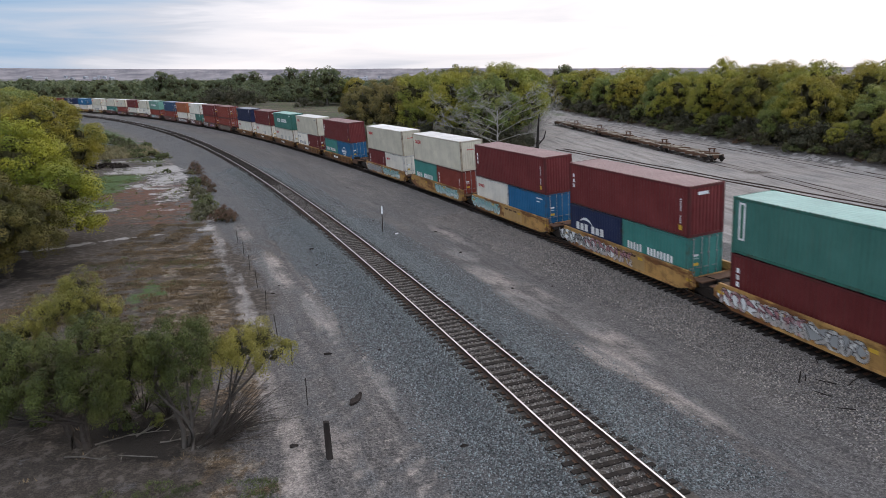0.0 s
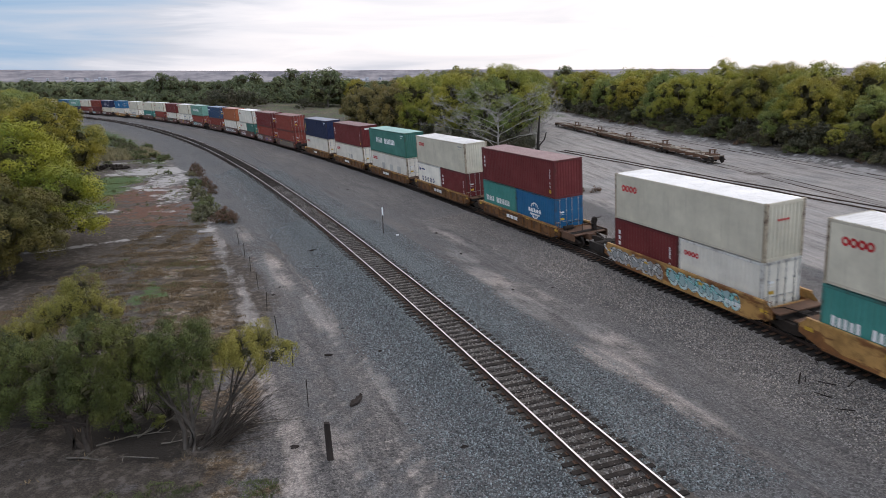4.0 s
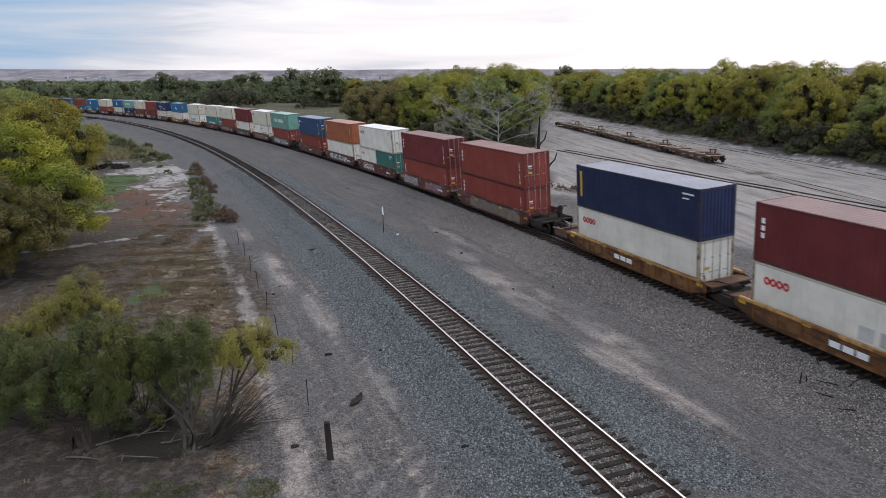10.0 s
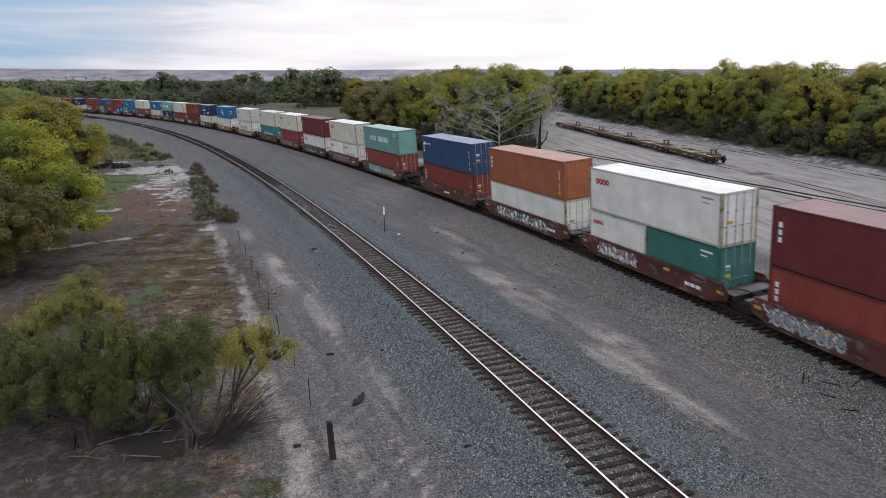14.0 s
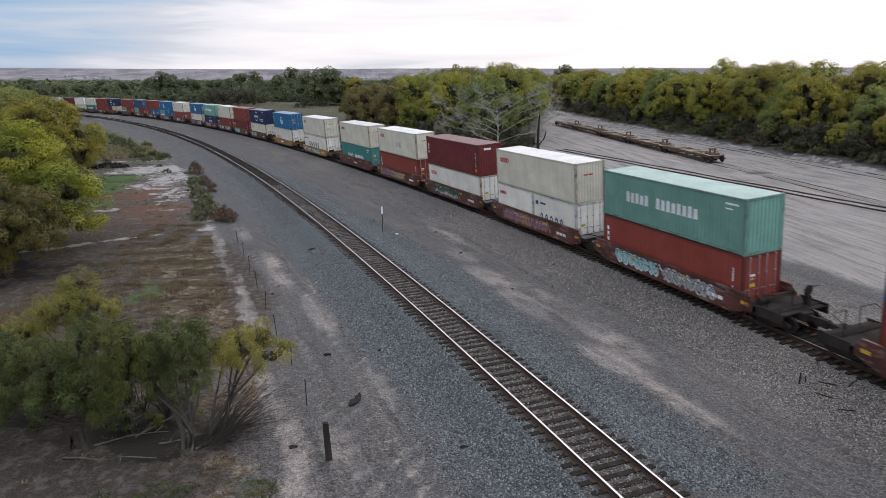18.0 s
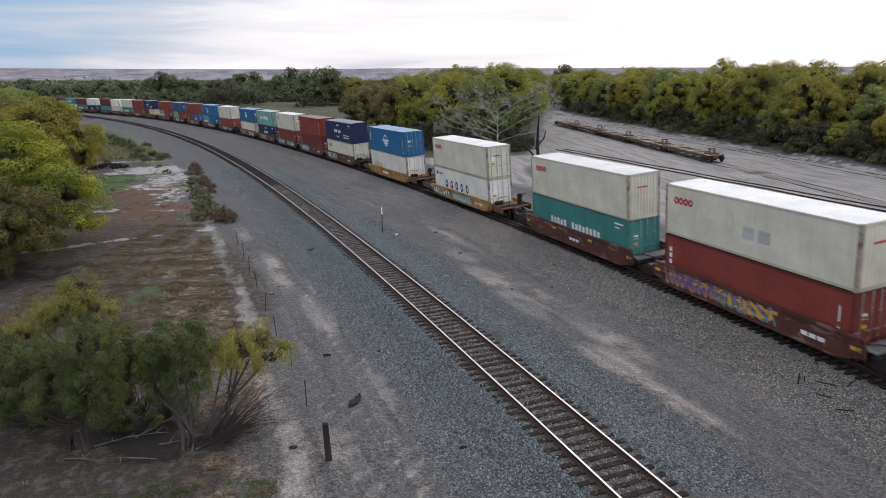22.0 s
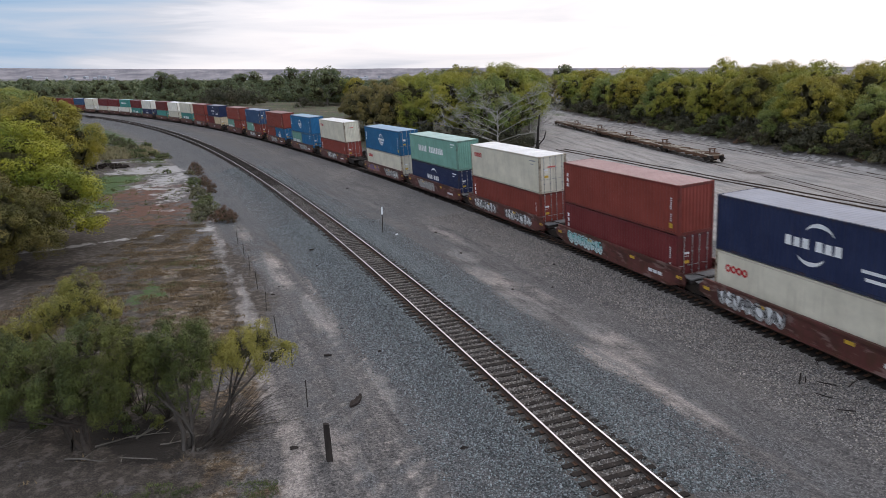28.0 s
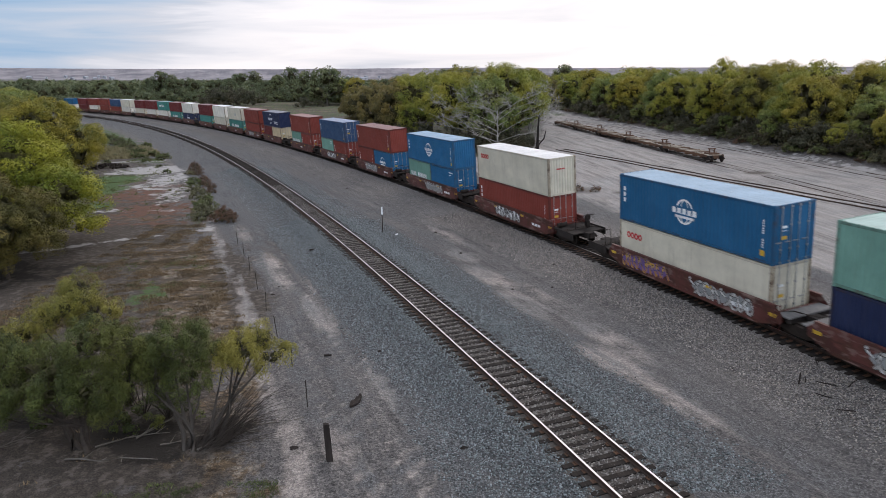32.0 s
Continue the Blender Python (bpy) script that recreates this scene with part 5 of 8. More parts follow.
    bm_tube(bm, [(1.7, 0.75, 1.1), (1.7, 0.75, 1.75)], [0.04, 0.04], 6)
    bm_box(bm, 1.55, 1.8, 0.62, 0.88, 1.1, 1.5)
    d["brake_wheel"] = finish("brake_wheel", bm, M_STEEL)
    # truck
    bm = bmesh.new()
    for y in (-1.02, 1.02):
        pts = [(-1.15, y, 0.50), (-0.85, y, 0.60), (-0.45, y, 0.72), (0.45, y, 0.72), (0.85, y, 0.60), (1.15, y, 0.50)]
        low = [(-1.15, y, 0.38), (-0.85, y, 0.36), (-0.35, y, 0.22), (0.35, y, 0.22), (0.85, y, 0.36), (1.15, y, 0.38)]
        a = [[bm.verts.new((p[0], p[1] + o, p[2])) for p in pts] + [bm.verts.new((p[0], p[1] + o, p[2])) for p in low[::-1]] for o in (-0.09, 0.09)]
        k = len(a[0])
        bm.faces.new(a[0])
        bm.faces.new(a[1][::-1])
        for i in range(k):
            bm.faces.new((a[0][i], a[1][i], a[1][(i + 1) % k], a[0][(i + 1) % k]))
    bm_box(bm, -0.22, 0.22, -1.1, 1.1, 0.42, 0.68, 0, 0.02)
    bm_box(bm, -0.55, 0.55, -0.95, 0.95, 0.55, 0.78, 0, 0.05)
    d["truck_frame"] = finish("truck_frame", bm, M_STEEL)
    bm = bmesh.new()
    n = 20
    for y, r in ((0, 0.43), ):
        prof = ((-0.07, 0.455), (-0.045, 0.455), (-0.035, 0.425), (0.06, 0.42), (0.06, 0.36), (0.03, 0.33), (0.03, 0.12), (0.07, 0.09), (0.07, 0.0))
        rings = [[bm.verts.new((q * math.cos(2 * math.pi * i / n), w, q * math.sin(2 * math.pi * i / n))) for i in range(n)] for w, q in prof[:-1]]
        for r0, r1 in zip(rings, rings[1:]):
            for i in range(n):
                bm.faces.new((r0[i], r0[(i + 1) % n], r1[(i + 1) % n], r1[i]))
        bm.faces.new(rings[0])
        bm.faces.new(rings[-1][::-1])
    d["wheel"] = finish("wheel", bm, M_STEEL)
    # car side marks
    for j, key in enumerate(SPRAY):
        rng = random.Random(50 + j)
        x, shapes = -2.3, []
        while x < 2.2:
            bm = bmesh.new()
            w, h = rng.uniform(0.20, 0.34), rng.uniform(0.36, 0.44)
            lean, style, lift = rng.uniform(-0.1, 0.35), rng.choice("SOZAU"), 0.0006 * (len(shapes) % 4)
            us = [q / 11 for q in range(12)]
            path = {"S": [(math.sin(u * 6.0 + 0.6), 1 - 2 * u) for u in us], "O": [(math.cos(u * 6.28), math.sin(u * 6.28)) for u in us],
                    "Z": [(-1 + 2 * ((u * 3) % 1 if int(u * 3) != 1 else 1 - (u * 3) % 1), 1 - 2 * u) for u in us],
                    "A": [(-1 + 2 * u, 1 - 2 * abs(2 * u - 1) ** 1.6) for u in us], "U": [(-1 + 2 * u, -1 + 2 * abs(2 * u - 1) ** 2.2) for u in us]}[style]
            path = [Vector((a * w + c * h * lean, 0, c * h)) for a, c in path]
            for half, dy, mi in ((0.125, 0.0055, 1), (0.085, 0.0080, 0)):
                prev = None
                for q, v in enumerate(path):
                    way = (path[min(q + 1, 11)] - path[max(q - 1, 0)]).normalized()
                    r = half * (0.75 + 0.4 * math.sin(q * 0.9 + j))
                    pair = [bm.verts.new((v.x - e * way.z * r, dy + lift, min(0.53, max(-0.50, v.z + e * way.x * r)))) for e in (-1, 1)]
                    if prev:
                        bm.faces.new((prev[0], pair[0], pair[1], prev[1])).material_index = mi
                    prev = pair
            shapes.append((x, 0.88 + rng.uniform(-0.04, 0.04), finish("painted_shape", bm, [SPRAY[key], M_LOGO["purple" if key in ("yellow", "purple") else "black"]])))
            x += w * rng.uniform(1.9, 2.4)
        bm, prev = bmesh.new(), None
        for i in range(23):
            edge = min(1.0, i / 2.0, (22 - i) / 2.0)
            hh = 0.08 + 0.42 * edge * (0.75 + 0.25 * math.sin(i * 1.9 + j * 2)) * rng.uniform(0.8, 1.0)
            col = [bm.verts.new((-2.5 + i * 0.22, 0.0035, k * hh)) for k in (-0.9, 0, 1)]
            if prev:
                for q in range(2):
                    bm.faces.new((prev[q], col[q], col[q + 1], prev[q + 1]))
            prev = col
        back = {"white": "grey", "mint": "pale_mint", "yellow": "purple", "purple": "yellow", "green": "black", "pink": "white", "grey": "white"}[key]
        d["cloud_" + key] = finish("sprayed_cloud", bm, M_LOGO[back])
        d["loops_" + key] = shapes
    bm, prev = bmesh.new(), None
    rng = random.Random(7)
    for i in range(20):
        x = -5.5 + i * 0.50
        col = [bm.verts.new((x, 0.005, z)) for z in (0.40, 1.22 + 0.16 * rng.random() - (0.3 if i in (0, 19) else 0))]
        if prev:
            bm.faces.new((prev[0], col[0], col[1], prev[1]))
        prev = col
    d["primer"] = finish("primer_patch", bm, M_PRIMER)
    bm = bmesh.new()
    bm_box(bm, 0, 0.46, 0.001, 0.008, 0, 0.17)
    d["reflector"] = finish("reflector_plate", bm, M_LOGO["yellow"])
    bm = bmesh.new()
    for x in (-0.8, -0.36, 0.08):
        bm_box(bm, x, x + 0.36, 0.001, 0.008, 0.68, 0.88)
    d["owner_bars"] = finish("owner_bar", bm, M_LOGO["white"])
    bm = bmesh.new()
    bm_box(bm, -2.6, 0.5, 0.001, 0.0045, 0.40, 1.38)
    d["pale_panel"] = finish("pale_panel", bm, M_PANEL)
    bm = bmesh.new()
    for x in (-1.75, -1.0, -0.25):
        bm_box(bm, x, x + 0.55, 0.005, 0.007, 1.14, 1.27)
    d["panel_marks"] = finish("panel_mark", bm, M_RUST)
    return d


def well_car(colour, kind, front, back, tags=(), patch=False):
    """One well between two trucks. front: reach of its near end (-x), back: of its far end, from the well's centre; a reach over 8 m carries a coupler."""
    d = car_meshes()
    P = CAR_PAINTS[colour]
    words = {"yellow": "grimy yellow", "ochre": "rusty ochre", "brown": "dark brown"}[colour]
    root = thing("well_car", label=f"{words} articulated well car carrying stacked containers", category="rail car", group="cars of the train")
    half = 1.45
    for sy in (1, -1):
        m = Matrix.Translation((0, half, 0)) if sy > 0 else pose(0, -half, 0, 0, 0, 180)
        side = place("side_sheet", d["side_sheet_" + kind], root, m, "", P)
        place("top_chord", d["top_chord_" + kind], root, m, "", CAR_PAINTS["yellow"] if colour == "ochre" else P)
        place("bottom_chord", d["bottom_chord_" + kind], root, m, "", P)
        if kind == "framed":
            for i in range(9):
                place("side_post", d["side_post_" + kind], root, m @ Matrix.Translation((-5.6 + i * 1.4, 0, 0)), "", P)
        if sy > 0:
            for x, z in ((-6.7, 0.90), (6.2, 0.92), (2.3, 1.06), (-2.4, 1.06)):
                place("reflector_plate", d["reflector"], side, Matrix.Translation((x, 0, z)), "yellow reflector plate")
            if colour == "yellow" and kind == "deep" and tags and min(x for _, x in tags) > 1.2:
                place("pale_panel", d["pale_panel"], side, None, "paler repainted yellow panel")
                place("panel_mark", d["panel_marks"], side, None, "rust-red stencilled mark")
            elif not patch:
                big = Matrix.Translation((0.6, 0.075, -0.33)) @ Matrix.Diagonal((1.5, 1, 1.45, 1)) if kind == "framed" and not tags else Matrix.Translation((0 if not tags else -4.2, 0, 0))
                place("owner_bar", d["owner_bars"], side, big, "stencilled white mark")
            place("ladder", d["ladder"], root, m @ Matrix.Translation((-6.78, -0.02, 0)), "steel end ladder", CAR_PAINTS["ochre"] if colour != "brown" else P)
            if patch:
                place("primer_patch", d["primer"], side, None, "dull grey primer patch")
            shrink = Matrix.Diagonal((0.85, 1, 0.66, 1) if kind == "framed" else (0.88, 1, 0.95, 1) if colour == "brown" else (1.15, 1, 1, 1))
            for t, x in tags:
                place("sprayed_cloud", d["cloud_" + t], side, Matrix.Translation((x, 0.076 if kind == "framed" else 0, 0.76 if kind == "framed" else 0.88)) @ shrink, "faded sprayed background")
                for dx, dz, me in d["loops_" + t]:
                    place("painted_shape", me, side, Matrix.Translation((x + dx * shrink[0][0], 0.076 if kind == "framed" else 0, dz - (0.12 if kind == "framed" else 0))) @ shrink, "spray-painted shape with a dark outline")
    for x in (-5.9, 0, 5.9):
        place("floor_beam", d["floor_beam"], root, Matrix.Translation((x, 0, 0)))
    for reach, rz in ((front, 180), (back, 0)):
        turn = pose(0, 0, 0, 0, 0, rz)
        if reach > 8.2:
            at = turn @ Matrix.Translation((6.5, 0, 0))
            place("bulkhead", d["bulkhead"], root, at, "", P)
            place("coupler_platform", d["coupler_platform"], root, at @ Matrix.Diagonal(((reach - 7.25) / 2.25, 1, 1, 1)), "rust-brown steel coupler platform" if kind == "framed" else "dark steel coupler platform", M_RUST if kind == "framed" else None)
            place("walkway_grating", d["walkway"], root, at)
            place("end_strut", d["end_strut"], root, at)
            place("end_strut", d["end_strut"], root, at @ Matrix.Diagonal((1, -1, 1, 1)))
            place("air_tank", d["air_tank"], root, at)
            place("coupler", d["coupler"], root, turn @ Matrix.Translation((6.5, 0, 0)))
            for key in ("handrail_a", "handrail_b"):
                place("handrail", d[key], root, turn @ Matrix.Translation((6.5, 0, 0)))
            if rz == 180:
                place("brake_wheel", d["brake_wheel"], root, turn @ Matrix.Translation((6.5, 0, 0)))
            tx = 7.75
        else:
            place("bulkhead", d["bulkhead"], root, turn @ Matrix.Translation((6.5, 0, 0)), "", P)
            place("end_platform", d["end_platform"], root, turn @ Matrix.Translation((6.5, 0, 0)), "dark steel end deck")
            place("end_walkway", d["end_walkway"], root, turn @ Matrix.Translation((6.5, 0, 0)), "grey steel grating walkway" if colour == "brown" else "rusty steel walkway", None if colour == "brown" else M_RUST)
            place("brake_hose", d["brake_hose"], root, turn @ Matrix.Translation((6.5, 0, 0)))
            tx = reach
        if reach > 8.2 or rz == 0:
            truck = place("truck", d["truck_frame"], root, turn @ Matrix.Translation((tx, 0, 0)), "dark steel truck with two axles")
            for ax in (-0.86, 0.86):
                for y in (-0.76, 0.76):
                    place("wheel", d["wheel"], truck, Matrix.Translation((ax, y, 0.42)) if y > 0 else pose(ax, y, 0.42, 0, 0, 180))
    return root


# Stack by stack from the train's head: gap from the one before, car colour, car side, tags,
# upper box (colour, marks, doors at the near end, end mark), lower boxes from far end to near end.
O, C2, G, A = "red_word", "two_words", "globe", "arc_word"
N = "number_bars"
STACKS = (
    (0.00, "yellow", "deep", (("white", 1.0), ("pink", 4.0)), ("green", ("label_panel",), 0, ""), (("maroon", ("side_marks",)),)),
    (15.41, "yellow", "deep", (("pink", 1.5), ("grey", 4.6)), ("maroon", ("side_marks",), 0, "white"), (("navy", ("arc_word_small",)), ("teal", ("two_words_small",)))),
    (15.66, "yellow", "deep", (("mint", 4.2),), ("maroon", ("side_marks",), 0, ""), (("white", ("red_word_small",)), ("blue", ("number_bars_small",)))),
    (15.34, "yellow", "deep", (("mint", -2.5),), ("beige", (O,), 0, "red"), (("teal", ("two_words_small",)), ("red", ("side_marks_small",)))),
    (15.55, "yellow", "deep", (("white", 4.0), ("mint", -2.0)), ("beige", (O,), 0, "red"), (("maroon", ("side_marks_small",)), ("white", ("red_word_small",)))),
    (19.66, "ochre", "framed", (), ("maroon", ("side_marks",), 0, ""), (("teal", ("two_words_small",)), ("blue", ("globe_small",)))),
    (15.86, "ochre", "framed", (), ("beige", (O, "dark_bars"), 0, ""), (("white", ("navy_word_small",)), ("maroon", ("side_marks_small",)))),
    (15.62, "ochre", "framed", (), ("green", (C2, N), 0, ""), (("white", (O, "wide_patches")),)),
    (15.55, "ochre", "framed", (), ("maroon", ("side_marks",), 0, "white"), (("white", (O, "grey_patches")),)),
    (16.04, "ochre", "framed", (), ("navy", ("yellow_panel", N), 0, ""), (("white", (O,)),)),
    (19.88, "brown", "deep", (), ("red", ("side_marks",), 1, ""), (("red", ("side_marks",)),)),
    (15.55, "brown", "deep", (("white", 3.8), ("yellow", -2.6)), ("maroon", ("side_marks",), 1, ""), (("red", ("side_marks",)),)),
    (15.50, "brown", "deep", (("pink", 2.8),), ("white", (O, "dark_bars"), 1, ""), (("white", ("red_word_small",)), ("green", ("number_bars_small",)))),
    (15.47, "brown", "deep", (("grey", 2.5), ("grey", -1.5)), ("orange", ("side_marks",), 0, ""), (("white", (N,)),)),
    (15.65, "brown", "deep", (), ("midblue", ("bird_mark", "side_marks"), 1, ""), (("red", ("side_marks",)),)),
    (19.58, "brown", "deep", (("mint", 2.4), ("white", -2.2)), ("mint", (C2, N), 0, ""), (("red", ("side_marks",)),)),
    (15.58, "brown", "deep", (("yellow", 2.6), ("yellow", -0.5)), ("beige", (O,), 0, "red"), (("white", ("red_word_small",)), ("white", ("navy_word_small",)))),
    (15.65, "brown", "deep", (("green", 2.6), ("green", 0.4)), ("maroon", ("side_marks",), 0, "white"), (("white", (O,)),)),
    (15.28, "brown", "deep", (("yellow", 3.6), ("purple", 0.0)), ("beige", (O, "grey_patches"), 0, "red"), (("red", ("side_marks",)),)),
    (15.76, "brown", "deep", (), ("beige", (O,), 0, "red"), (("teal", ("two_words_low", N)),)),
    (20.02, "yellow", "framed", (("grey", 4.0), ("mint", -0.8)), ("beige", (O,), 1, "red"), (("white", ("navy_word",)),)),
    (20.22, "yellow", "framed", (), ("blue", (G, "side_marks"), 1, ""), (("white", ("faded_word",)),)),
    (19.48, "brown", "deep", (("grey", 3.5),), ("navy", (A, N), 0, ""), (("beige", (O,)),)),
    (15.13, "brown", "deep", (("mint", 3.3),), ("red", ("side_marks",), 0, ""), (("maroon", ("side_marks",)),)),
    (15.70, "brown", "deep", (("grey", 3.4), ("grey", -2.6)), ("beige", (O, "dark_bars"), 1, "red"), (("red", ("side_marks",)),)),
    (15.39, "brown", "deep", (("white", 1.8),), ("mint", (C2, N), 0, ""), (("navy", (A, N)),)),
    (15.45, "brown", "deep", (("yellow", 3.4), ("white", -3.0)), ("blue", (G, "side_marks"), 1, ""), (("beige", (O,)),)),
    (21.04, "brown", "deep", (("grey", 0.5),), ("beige", (O,), 0, "red"), (("red", ("side_marks",)),)),
    (17.50, "brown", "deep", (("white", -1.0),), ("blue", (G, "side_marks"), 0, ""), (("mint", ("two_words_small",)), ("blue", ("number_bars_small",)))),
    (17.98, "brown", "deep", (("white", 1.0),), ("red", ("side_marks",), 0, ""), (("red", ("side_marks_small",)), ("blue", ("globe_small",)))),
    (17.53, "brown", "deep", (("grey", 1.0),), ("midblue", ("side_marks",), 1, ""), (("mint", ("number_bars_small",)), ("red", ("side_marks_small",)))),
    (17.90, "brown", "deep", (), ("red", ("side_marks",), 0, ""), (("mint", ("two_words_small",)), ("red", ("side_marks_small",)))),
    (20.21, "brown", "deep", (), ("navy", (A,), 0, ""), (("maroon", ()), ("cream", ()))),
    (16.14, "brown", "deep", (("white", 1.0),), ("red", (), 0, ""), (("red", ()),)),
    (15.51, "brown", "deep", (), ("beige", ("grey_patches",), 0, ""), (("teal", (C2,)),)),
    (15.59, "brown", "deep", (), ("white", (), 0, ""), (("beige", ()),)),
    (15.55, "brown", "deep", (), ("maroon", (), 0, ""), (("teal", ()),)),
    (19.57, "brown", "deep", (), ("white", (), 0, ""), (("navy", (A,)),)),
    (15.57, "brown", "deep", (), ("maroon", (), 0, ""), (("teal", (C2,)),)),
    (15.70, "brown", "deep", (), ("teal", (C2,), 0, ""), (("white", ()),)),
    (15.78, "brown", "deep", (), ("maroon", (), 0, ""), (("white", ()),)),
    (15.62, "brown", "deep", (), ("maroon", (), 0, ""), (("beige", ()),)),
    (19.85, "brown", "deep", (), ("beige", (), 0, ""), (("white", ()),)),
    (15.68, "brown", "deep", (), ("midblue", (), 0, ""), (("red", ()),)),
    (15.62, "brown", "deep", (), ("red", (), 0, ""), (("red", ()),)),
    (15.63, "brown", "deep", (), ("red", (), 0, ""), (("white", ()),)),
    (15.60, "brown", "deep", (), ("maroon", (), 0, ""), (("maroon", ()),)),
    (19.60, "brown", "deep", (), ("blue", (), 0, ""), (("white", ()),)),
)
HEAD, SPEED, GAIN = -8.414, 12.945, 0.00606      # near end of the first stack at 0 s, metres a second, and its slight rise
RIDERS = []                                      # (thing, distance of its centre along the line at 0 s, height over the rails)


def build_train():
    s = HEAD
    near = [0.0] * len(STACKS)
    for i, row in enumerate(STACKS):
        s += row[0]
        near[i] = s
    for i, (gap, colour, kind, tags, upper, lower) in enumerate(STACKS):
        c = near[i] + 6.096
        before = gap if i else 19.6
        after = STACKS[i + 1][0] if i + 1 < len(STACKS) else 19.6
        car = well_car(colour, kind, before / 2, after / 2, tags, i == 10)
        RIDERS.append((car, c, 0.0))
        top = container(upper[0], 40, upper[1], bool(upper[2]), "stacked on another", upper[3], i < 34)
        RIDERS.append((top, c, 0.362 + CH + 0.004))
        if len(lower) == 1:
            RIDERS.append((container(lower[0][0], 40, lower[0][1], True, castings=i < 34), c, 0.362))
        else:
            RIDERS.append((container(lower[1][0], 20, lower[1][1], True, castings=i < 34), c - 3.067, 0.362))
            RIDERS.append((container(lower[0][0], 20, lower[0][1], False, castings=i < 34), c + 3.067, 0.362))


build_train()


def motions():
    """The whole train rolls round the bend towards the camera's right."""
    times = [0, 2, 4, 6, 8, 10, 12, 14, 16, 18, 20, 22, 24, 26, 28, 30, 32]
    for ob, c, h in RIDERS:
        rows = []
        for t in times:
            s = c - SPEED * t - GAIN * t * t
            x0, y0, _ = on(TRAIN, s - 5.5)
            x1, y1, _ = on(TRAIN, s + 5.5)
            th = math.atan2(y1 - y0, x1 - x0)
            m = Matrix.Translation(((x0 + x1) / 2, (y0 + y1) / 2, ZT)) @ Euler((-CANT, 0, th)).to_matrix().to_4x4()
            rows.append((t, m @ Matrix.Translation((0, 0, h))))
        walk(ob, rows)


# ---- trees and scrub ----
def limbs(rng, height, spread, trunk_r, forks=6, low=0.25, twigs=3, lean=0.0, trunks=1):
    """Trunk, limbs and twigs as (points, radii), and the twig ends."""
    out, tips = [], []
    for k in range(trunks):
        ang = rng.uniform(0, 6.28)
        base = Vector((rng.uniform(-0.3, 0.3), rng.uniform(-0.3, 0.3), -0.2)) if trunks > 1 else Vector((0, 0, -0.2))
        tilt = lean + (0.35 if trunks > 1 else 0.06)
        h = height * rng.uniform(0.55, 0.7)
        pts = [base]
        for i in range(1, 6):
            f = i / 5
            pts.append(base + Vector((math.cos(ang) * tilt * h * f + rng.uniform(-0.05, 0.05) * h * 0.3, math.sin(ang) * tilt * h * f + rng.uniform(-0.05, 0.05) * h * 0.3, h * f)))
        rad = [trunk_r * (1 - 0.75 * i / 5) for i in range(6)]
        rad[0] *= 1.3
        out.append((pts, rad))
        for j in range(forks):
            f = low + (1 - low) * (j + rng.random()) / forks
            q = f * 5
            i0 = min(4, int(q))
            st = pts[i0].lerp(pts[i0 + 1], q - i0)
            a = j * 2.4 + rng.uniform(-0.4, 0.4) + ang
            reach = spread * rng.uniform(0.6, 1.0) * (1.15 - 0.45 * f)
            up = height * rng.uniform(0.12, 0.32)
            mid = st + Vector((math.cos(a) * reach * 0.5, math.sin(a) * reach * 0.5, up * 0.65))
            end = st + Vector((math.cos(a) * reach, math.sin(a) * reach, up))
            r0 = trunk_r * (0.55 - 0.3 * f)
            out.append(([st, mid, end], [r0, r0 * 0.6, r0 * 0.22]))
            tips.append(end)
            for _ in range(twigs):
                g = rng.uniform(0.35, 0.95)
                s2 = mid.lerp(end, g) if g > 0.5 else st.lerp(mid, g * 2)
                a2 = a + rng.uniform(-1.1, 1.1)
                l2 = reach * rng.uniform(0.25, 0.5)
                e2 = s2 + Vector((math.cos(a2) * l2, math.sin(a2) * l2, l2 * rng.uniform(0.1, 0.9)))
                out.append(([s2, s2.lerp(e2, 0.5) + Vector((0, 0, 0.06 * l2)), e2], [r0 * 0.35, r0 * 0.22, r0 * 0.09]))
                tips.append(e2)
        tips.append(pts[-1] + Vector((0, 0, height * 0.2)))
    return out, tips


def wood_mesh(name, branches, material, sides=6):
    bm = bmesh.new()
    for pts, rad in branches:
        bm_tube(bm, pts, rad, sides, False)
    return finish(name, bm, material)


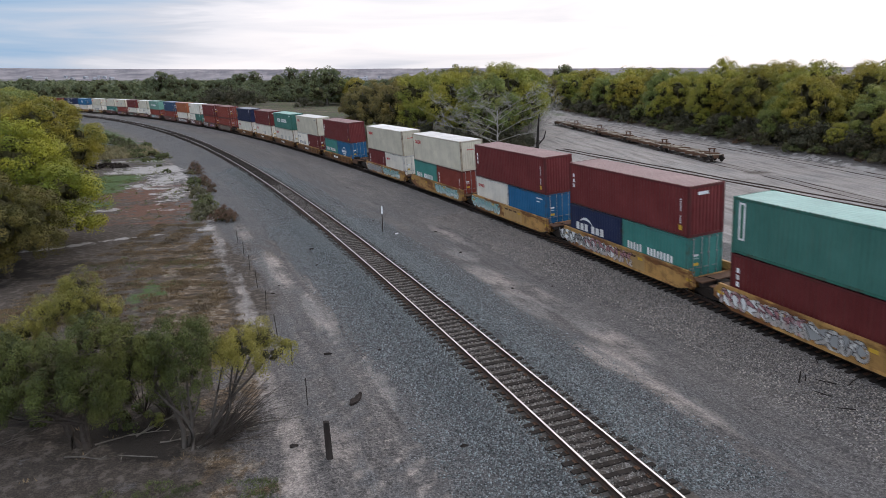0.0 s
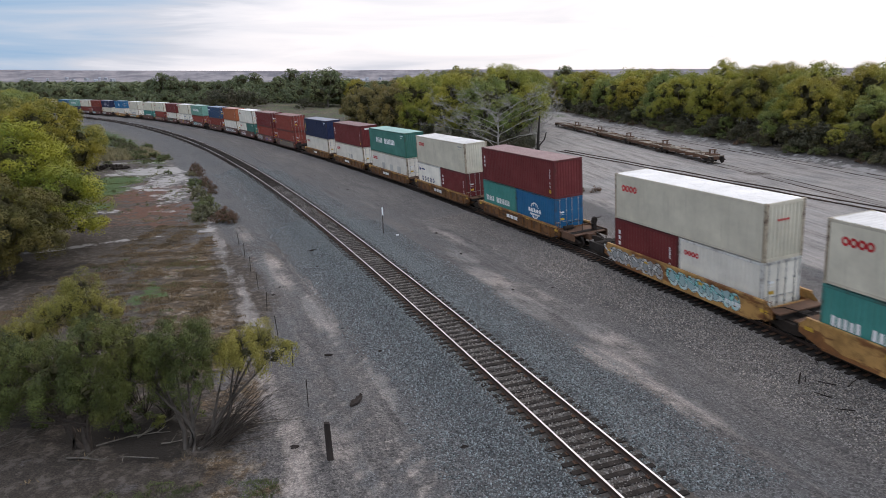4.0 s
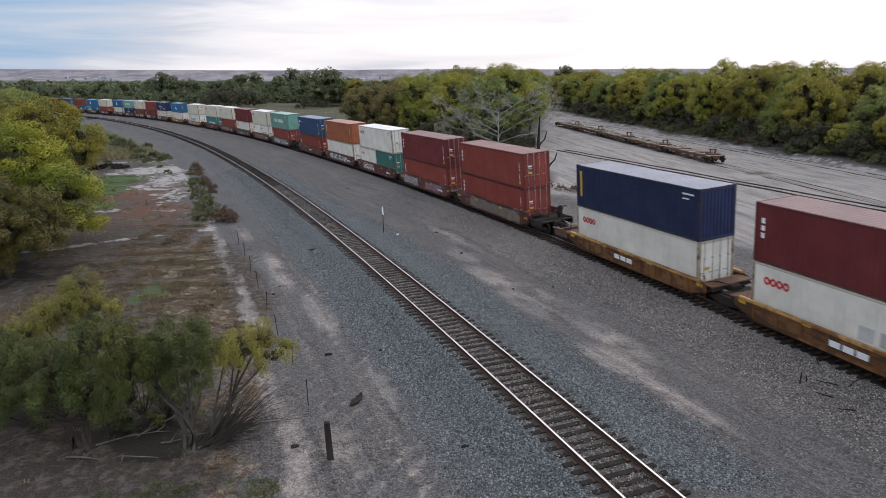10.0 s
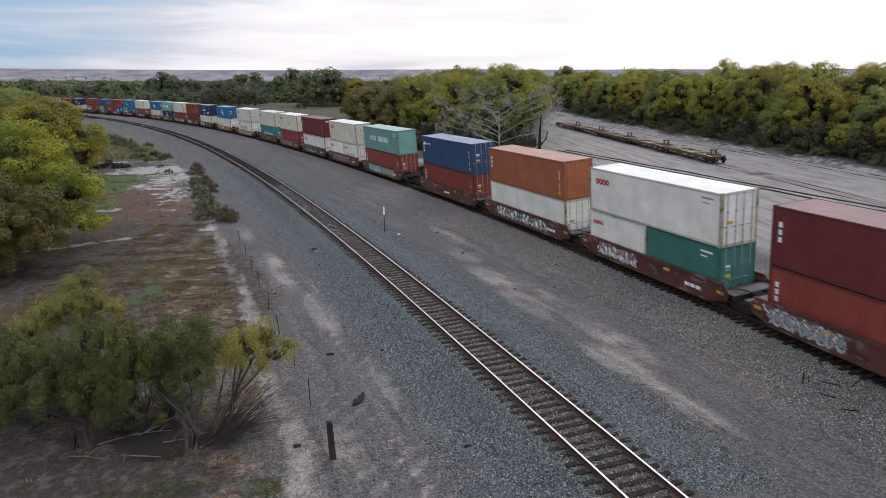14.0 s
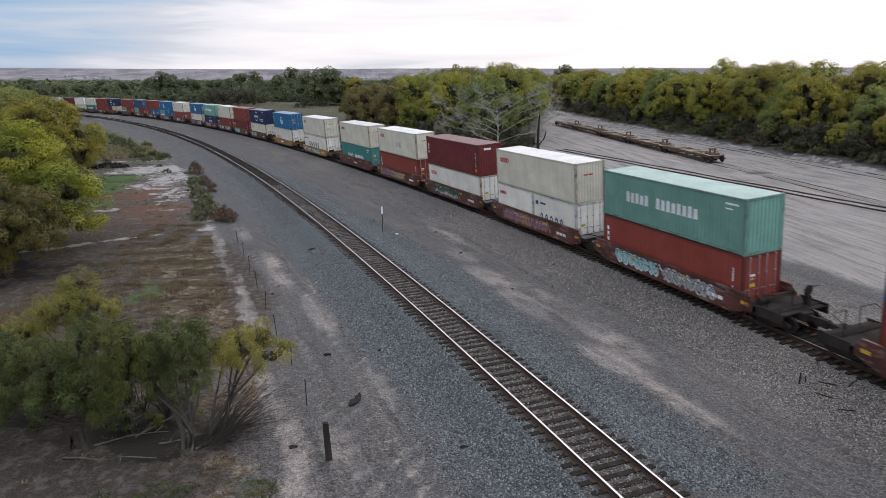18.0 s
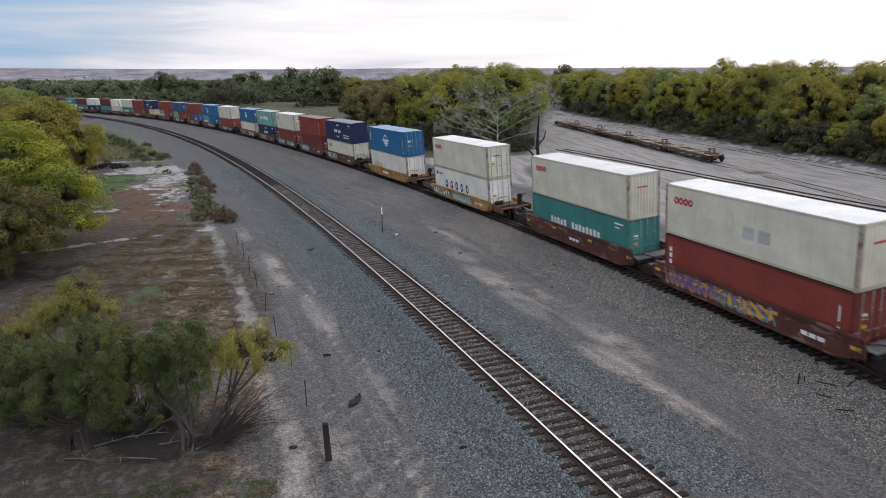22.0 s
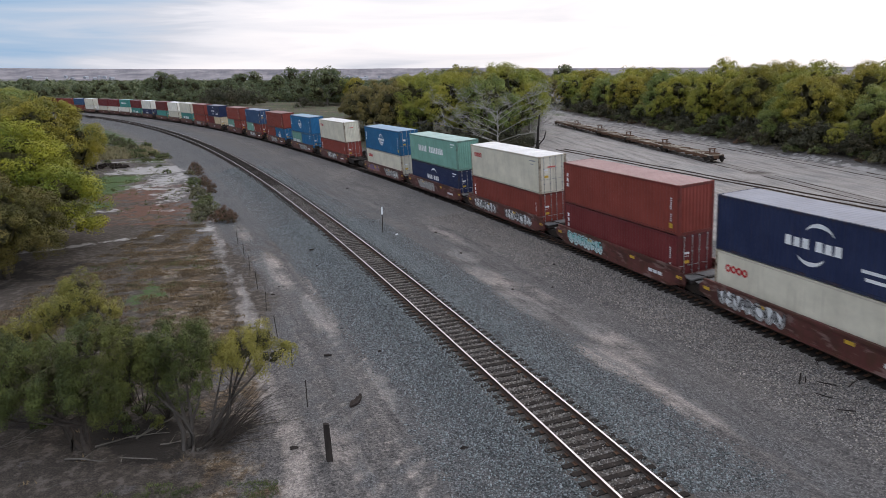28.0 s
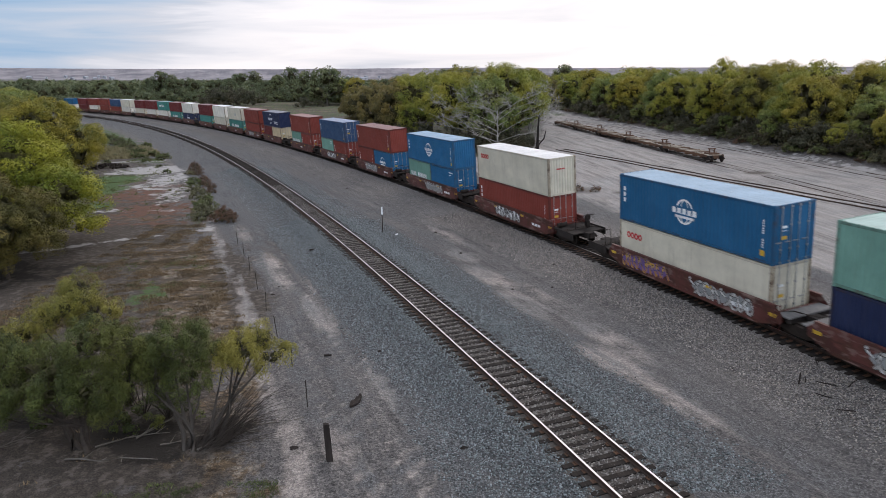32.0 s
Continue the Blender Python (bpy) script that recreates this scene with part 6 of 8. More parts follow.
def puff_mesh(name, centres, radii, per, size, material, seed, ratio=0.7, cores=(), flat=0.85, hang=0.0, jitter=0.30):
    """A crown of rounded puffs: leaves lie on each puff's outer skin, round dark twig-coloured core quads that paint in
    the inner shade.
    """
    rng = np.random.RandomState(seed)
    C, R = np.asarray(centres, float), np.asarray(radii, float)
    n = len(C) * per
    c, r = np.repeat(C, per, 0), np.repeat(R, per)
    d = rng.normal(size=(n, 3)) + np.array([0, 0, 0.45])
    d /= np.linalg.norm(d, axis=1)[:, None] + 1e-9
    p = c + d * (r * rng.uniform(0.72, 1.08, n))[:, None] * np.array([1, 1, flat])
    nrm = d + rng.normal(size=(n, 3)) * jitter + np.array([0, 0, 0.25])
    nrm /= np.linalg.norm(nrm, axis=1)[:, None]
    a = rng.normal(size=(n, 3)) + np.array([0, 0, -hang])
    a -= nrm * np.sum(a * nrm, 1)[:, None]
    a /= np.linalg.norm(a, axis=1)[:, None] + 1e-9
    sz = size * rng.uniform(0.6, 1.35, n)
    # core quads get the second, dark material as painted inner shade
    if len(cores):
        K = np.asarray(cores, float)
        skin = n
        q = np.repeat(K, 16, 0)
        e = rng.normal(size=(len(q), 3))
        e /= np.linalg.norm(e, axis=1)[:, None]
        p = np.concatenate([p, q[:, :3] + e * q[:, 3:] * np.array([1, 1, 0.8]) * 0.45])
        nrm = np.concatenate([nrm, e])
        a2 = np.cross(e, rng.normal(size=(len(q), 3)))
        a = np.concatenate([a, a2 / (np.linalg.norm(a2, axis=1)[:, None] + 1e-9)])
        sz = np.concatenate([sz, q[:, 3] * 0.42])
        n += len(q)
    b = np.cross(nrm, a)
    a, b = a * sz[:, None], b * (sz * ratio)[:, None]
    V = np.stack([p - a, p + b, p + a, p - b], 1).reshape(-1, 3)
    me = bpy.data.meshes.new(name)
    me.vertices.add(4 * n)
    me.vertices.foreach_set("co", V.astype(np.float32).ravel())
    me.loops.add(4 * n)
    me.loops.foreach_set("vertex_index", np.arange(4 * n, dtype=np.int32))
    me.polygons.add(n)
    me.polygons.foreach_set("loop_start", np.arange(0, 4 * n, 4, dtype=np.int32))
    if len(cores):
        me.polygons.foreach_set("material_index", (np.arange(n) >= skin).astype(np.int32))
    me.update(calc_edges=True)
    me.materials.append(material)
    me.materials.append(M_CORE_SHADE)
    return me


def dome_tree(seed, h, spread, leaf, clumps, per, size, clump, bark, low=0.10, lobes=7, jitter=0.28, lift=0.0):
    """A full broadleaf crown: overlapping lobes covered with leafy puffs, on limbs that rise from one trunk."""
    rng = random.Random(seed)
    L = [(Vector((0, 0, h * 0.64)), spread * 0.60, h * 0.28)]
    for i in range(lobes):
        a = i * 2 * math.pi / lobes + rng.uniform(-0.35, 0.35)
        z = h * ((0.26, 0.46, 0.34, 0.60, 0.40, 0.68, 0.30)[i % 7] + lift * (0.14, 0.06, 0.12, 0.0, 0.08, 0.0, 0.13)[i % 7]) * rng.uniform(0.92, 1.08)
        rr = spread * rng.uniform(0.42, 0.66) * (0.8 if z > h * 0.55 else 1.0 - 0.30 * lift * (z < h * 0.48))
        L.append((Vector((math.cos(a) * rr, math.sin(a) * rr, z)), spread * rng.uniform(0.36, 0.52), h * rng.uniform(0.16, 0.23)))
    cs, rs = [], []
    tries = 0
    weights = [q[1] * q[2] for q in L]
    while len(cs) < clumps and tries < clumps * 20:
        tries += 1
        c, rx, rz = rng.choices(L, weights)[0]
        d = Vector((rng.gauss(0, 1), rng.gauss(0, 1), rng.gauss(0.3, 1))).normalized()
        f = rng.uniform(0.80, 1.0)
        p = c + Vector((d.x * rx, d.y * rx, d.z * rz)) * f
        if p.z < h * low:
            continue
        if any(((p.x - q.x) / sx) ** 2 + ((p.y - q.y) / sx) ** 2 + ((p.z - q.z) / sz) ** 2 < 0.55 for q, sx, sz in L if q is not c):
            continue
        if tries < clumps * 12 and any((p.x - q[0]) ** 2 + (p.y - q[1]) ** 2 + (p.z - q[2]) ** 2 < (clump * 0.62) ** 2 for q in cs):
            continue
        cs.append(tuple(p))
        rs.append(clump * rng.uniform(0.7, 1.3))
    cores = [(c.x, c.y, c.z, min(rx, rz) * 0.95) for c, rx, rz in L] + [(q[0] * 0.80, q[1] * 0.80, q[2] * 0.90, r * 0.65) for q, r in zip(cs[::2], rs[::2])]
    r = h * 0.028
    fork = Vector((rng.uniform(-0.2, 0.2), rng.uniform(-0.2, 0.2), h * 0.2))
    br = [([Vector((0, 0, -0.3)), Vector((0.05, 0, h * 0.1)), fork], [r * 1.3, r, r * 0.85])]
    for c, rx, rz in L:
        m = fork.lerp(c, 0.55) + Vector((rng.uniform(-0.3, 0.3), rng.uniform(-0.3, 0.3), -0.1))
        br.append(([fork, m, c, c + Vector((rng.uniform(-0.3, 0.3) * rx, rng.uniform(-0.3, 0.3) * rx, rz * 0.6))], [r * 0.6, r * 0.4, r * 0.25, r * 0.08]))
        for _ in range(2):
            d = Vector((rng.uniform(-1, 1), rng.uniform(-1, 1), rng.uniform(-0.2, 0.8))).normalized()
            br.append(([m.lerp(c, 0.6), c + Vector((d.x * rx, d.y * rx, d.z * rz)) * 0.5, c + Vector((d.x * rx, d.y * rx, d.z * rz)) * 0.9], [r * 0.2, r * 0.12, r * 0.04]))
    return wood_mesh("trunk", br, bark, 4), puff_mesh("crown", cs, rs, per, size, leaf, seed, 0.7, cores, jitter=jitter)


def mound(seed, h, spread, leaf, clumps, per, size, clump):
    """Brush that stands on the ground: leafy puffs heaped on a fan of thin stems."""
    rng = random.Random(seed)
    br, cs, rs = [], [], []
    for i in range(9):
        a, r = rng.uniform(0, 6.28), spread * rng.uniform(0.3, 0.8)
        e = Vector((math.cos(a) * r, math.sin(a) * r, h * rng.uniform(0.6, 1.1)))
        br.append(([Vector((0, 0, -0.1)), e * 0.5 + Vector((0, 0, 0.1)), e], [0.03, 0.02, 0.006]))
    for i in range(clumps):
        a, r = rng.uniform(0, 6.28), spread * rng.random() ** 0.55
        z = h * math.sqrt(max(0.02, 1 - (r / spread) ** 2)) * rng.uniform(0.25, 1.0) ** 0.7 * rng.uniform(0.8, 1.15)
        cs.append((math.cos(a) * r * 1.15, math.sin(a) * r * 0.9, z))
        rs.append(clump * rng.uniform(0.6, 1.25))
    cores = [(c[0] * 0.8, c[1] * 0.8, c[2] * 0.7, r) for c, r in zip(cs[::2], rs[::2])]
    return wood_mesh("trunk", br, M_BARKD, 4), puff_mesh("crown", cs, rs, per, size, leaf, seed, 0.6, cores, 0.85, 0.5)


def willow(seed, lobes, leaf, size, stems, bark, dense=1.0):
    """Bent stems from one stool that carry separate leafy lobes, each heaped with hanging tufts."""
    rng = random.Random(seed)
    br, cs, rs, cores = [], [], [], []
    order = sorted(range(len(lobes)), key=lambda q: lobes[q][0])
    for s in range(stems):
        mine = [Vector(lobes[q][:3]) for q in order[s::stems]] if stems > 3 else [Vector(lobes[q][:3]) for q in order[s * len(order) // stems:(s + 1) * len(order) // stems]]
        if not mine:
            continue
        goal = sum(mine, Vector()) / len(mine)
        p0 = Vector((rng.uniform(-0.3, 0.3), rng.uniform(-0.25, 0.25), -0.15))
        fork = p0.lerp(goal, rng.uniform(0.38, 0.52)) + Vector((rng.uniform(-0.2, 0.2), rng.uniform(-0.2, 0.2), -0.1))
        mid = p0.lerp(fork, 0.5) + Vector((rng.uniform(-0.18, 0.18), rng.uniform(-0.15, 0.15), 0.05))
        br.append(([p0, mid, fork], [0.115, 0.085, 0.062]))
        for e in mine:
            side = Vector((rng.uniform(-0.3, 0.3), rng.uniform(-0.3, 0.3), rng.uniform(-0.1, 0.25)))
            pts = [fork, fork.lerp(e, 0.35) + side * 0.6, fork.lerp(e, 0.7) + side, e + Vector((0, 0, 0.2))]
            br.append((pts, [0.058, 0.042, 0.027, 0.010]))
            for _ in range(18):
                f = rng.uniform(0.0, 0.999) * 3
                a = pts[int(f)].lerp(pts[int(f) + 1], f % 1)
                d = Vector((rng.uniform(-1, 1), rng.uniform(-1, 1), rng.uniform(-0.3, 0.8))).normalized() * rng.uniform(0.4, 1.1)
                br.append(([a, a + d * 0.5 + Vector((0, 0, 0.06)), a + d + Vector((0, 0, -0.08))], [0.015, 0.010, 0.004]))
    for k, (x, y, z, rx, rz) in enumerate(lobes):
        c = Vector((x, y, z))
        for _ in range(round(9 * dense)):
            d = Vector((rng.gauss(0, 1), rng.gauss(0, 1), rng.gauss(0, 0.8))).normalized()
            br.append(([c - Vector((0, 0, rz * 0.5)), c + Vector((d.x * rx, d.y * rx, d.z * rz)) * 0.5, c + Vector((d.x * rx, d.y * rx, d.z * rz)) * 1.05], [0.018, 0.012, 0.004]))
        n = round(19 * (rx * rx + rx * rz) * (0.6 + 0.4 * dense))
        for _ in range(n):
            d = Vector((rng.gauss(0, 1), rng.gauss(0, 1), rng.gauss(0.25, 0.8))).normalized()
            f = rng.uniform(0.72, 1.08)
            cs.append((x + d.x * rx * f, y + d.y * rx * f, z + d.z * rz * f))
            rs.append(rng.uniform(0.13, 0.31) * (0.80 if dense < 0.8 else 1.0))
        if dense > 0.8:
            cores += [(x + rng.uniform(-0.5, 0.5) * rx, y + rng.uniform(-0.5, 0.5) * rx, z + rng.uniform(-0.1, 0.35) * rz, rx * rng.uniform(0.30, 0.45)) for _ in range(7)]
    return wood_mesh("trunk", br, bark, 6), puff_mesh("crown", cs, rs, round(300 * dense), size * 0.62, leaf, seed, 0.40, cores, 1.45, 1.6, 0.40)


def tree(name, meshes, x, y, rz=0.0, scale=1.0, label="", group="", z=None, category="tree"):
    root = thing(name, pose(x, y, ground_z(x, y) if z is None else z, 0, 0, rz), label=label, category=category, group=group)
    root.scale = (scale, scale, scale)
    place("trunk", meshes[0], root, None, "")
    place("crown", meshes[1], root, None, "")
    return root


def build_trees():
    rng = random.Random(8)
    # the belt of cottonwoods behind the yard
    kinds = {
        "yellowing": [dome_tree(20 + i, 13.5, 5.8, M_LEAF["yellowing"], 110, 230, 0.098, 0.98, M_BARK, 0.20, 8, 0.24, 1.0) for i in range(4)],
        "cottonwood": [dome_tree(30 + i, 13.5, 5.6, M_LEAF["cottonwood"], 110, 230, 0.098, 0.98, M_BARK, 0.20, 8, 0.24, 1.0) for i in range(4)],
        "brownish": [dome_tree(36 + i, 12.5, 5.4, M_LEAF["brownish"], 104, 220, 0.098, 0.95, M_BARK, 0.14, 8, 0.24, 0.8) for i in range(2)],
        "green": [dome_tree(40 + i, 12.5, 5.4, M_LEAF["green"], 104, 210, 0.102, 0.98, M_BARK, 0.12, 8, 0.24, 0.6) for i in range(3)],
        "back": [dome_tree(24 + i, 13.5, 5.8, M_LEAF["yellowing" if i % 2 else "cottonwood"], 60, 60, 0.20, 1.4, M_BARK, 0.4, 7, 0.2, 1.0) for i in range(3)],
        "far": [dome_tree(45 + i, 11.8, (5.4, 6.6, 4.6, 5.8)[i], M_LEAF["distant"], 100, 34, 0.25, 1.0, M_BARK, 0.0, 8, 0.08) for i in range(4)],
        "olive": [mound(50 + i, 3.6, 2.9, M_LEAF["olive"], 44, 60, 0.115, 0.62) for i in range(3)],
        "far_brush": [mound(55 + i, 3.8, 3.4, M_LEAF["distant"], 54, 24, 0.18, 0.62) for i in range(3)],
        "russet": [mound(60 + i, 2.0, 1.8, M_LEAF["russet"], 40, 44, 0.085, 0.40) for i in range(3)],
        "brush": [mound(65 + i, 2.0, 2.2, M_LEAF[("weeds", "sage", "weeds")[i]], 40, 44, 0.105, 0.44) for i in range(3)],
    }
    words = {"yellowing": "tall cottonwood tree with yellowing autumn leaves", "cottonwood": "tall green and yellow cottonwood tree",
             "green": "dense green broadleaf tree", "brownish": "broadleaf tree with browning olive leaves", "far": "dark green broadleaf tree in the far woods", "back": "tall cottonwood tree deep in the belt", "olive": "dusty olive-green shrub at the wood's edge", "russet": "low russet-brown scrub bush", "far_brush": "green brush at the foot of the far woods", "brush": "low dusty green brush on the ditch bank"}

    def put(kind, x, y, scale, group):
        tree("cottonwood_tree" if kind in ("yellowing", "cottonwood", "back") else "broadleaf_tree" if kind in ("green", "far", "brownish") else "shrub", rng.choice(kinds[kind]), x, y, rng.uniform(0, 360), scale, words[kind], group,
             None, "tree" if kind in ("yellowing", "cottonwood", "green", "far", "back", "brownish") else "shrub")

    # edge of the yard: from beside the camera's right to the far bend
    edge = [(x, y) for x, y in zip(BANK_X[2:-1], BANK_Y[2:-1])]

    def along(f):
        q = f * (len(edge) - 1)
        i = min(len(edge) - 2, int(q))
        (x0, y0), (x1, y1) = edge[i], edge[i + 1]
        return x0 + (x1 - x0) * (q - i), y0 + (y1 - y0) * (q - i)
    for row, (dx, n, sc) in enumerate(((6.6, 26, 0.90), (14, 24, 1.0), (23, 20, 0.98), (36, 10, 0.96))):
        for i in range(n):
            x, y = along((i + rng.uniform(0.1, 0.9)) / n)
            put("back" if row > 1 else rng.choice(("yellowing", "yellowing", "cottonwood", "cottonwood", "green", "brownish")), x + dx + rng.uniform(-2, 2), y + rng.uniform(-2, 2), sc * rng.uniform(0.84, 1.08) * (0.70 + 0.30 * min(1, i / n / 0.36)), "belt of trees behind the yard")
    for i in range(88):
        x, y = along((i + rng.random()) / 88)
        put("olive", x + rng.uniform(1.8, 7.5), y, rng.uniform(0.45, 1.2), "scrub along the bank")
    for i in range(16):
        x, y = along((i + rng.random()) / 16)
        put(rng.choice(("green", "green", "brownish", "cottonwood", "yellowing")), x + rng.uniform(2.4, 4.6), y, rng.uniform(0.30, 0.52), "young trees along the bank")
    for i in range(54):
        x, y = along((i + rng.random()) / 54)
        put("brush", x + rng.uniform(0.6, 2.6), y, rng.uniform(0.4, 0.8), "scrub along the bank")
    for i in range(20):
        x, y = along((i + rng.random()) / 20)
        put("russet", x + rng.uniform(0.3, 2.0), y, rng.uniform(0.35, 0.6), "scrub along the bank")
    # the clump between the train and the yard
    for x, y, k, sc in ((8.5, 122, "green", 0.95), (2.5, 128, "cottonwood", 0.92), (13, 128, "cottonwood", 1.02), (-3.5, 133, "cottonwood", 0.9), (-9, 141, "brownish", 0.9),
                        (6, 140, "yellowing", 1.0), (-14, 150, "brownish", 0.88), (16, 140, "green", 0.95), (-2, 150, "cottonwood", 0.95), (12, 155, "yellowing", 0.95), (20, 150, "cottonwood", 0.9),
                        (-20, 165, "brownish", 0.8), (-8, 168, "cottonwood", 0.9), (22, 170, "yellowing", 0.92), (5, 175, "yellowing", 0.9), (26, 195, "cottonwood", 0.9), (14, 200, "yellowing", 0.92)):
        put(k, x, y, sc * 1.16, "clump of trees beside the train")
    for x, y, sc in ((-16, 140, 0.9), (-19, 147, 0.95), (-12, 133, 0.8), (-24, 158, 0.9), (-8, 126, 0.75), (-5, 121, 0.7), (0, 118, 0.7), (4, 115, 0.6), (16, 117, 0.6), (-28, 170, 0.9), (5.5, 117.5, 1.1), (8.5, 117, 1.0), (12, 118.5, 1.15), (15, 121, 0.7), (1.5, 121, 1.2), (-2.5, 125, 1.2), (-6.5, 130, 1.2),
                     (13.5, 115.5, 0.7), (6.5, 113.8, 0.6), (10.8, 114.8, 0.7)):
        put("olive", x, y, sc, "scrub beside the train")
    # fields and woods past the bend
    for x, y, k, sc in ((-104, 330, "olive", 2.6), (-97, 326, "olive", 2.4), (-112, 336, "olive", 2.2), (-90, 328, "olive", 2.0), (-60, 300, "olive", 1.3), (-47, 330, "green", 1.1), (-55, 310, "olive", 0.9), (-40, 322, "yellowing", 1.0)):
        put(k, x, y, sc, "trees in the far field")
    for i in range(170):
        f = (i + rng.random()) / 170
        put("far", -420 + 540 * f, 405 + rng.uniform(-25, 60) - 90 * max(0, 0.5 - f), (0.98 + 0.30 * math.sin(f * 41) * math.sin(f * 17 + 1) + 0.12 * math.sin(f * 97)) * rng.choice((0.55, 0.8, 1.0, 1.2, 1.35)), "woods past the bend")
    for i in range(90):
        f = (i + rng.random()) / 90
        put("far_brush", -330 + 330 * f, 362 + rng.uniform(-14, 14) - 70 * max(0, 0.5 - f), rng.uniform(1.3, 2.3), "brush before the far woods")
    for i in range(50):
        f = (i + rng.random()) / 50
        put("far", -40 + 390 * f, 330 + rng.uniform(0, 120) + 40 * f, rng.uniform(0.8, 1.1), "woods past the bend")
    for x, y, sc in ((-62, 330, 1.5), (-53, 322, 1.62), (-57, 340, 1.5), (-46, 335, 1.25)):
        put("far", x, y, sc, "trees in the far field")
    # left of the tracks
    big = dome_tree(71, 10.2, 6.2, M_LEAF["leafy"], 270, 380, 0.062, 0.80, M_BARK, 0.14, 9, 0.22)
    big2 = dome_tree(72, 10.0, 5.6, M_LEAF["leafy"], 190, 230, 0.066, 0.80, M_BARK, 0.0, 9)
    tree("cottonwood_tree", big, -31.8, 49.4, 20, 1.0, "large leafy cottonwood tree, bright green turning yellow", "trees left of the tracks")
    tree("cottonwood_tree", big2, -40.5, 58, 140, 0.80, "large leafy cottonwood tree, bright green turning yellow", "trees left of the tracks")
    low_tree = dome_tree(74, 8.0, 4.6, M_LEAF["dull_olive"], 210, 320, 0.056, 0.62, M_BARKD, 0.06, 8, 0.22)
    tree("cottonwood_tree", low_tree, -28.4, 41.6, 250, 0.88, "smaller cottonwood tree with dull browning olive leaves", "trees left of the tracks")
    old = dome_tree(73, 10.5, 7.4, M_LEAF["old"], 230, 280, 0.085, 0.98, M_BARKD, 0.0, 9, 0.22)
    tree("cottonwood_tree", old, -57.0, 97.5, 60, 1.06, "broad olive cottonwood tree with yellow top leaves", "trees left of the tracks")
    tree("cottonwood_tree", old, -68, 102, 200, 1.14, "broad olive cottonwood tree with yellow top leaves", "trees left of the tracks")
    for x, y, k, sc in ((-77, 122, "green", 0.92), (-88, 132, "green", 0.9), (-74, 118, "green", 0.78), (-104, 160, "green", 0.85), (-96, 145, "cottonwood", 0.85), (-120, 190, "green", 0.9), (-66, 78, "green", 0.7), (-58, 72, "cottonwood", 0.7),
                        (-135, 215, "green", 0.95), (-150, 245, "green", 0.95), (-112, 175, "green", 0.9), (-170, 270, "green", 1.0), (-90, 118, "green", 0.9), (-104, 138, "green", 0.9), (-122, 160, "green", 1.0), (-140, 185, "green", 1.0),
                        (-160, 225, "green", 1.0), (-185, 260, "green", 1.05), (-188, 300, "green", 1.0), (-205, 330, "green", 1.0), (-176, 295, "green", 0.9), (-142, 226, "cottonwood", 0.9), (-210, 290, "green", 1.05), (-98, 158, "green", 0.8), (-92, 150, "green", 0.75), (-86, 140, "green", 0.7)):
        put(k, x, y, sc, "trees left of the tracks")
    # scrub along the left ditch
    for x, y, sc in ((-19.6, 58.6, 0.62), (-20.1, 60.2, 0.5), (-19.0, 58.0, 0.45), (-27.0, 77, 0.42), (-28.5, 80, 0.46), (-30, 83.5, 0.42), (-26.0, 74.5, 0.34), (-33.5, 91, 0.45), (-35, 95, 0.5), (-36.5, 98.5, 0.42), (-32.5, 89, 0.3)):
        put("russet", x, y, sc, "scrub along the ditch")
    for x, y, sc in ((-22.3, 62, 0.55), (-23.2, 64.5, 0.55), (-21.6, 59.6, 0.55), (-24.6, 68, 0.45), (-26.2, 71.5, 0.5), (-28, 75, 0.45), (-29.3, 79, 0.5), (-46, 111, 0.7), (-49, 114, 0.8), (-53, 118, 0.8), (-45.4, 109.5, 0.7), (-57, 124, 0.9), (-60, 129, 1.0),
                     (-64, 136, 1.1), (-69, 143, 1.2), (-50.5, 112, 0.6), (-56, 115, 0.4), (-60, 119, 0.5), (-74, 150, 1.2), (-66, 126, 0.5), (-48, 109, 0.5), (-52, 114, 0.6), (-55, 120, 0.7), (-62, 132, 0.9), (-58, 132, 0.8), (-67, 139, 1.0), (-47, 106.5, 0.4),
                     (-53, 106, 0.4), (-38, 92, 0.3), (-42, 99, 0.25), (-20.6, 61, 0.4), (-31, 83, 0.35), (-34, 90, 0.35)):
        put("brush", x, y, sc * (0.72 if y > 103 else 1.0), "scrub along the ditch")
    # big pale dead tree in front of the clump
    dr = random.Random(17)
    br, tips = limbs(dr, 10.8, 12.5, 0.175, 16, 0.10, 7)
    extra = []
    for t in tips:
        for _ in range(13):
            e = t + Vector((dr.uniform(-1, 1), dr.uniform(-1, 1), dr.uniform(-0.3, 0.9))) * 1.3
            extra.append(([t, t.lerp(e, 0.5) + Vector((0, 0, 0.1)), e], [0.018, 0.012, 0.006]))
    dead = thing("dead_tree", pose(9.6, 113, ground_z(9.6, 113), 0, 0, 70), label="bare bleached dead tree with spreading branches", category="tree")
    place("trunk", wood_mesh("trunk", br[:1], M_DEAD), dead)
    main = [q for q in br[1:] if q[1][0] > 0.05]
    for q in main:
        place("limb", wood_mesh("limb", [q], M_DEAD, 5), dead)
    place("twig_mass", wood_mesh("twig_mass", [q for q in br[1:] if q[1][0] <= 0.05] + extra, M_DEAD, 4), dead)["kind"] = "stuff"
    # black burnt snag at the yard's corner
    snag = thing("snag", pose(10.9, 74.0, ground_z(10.9, 74.0)), label="black burnt forked tree snag", category="dead tree")
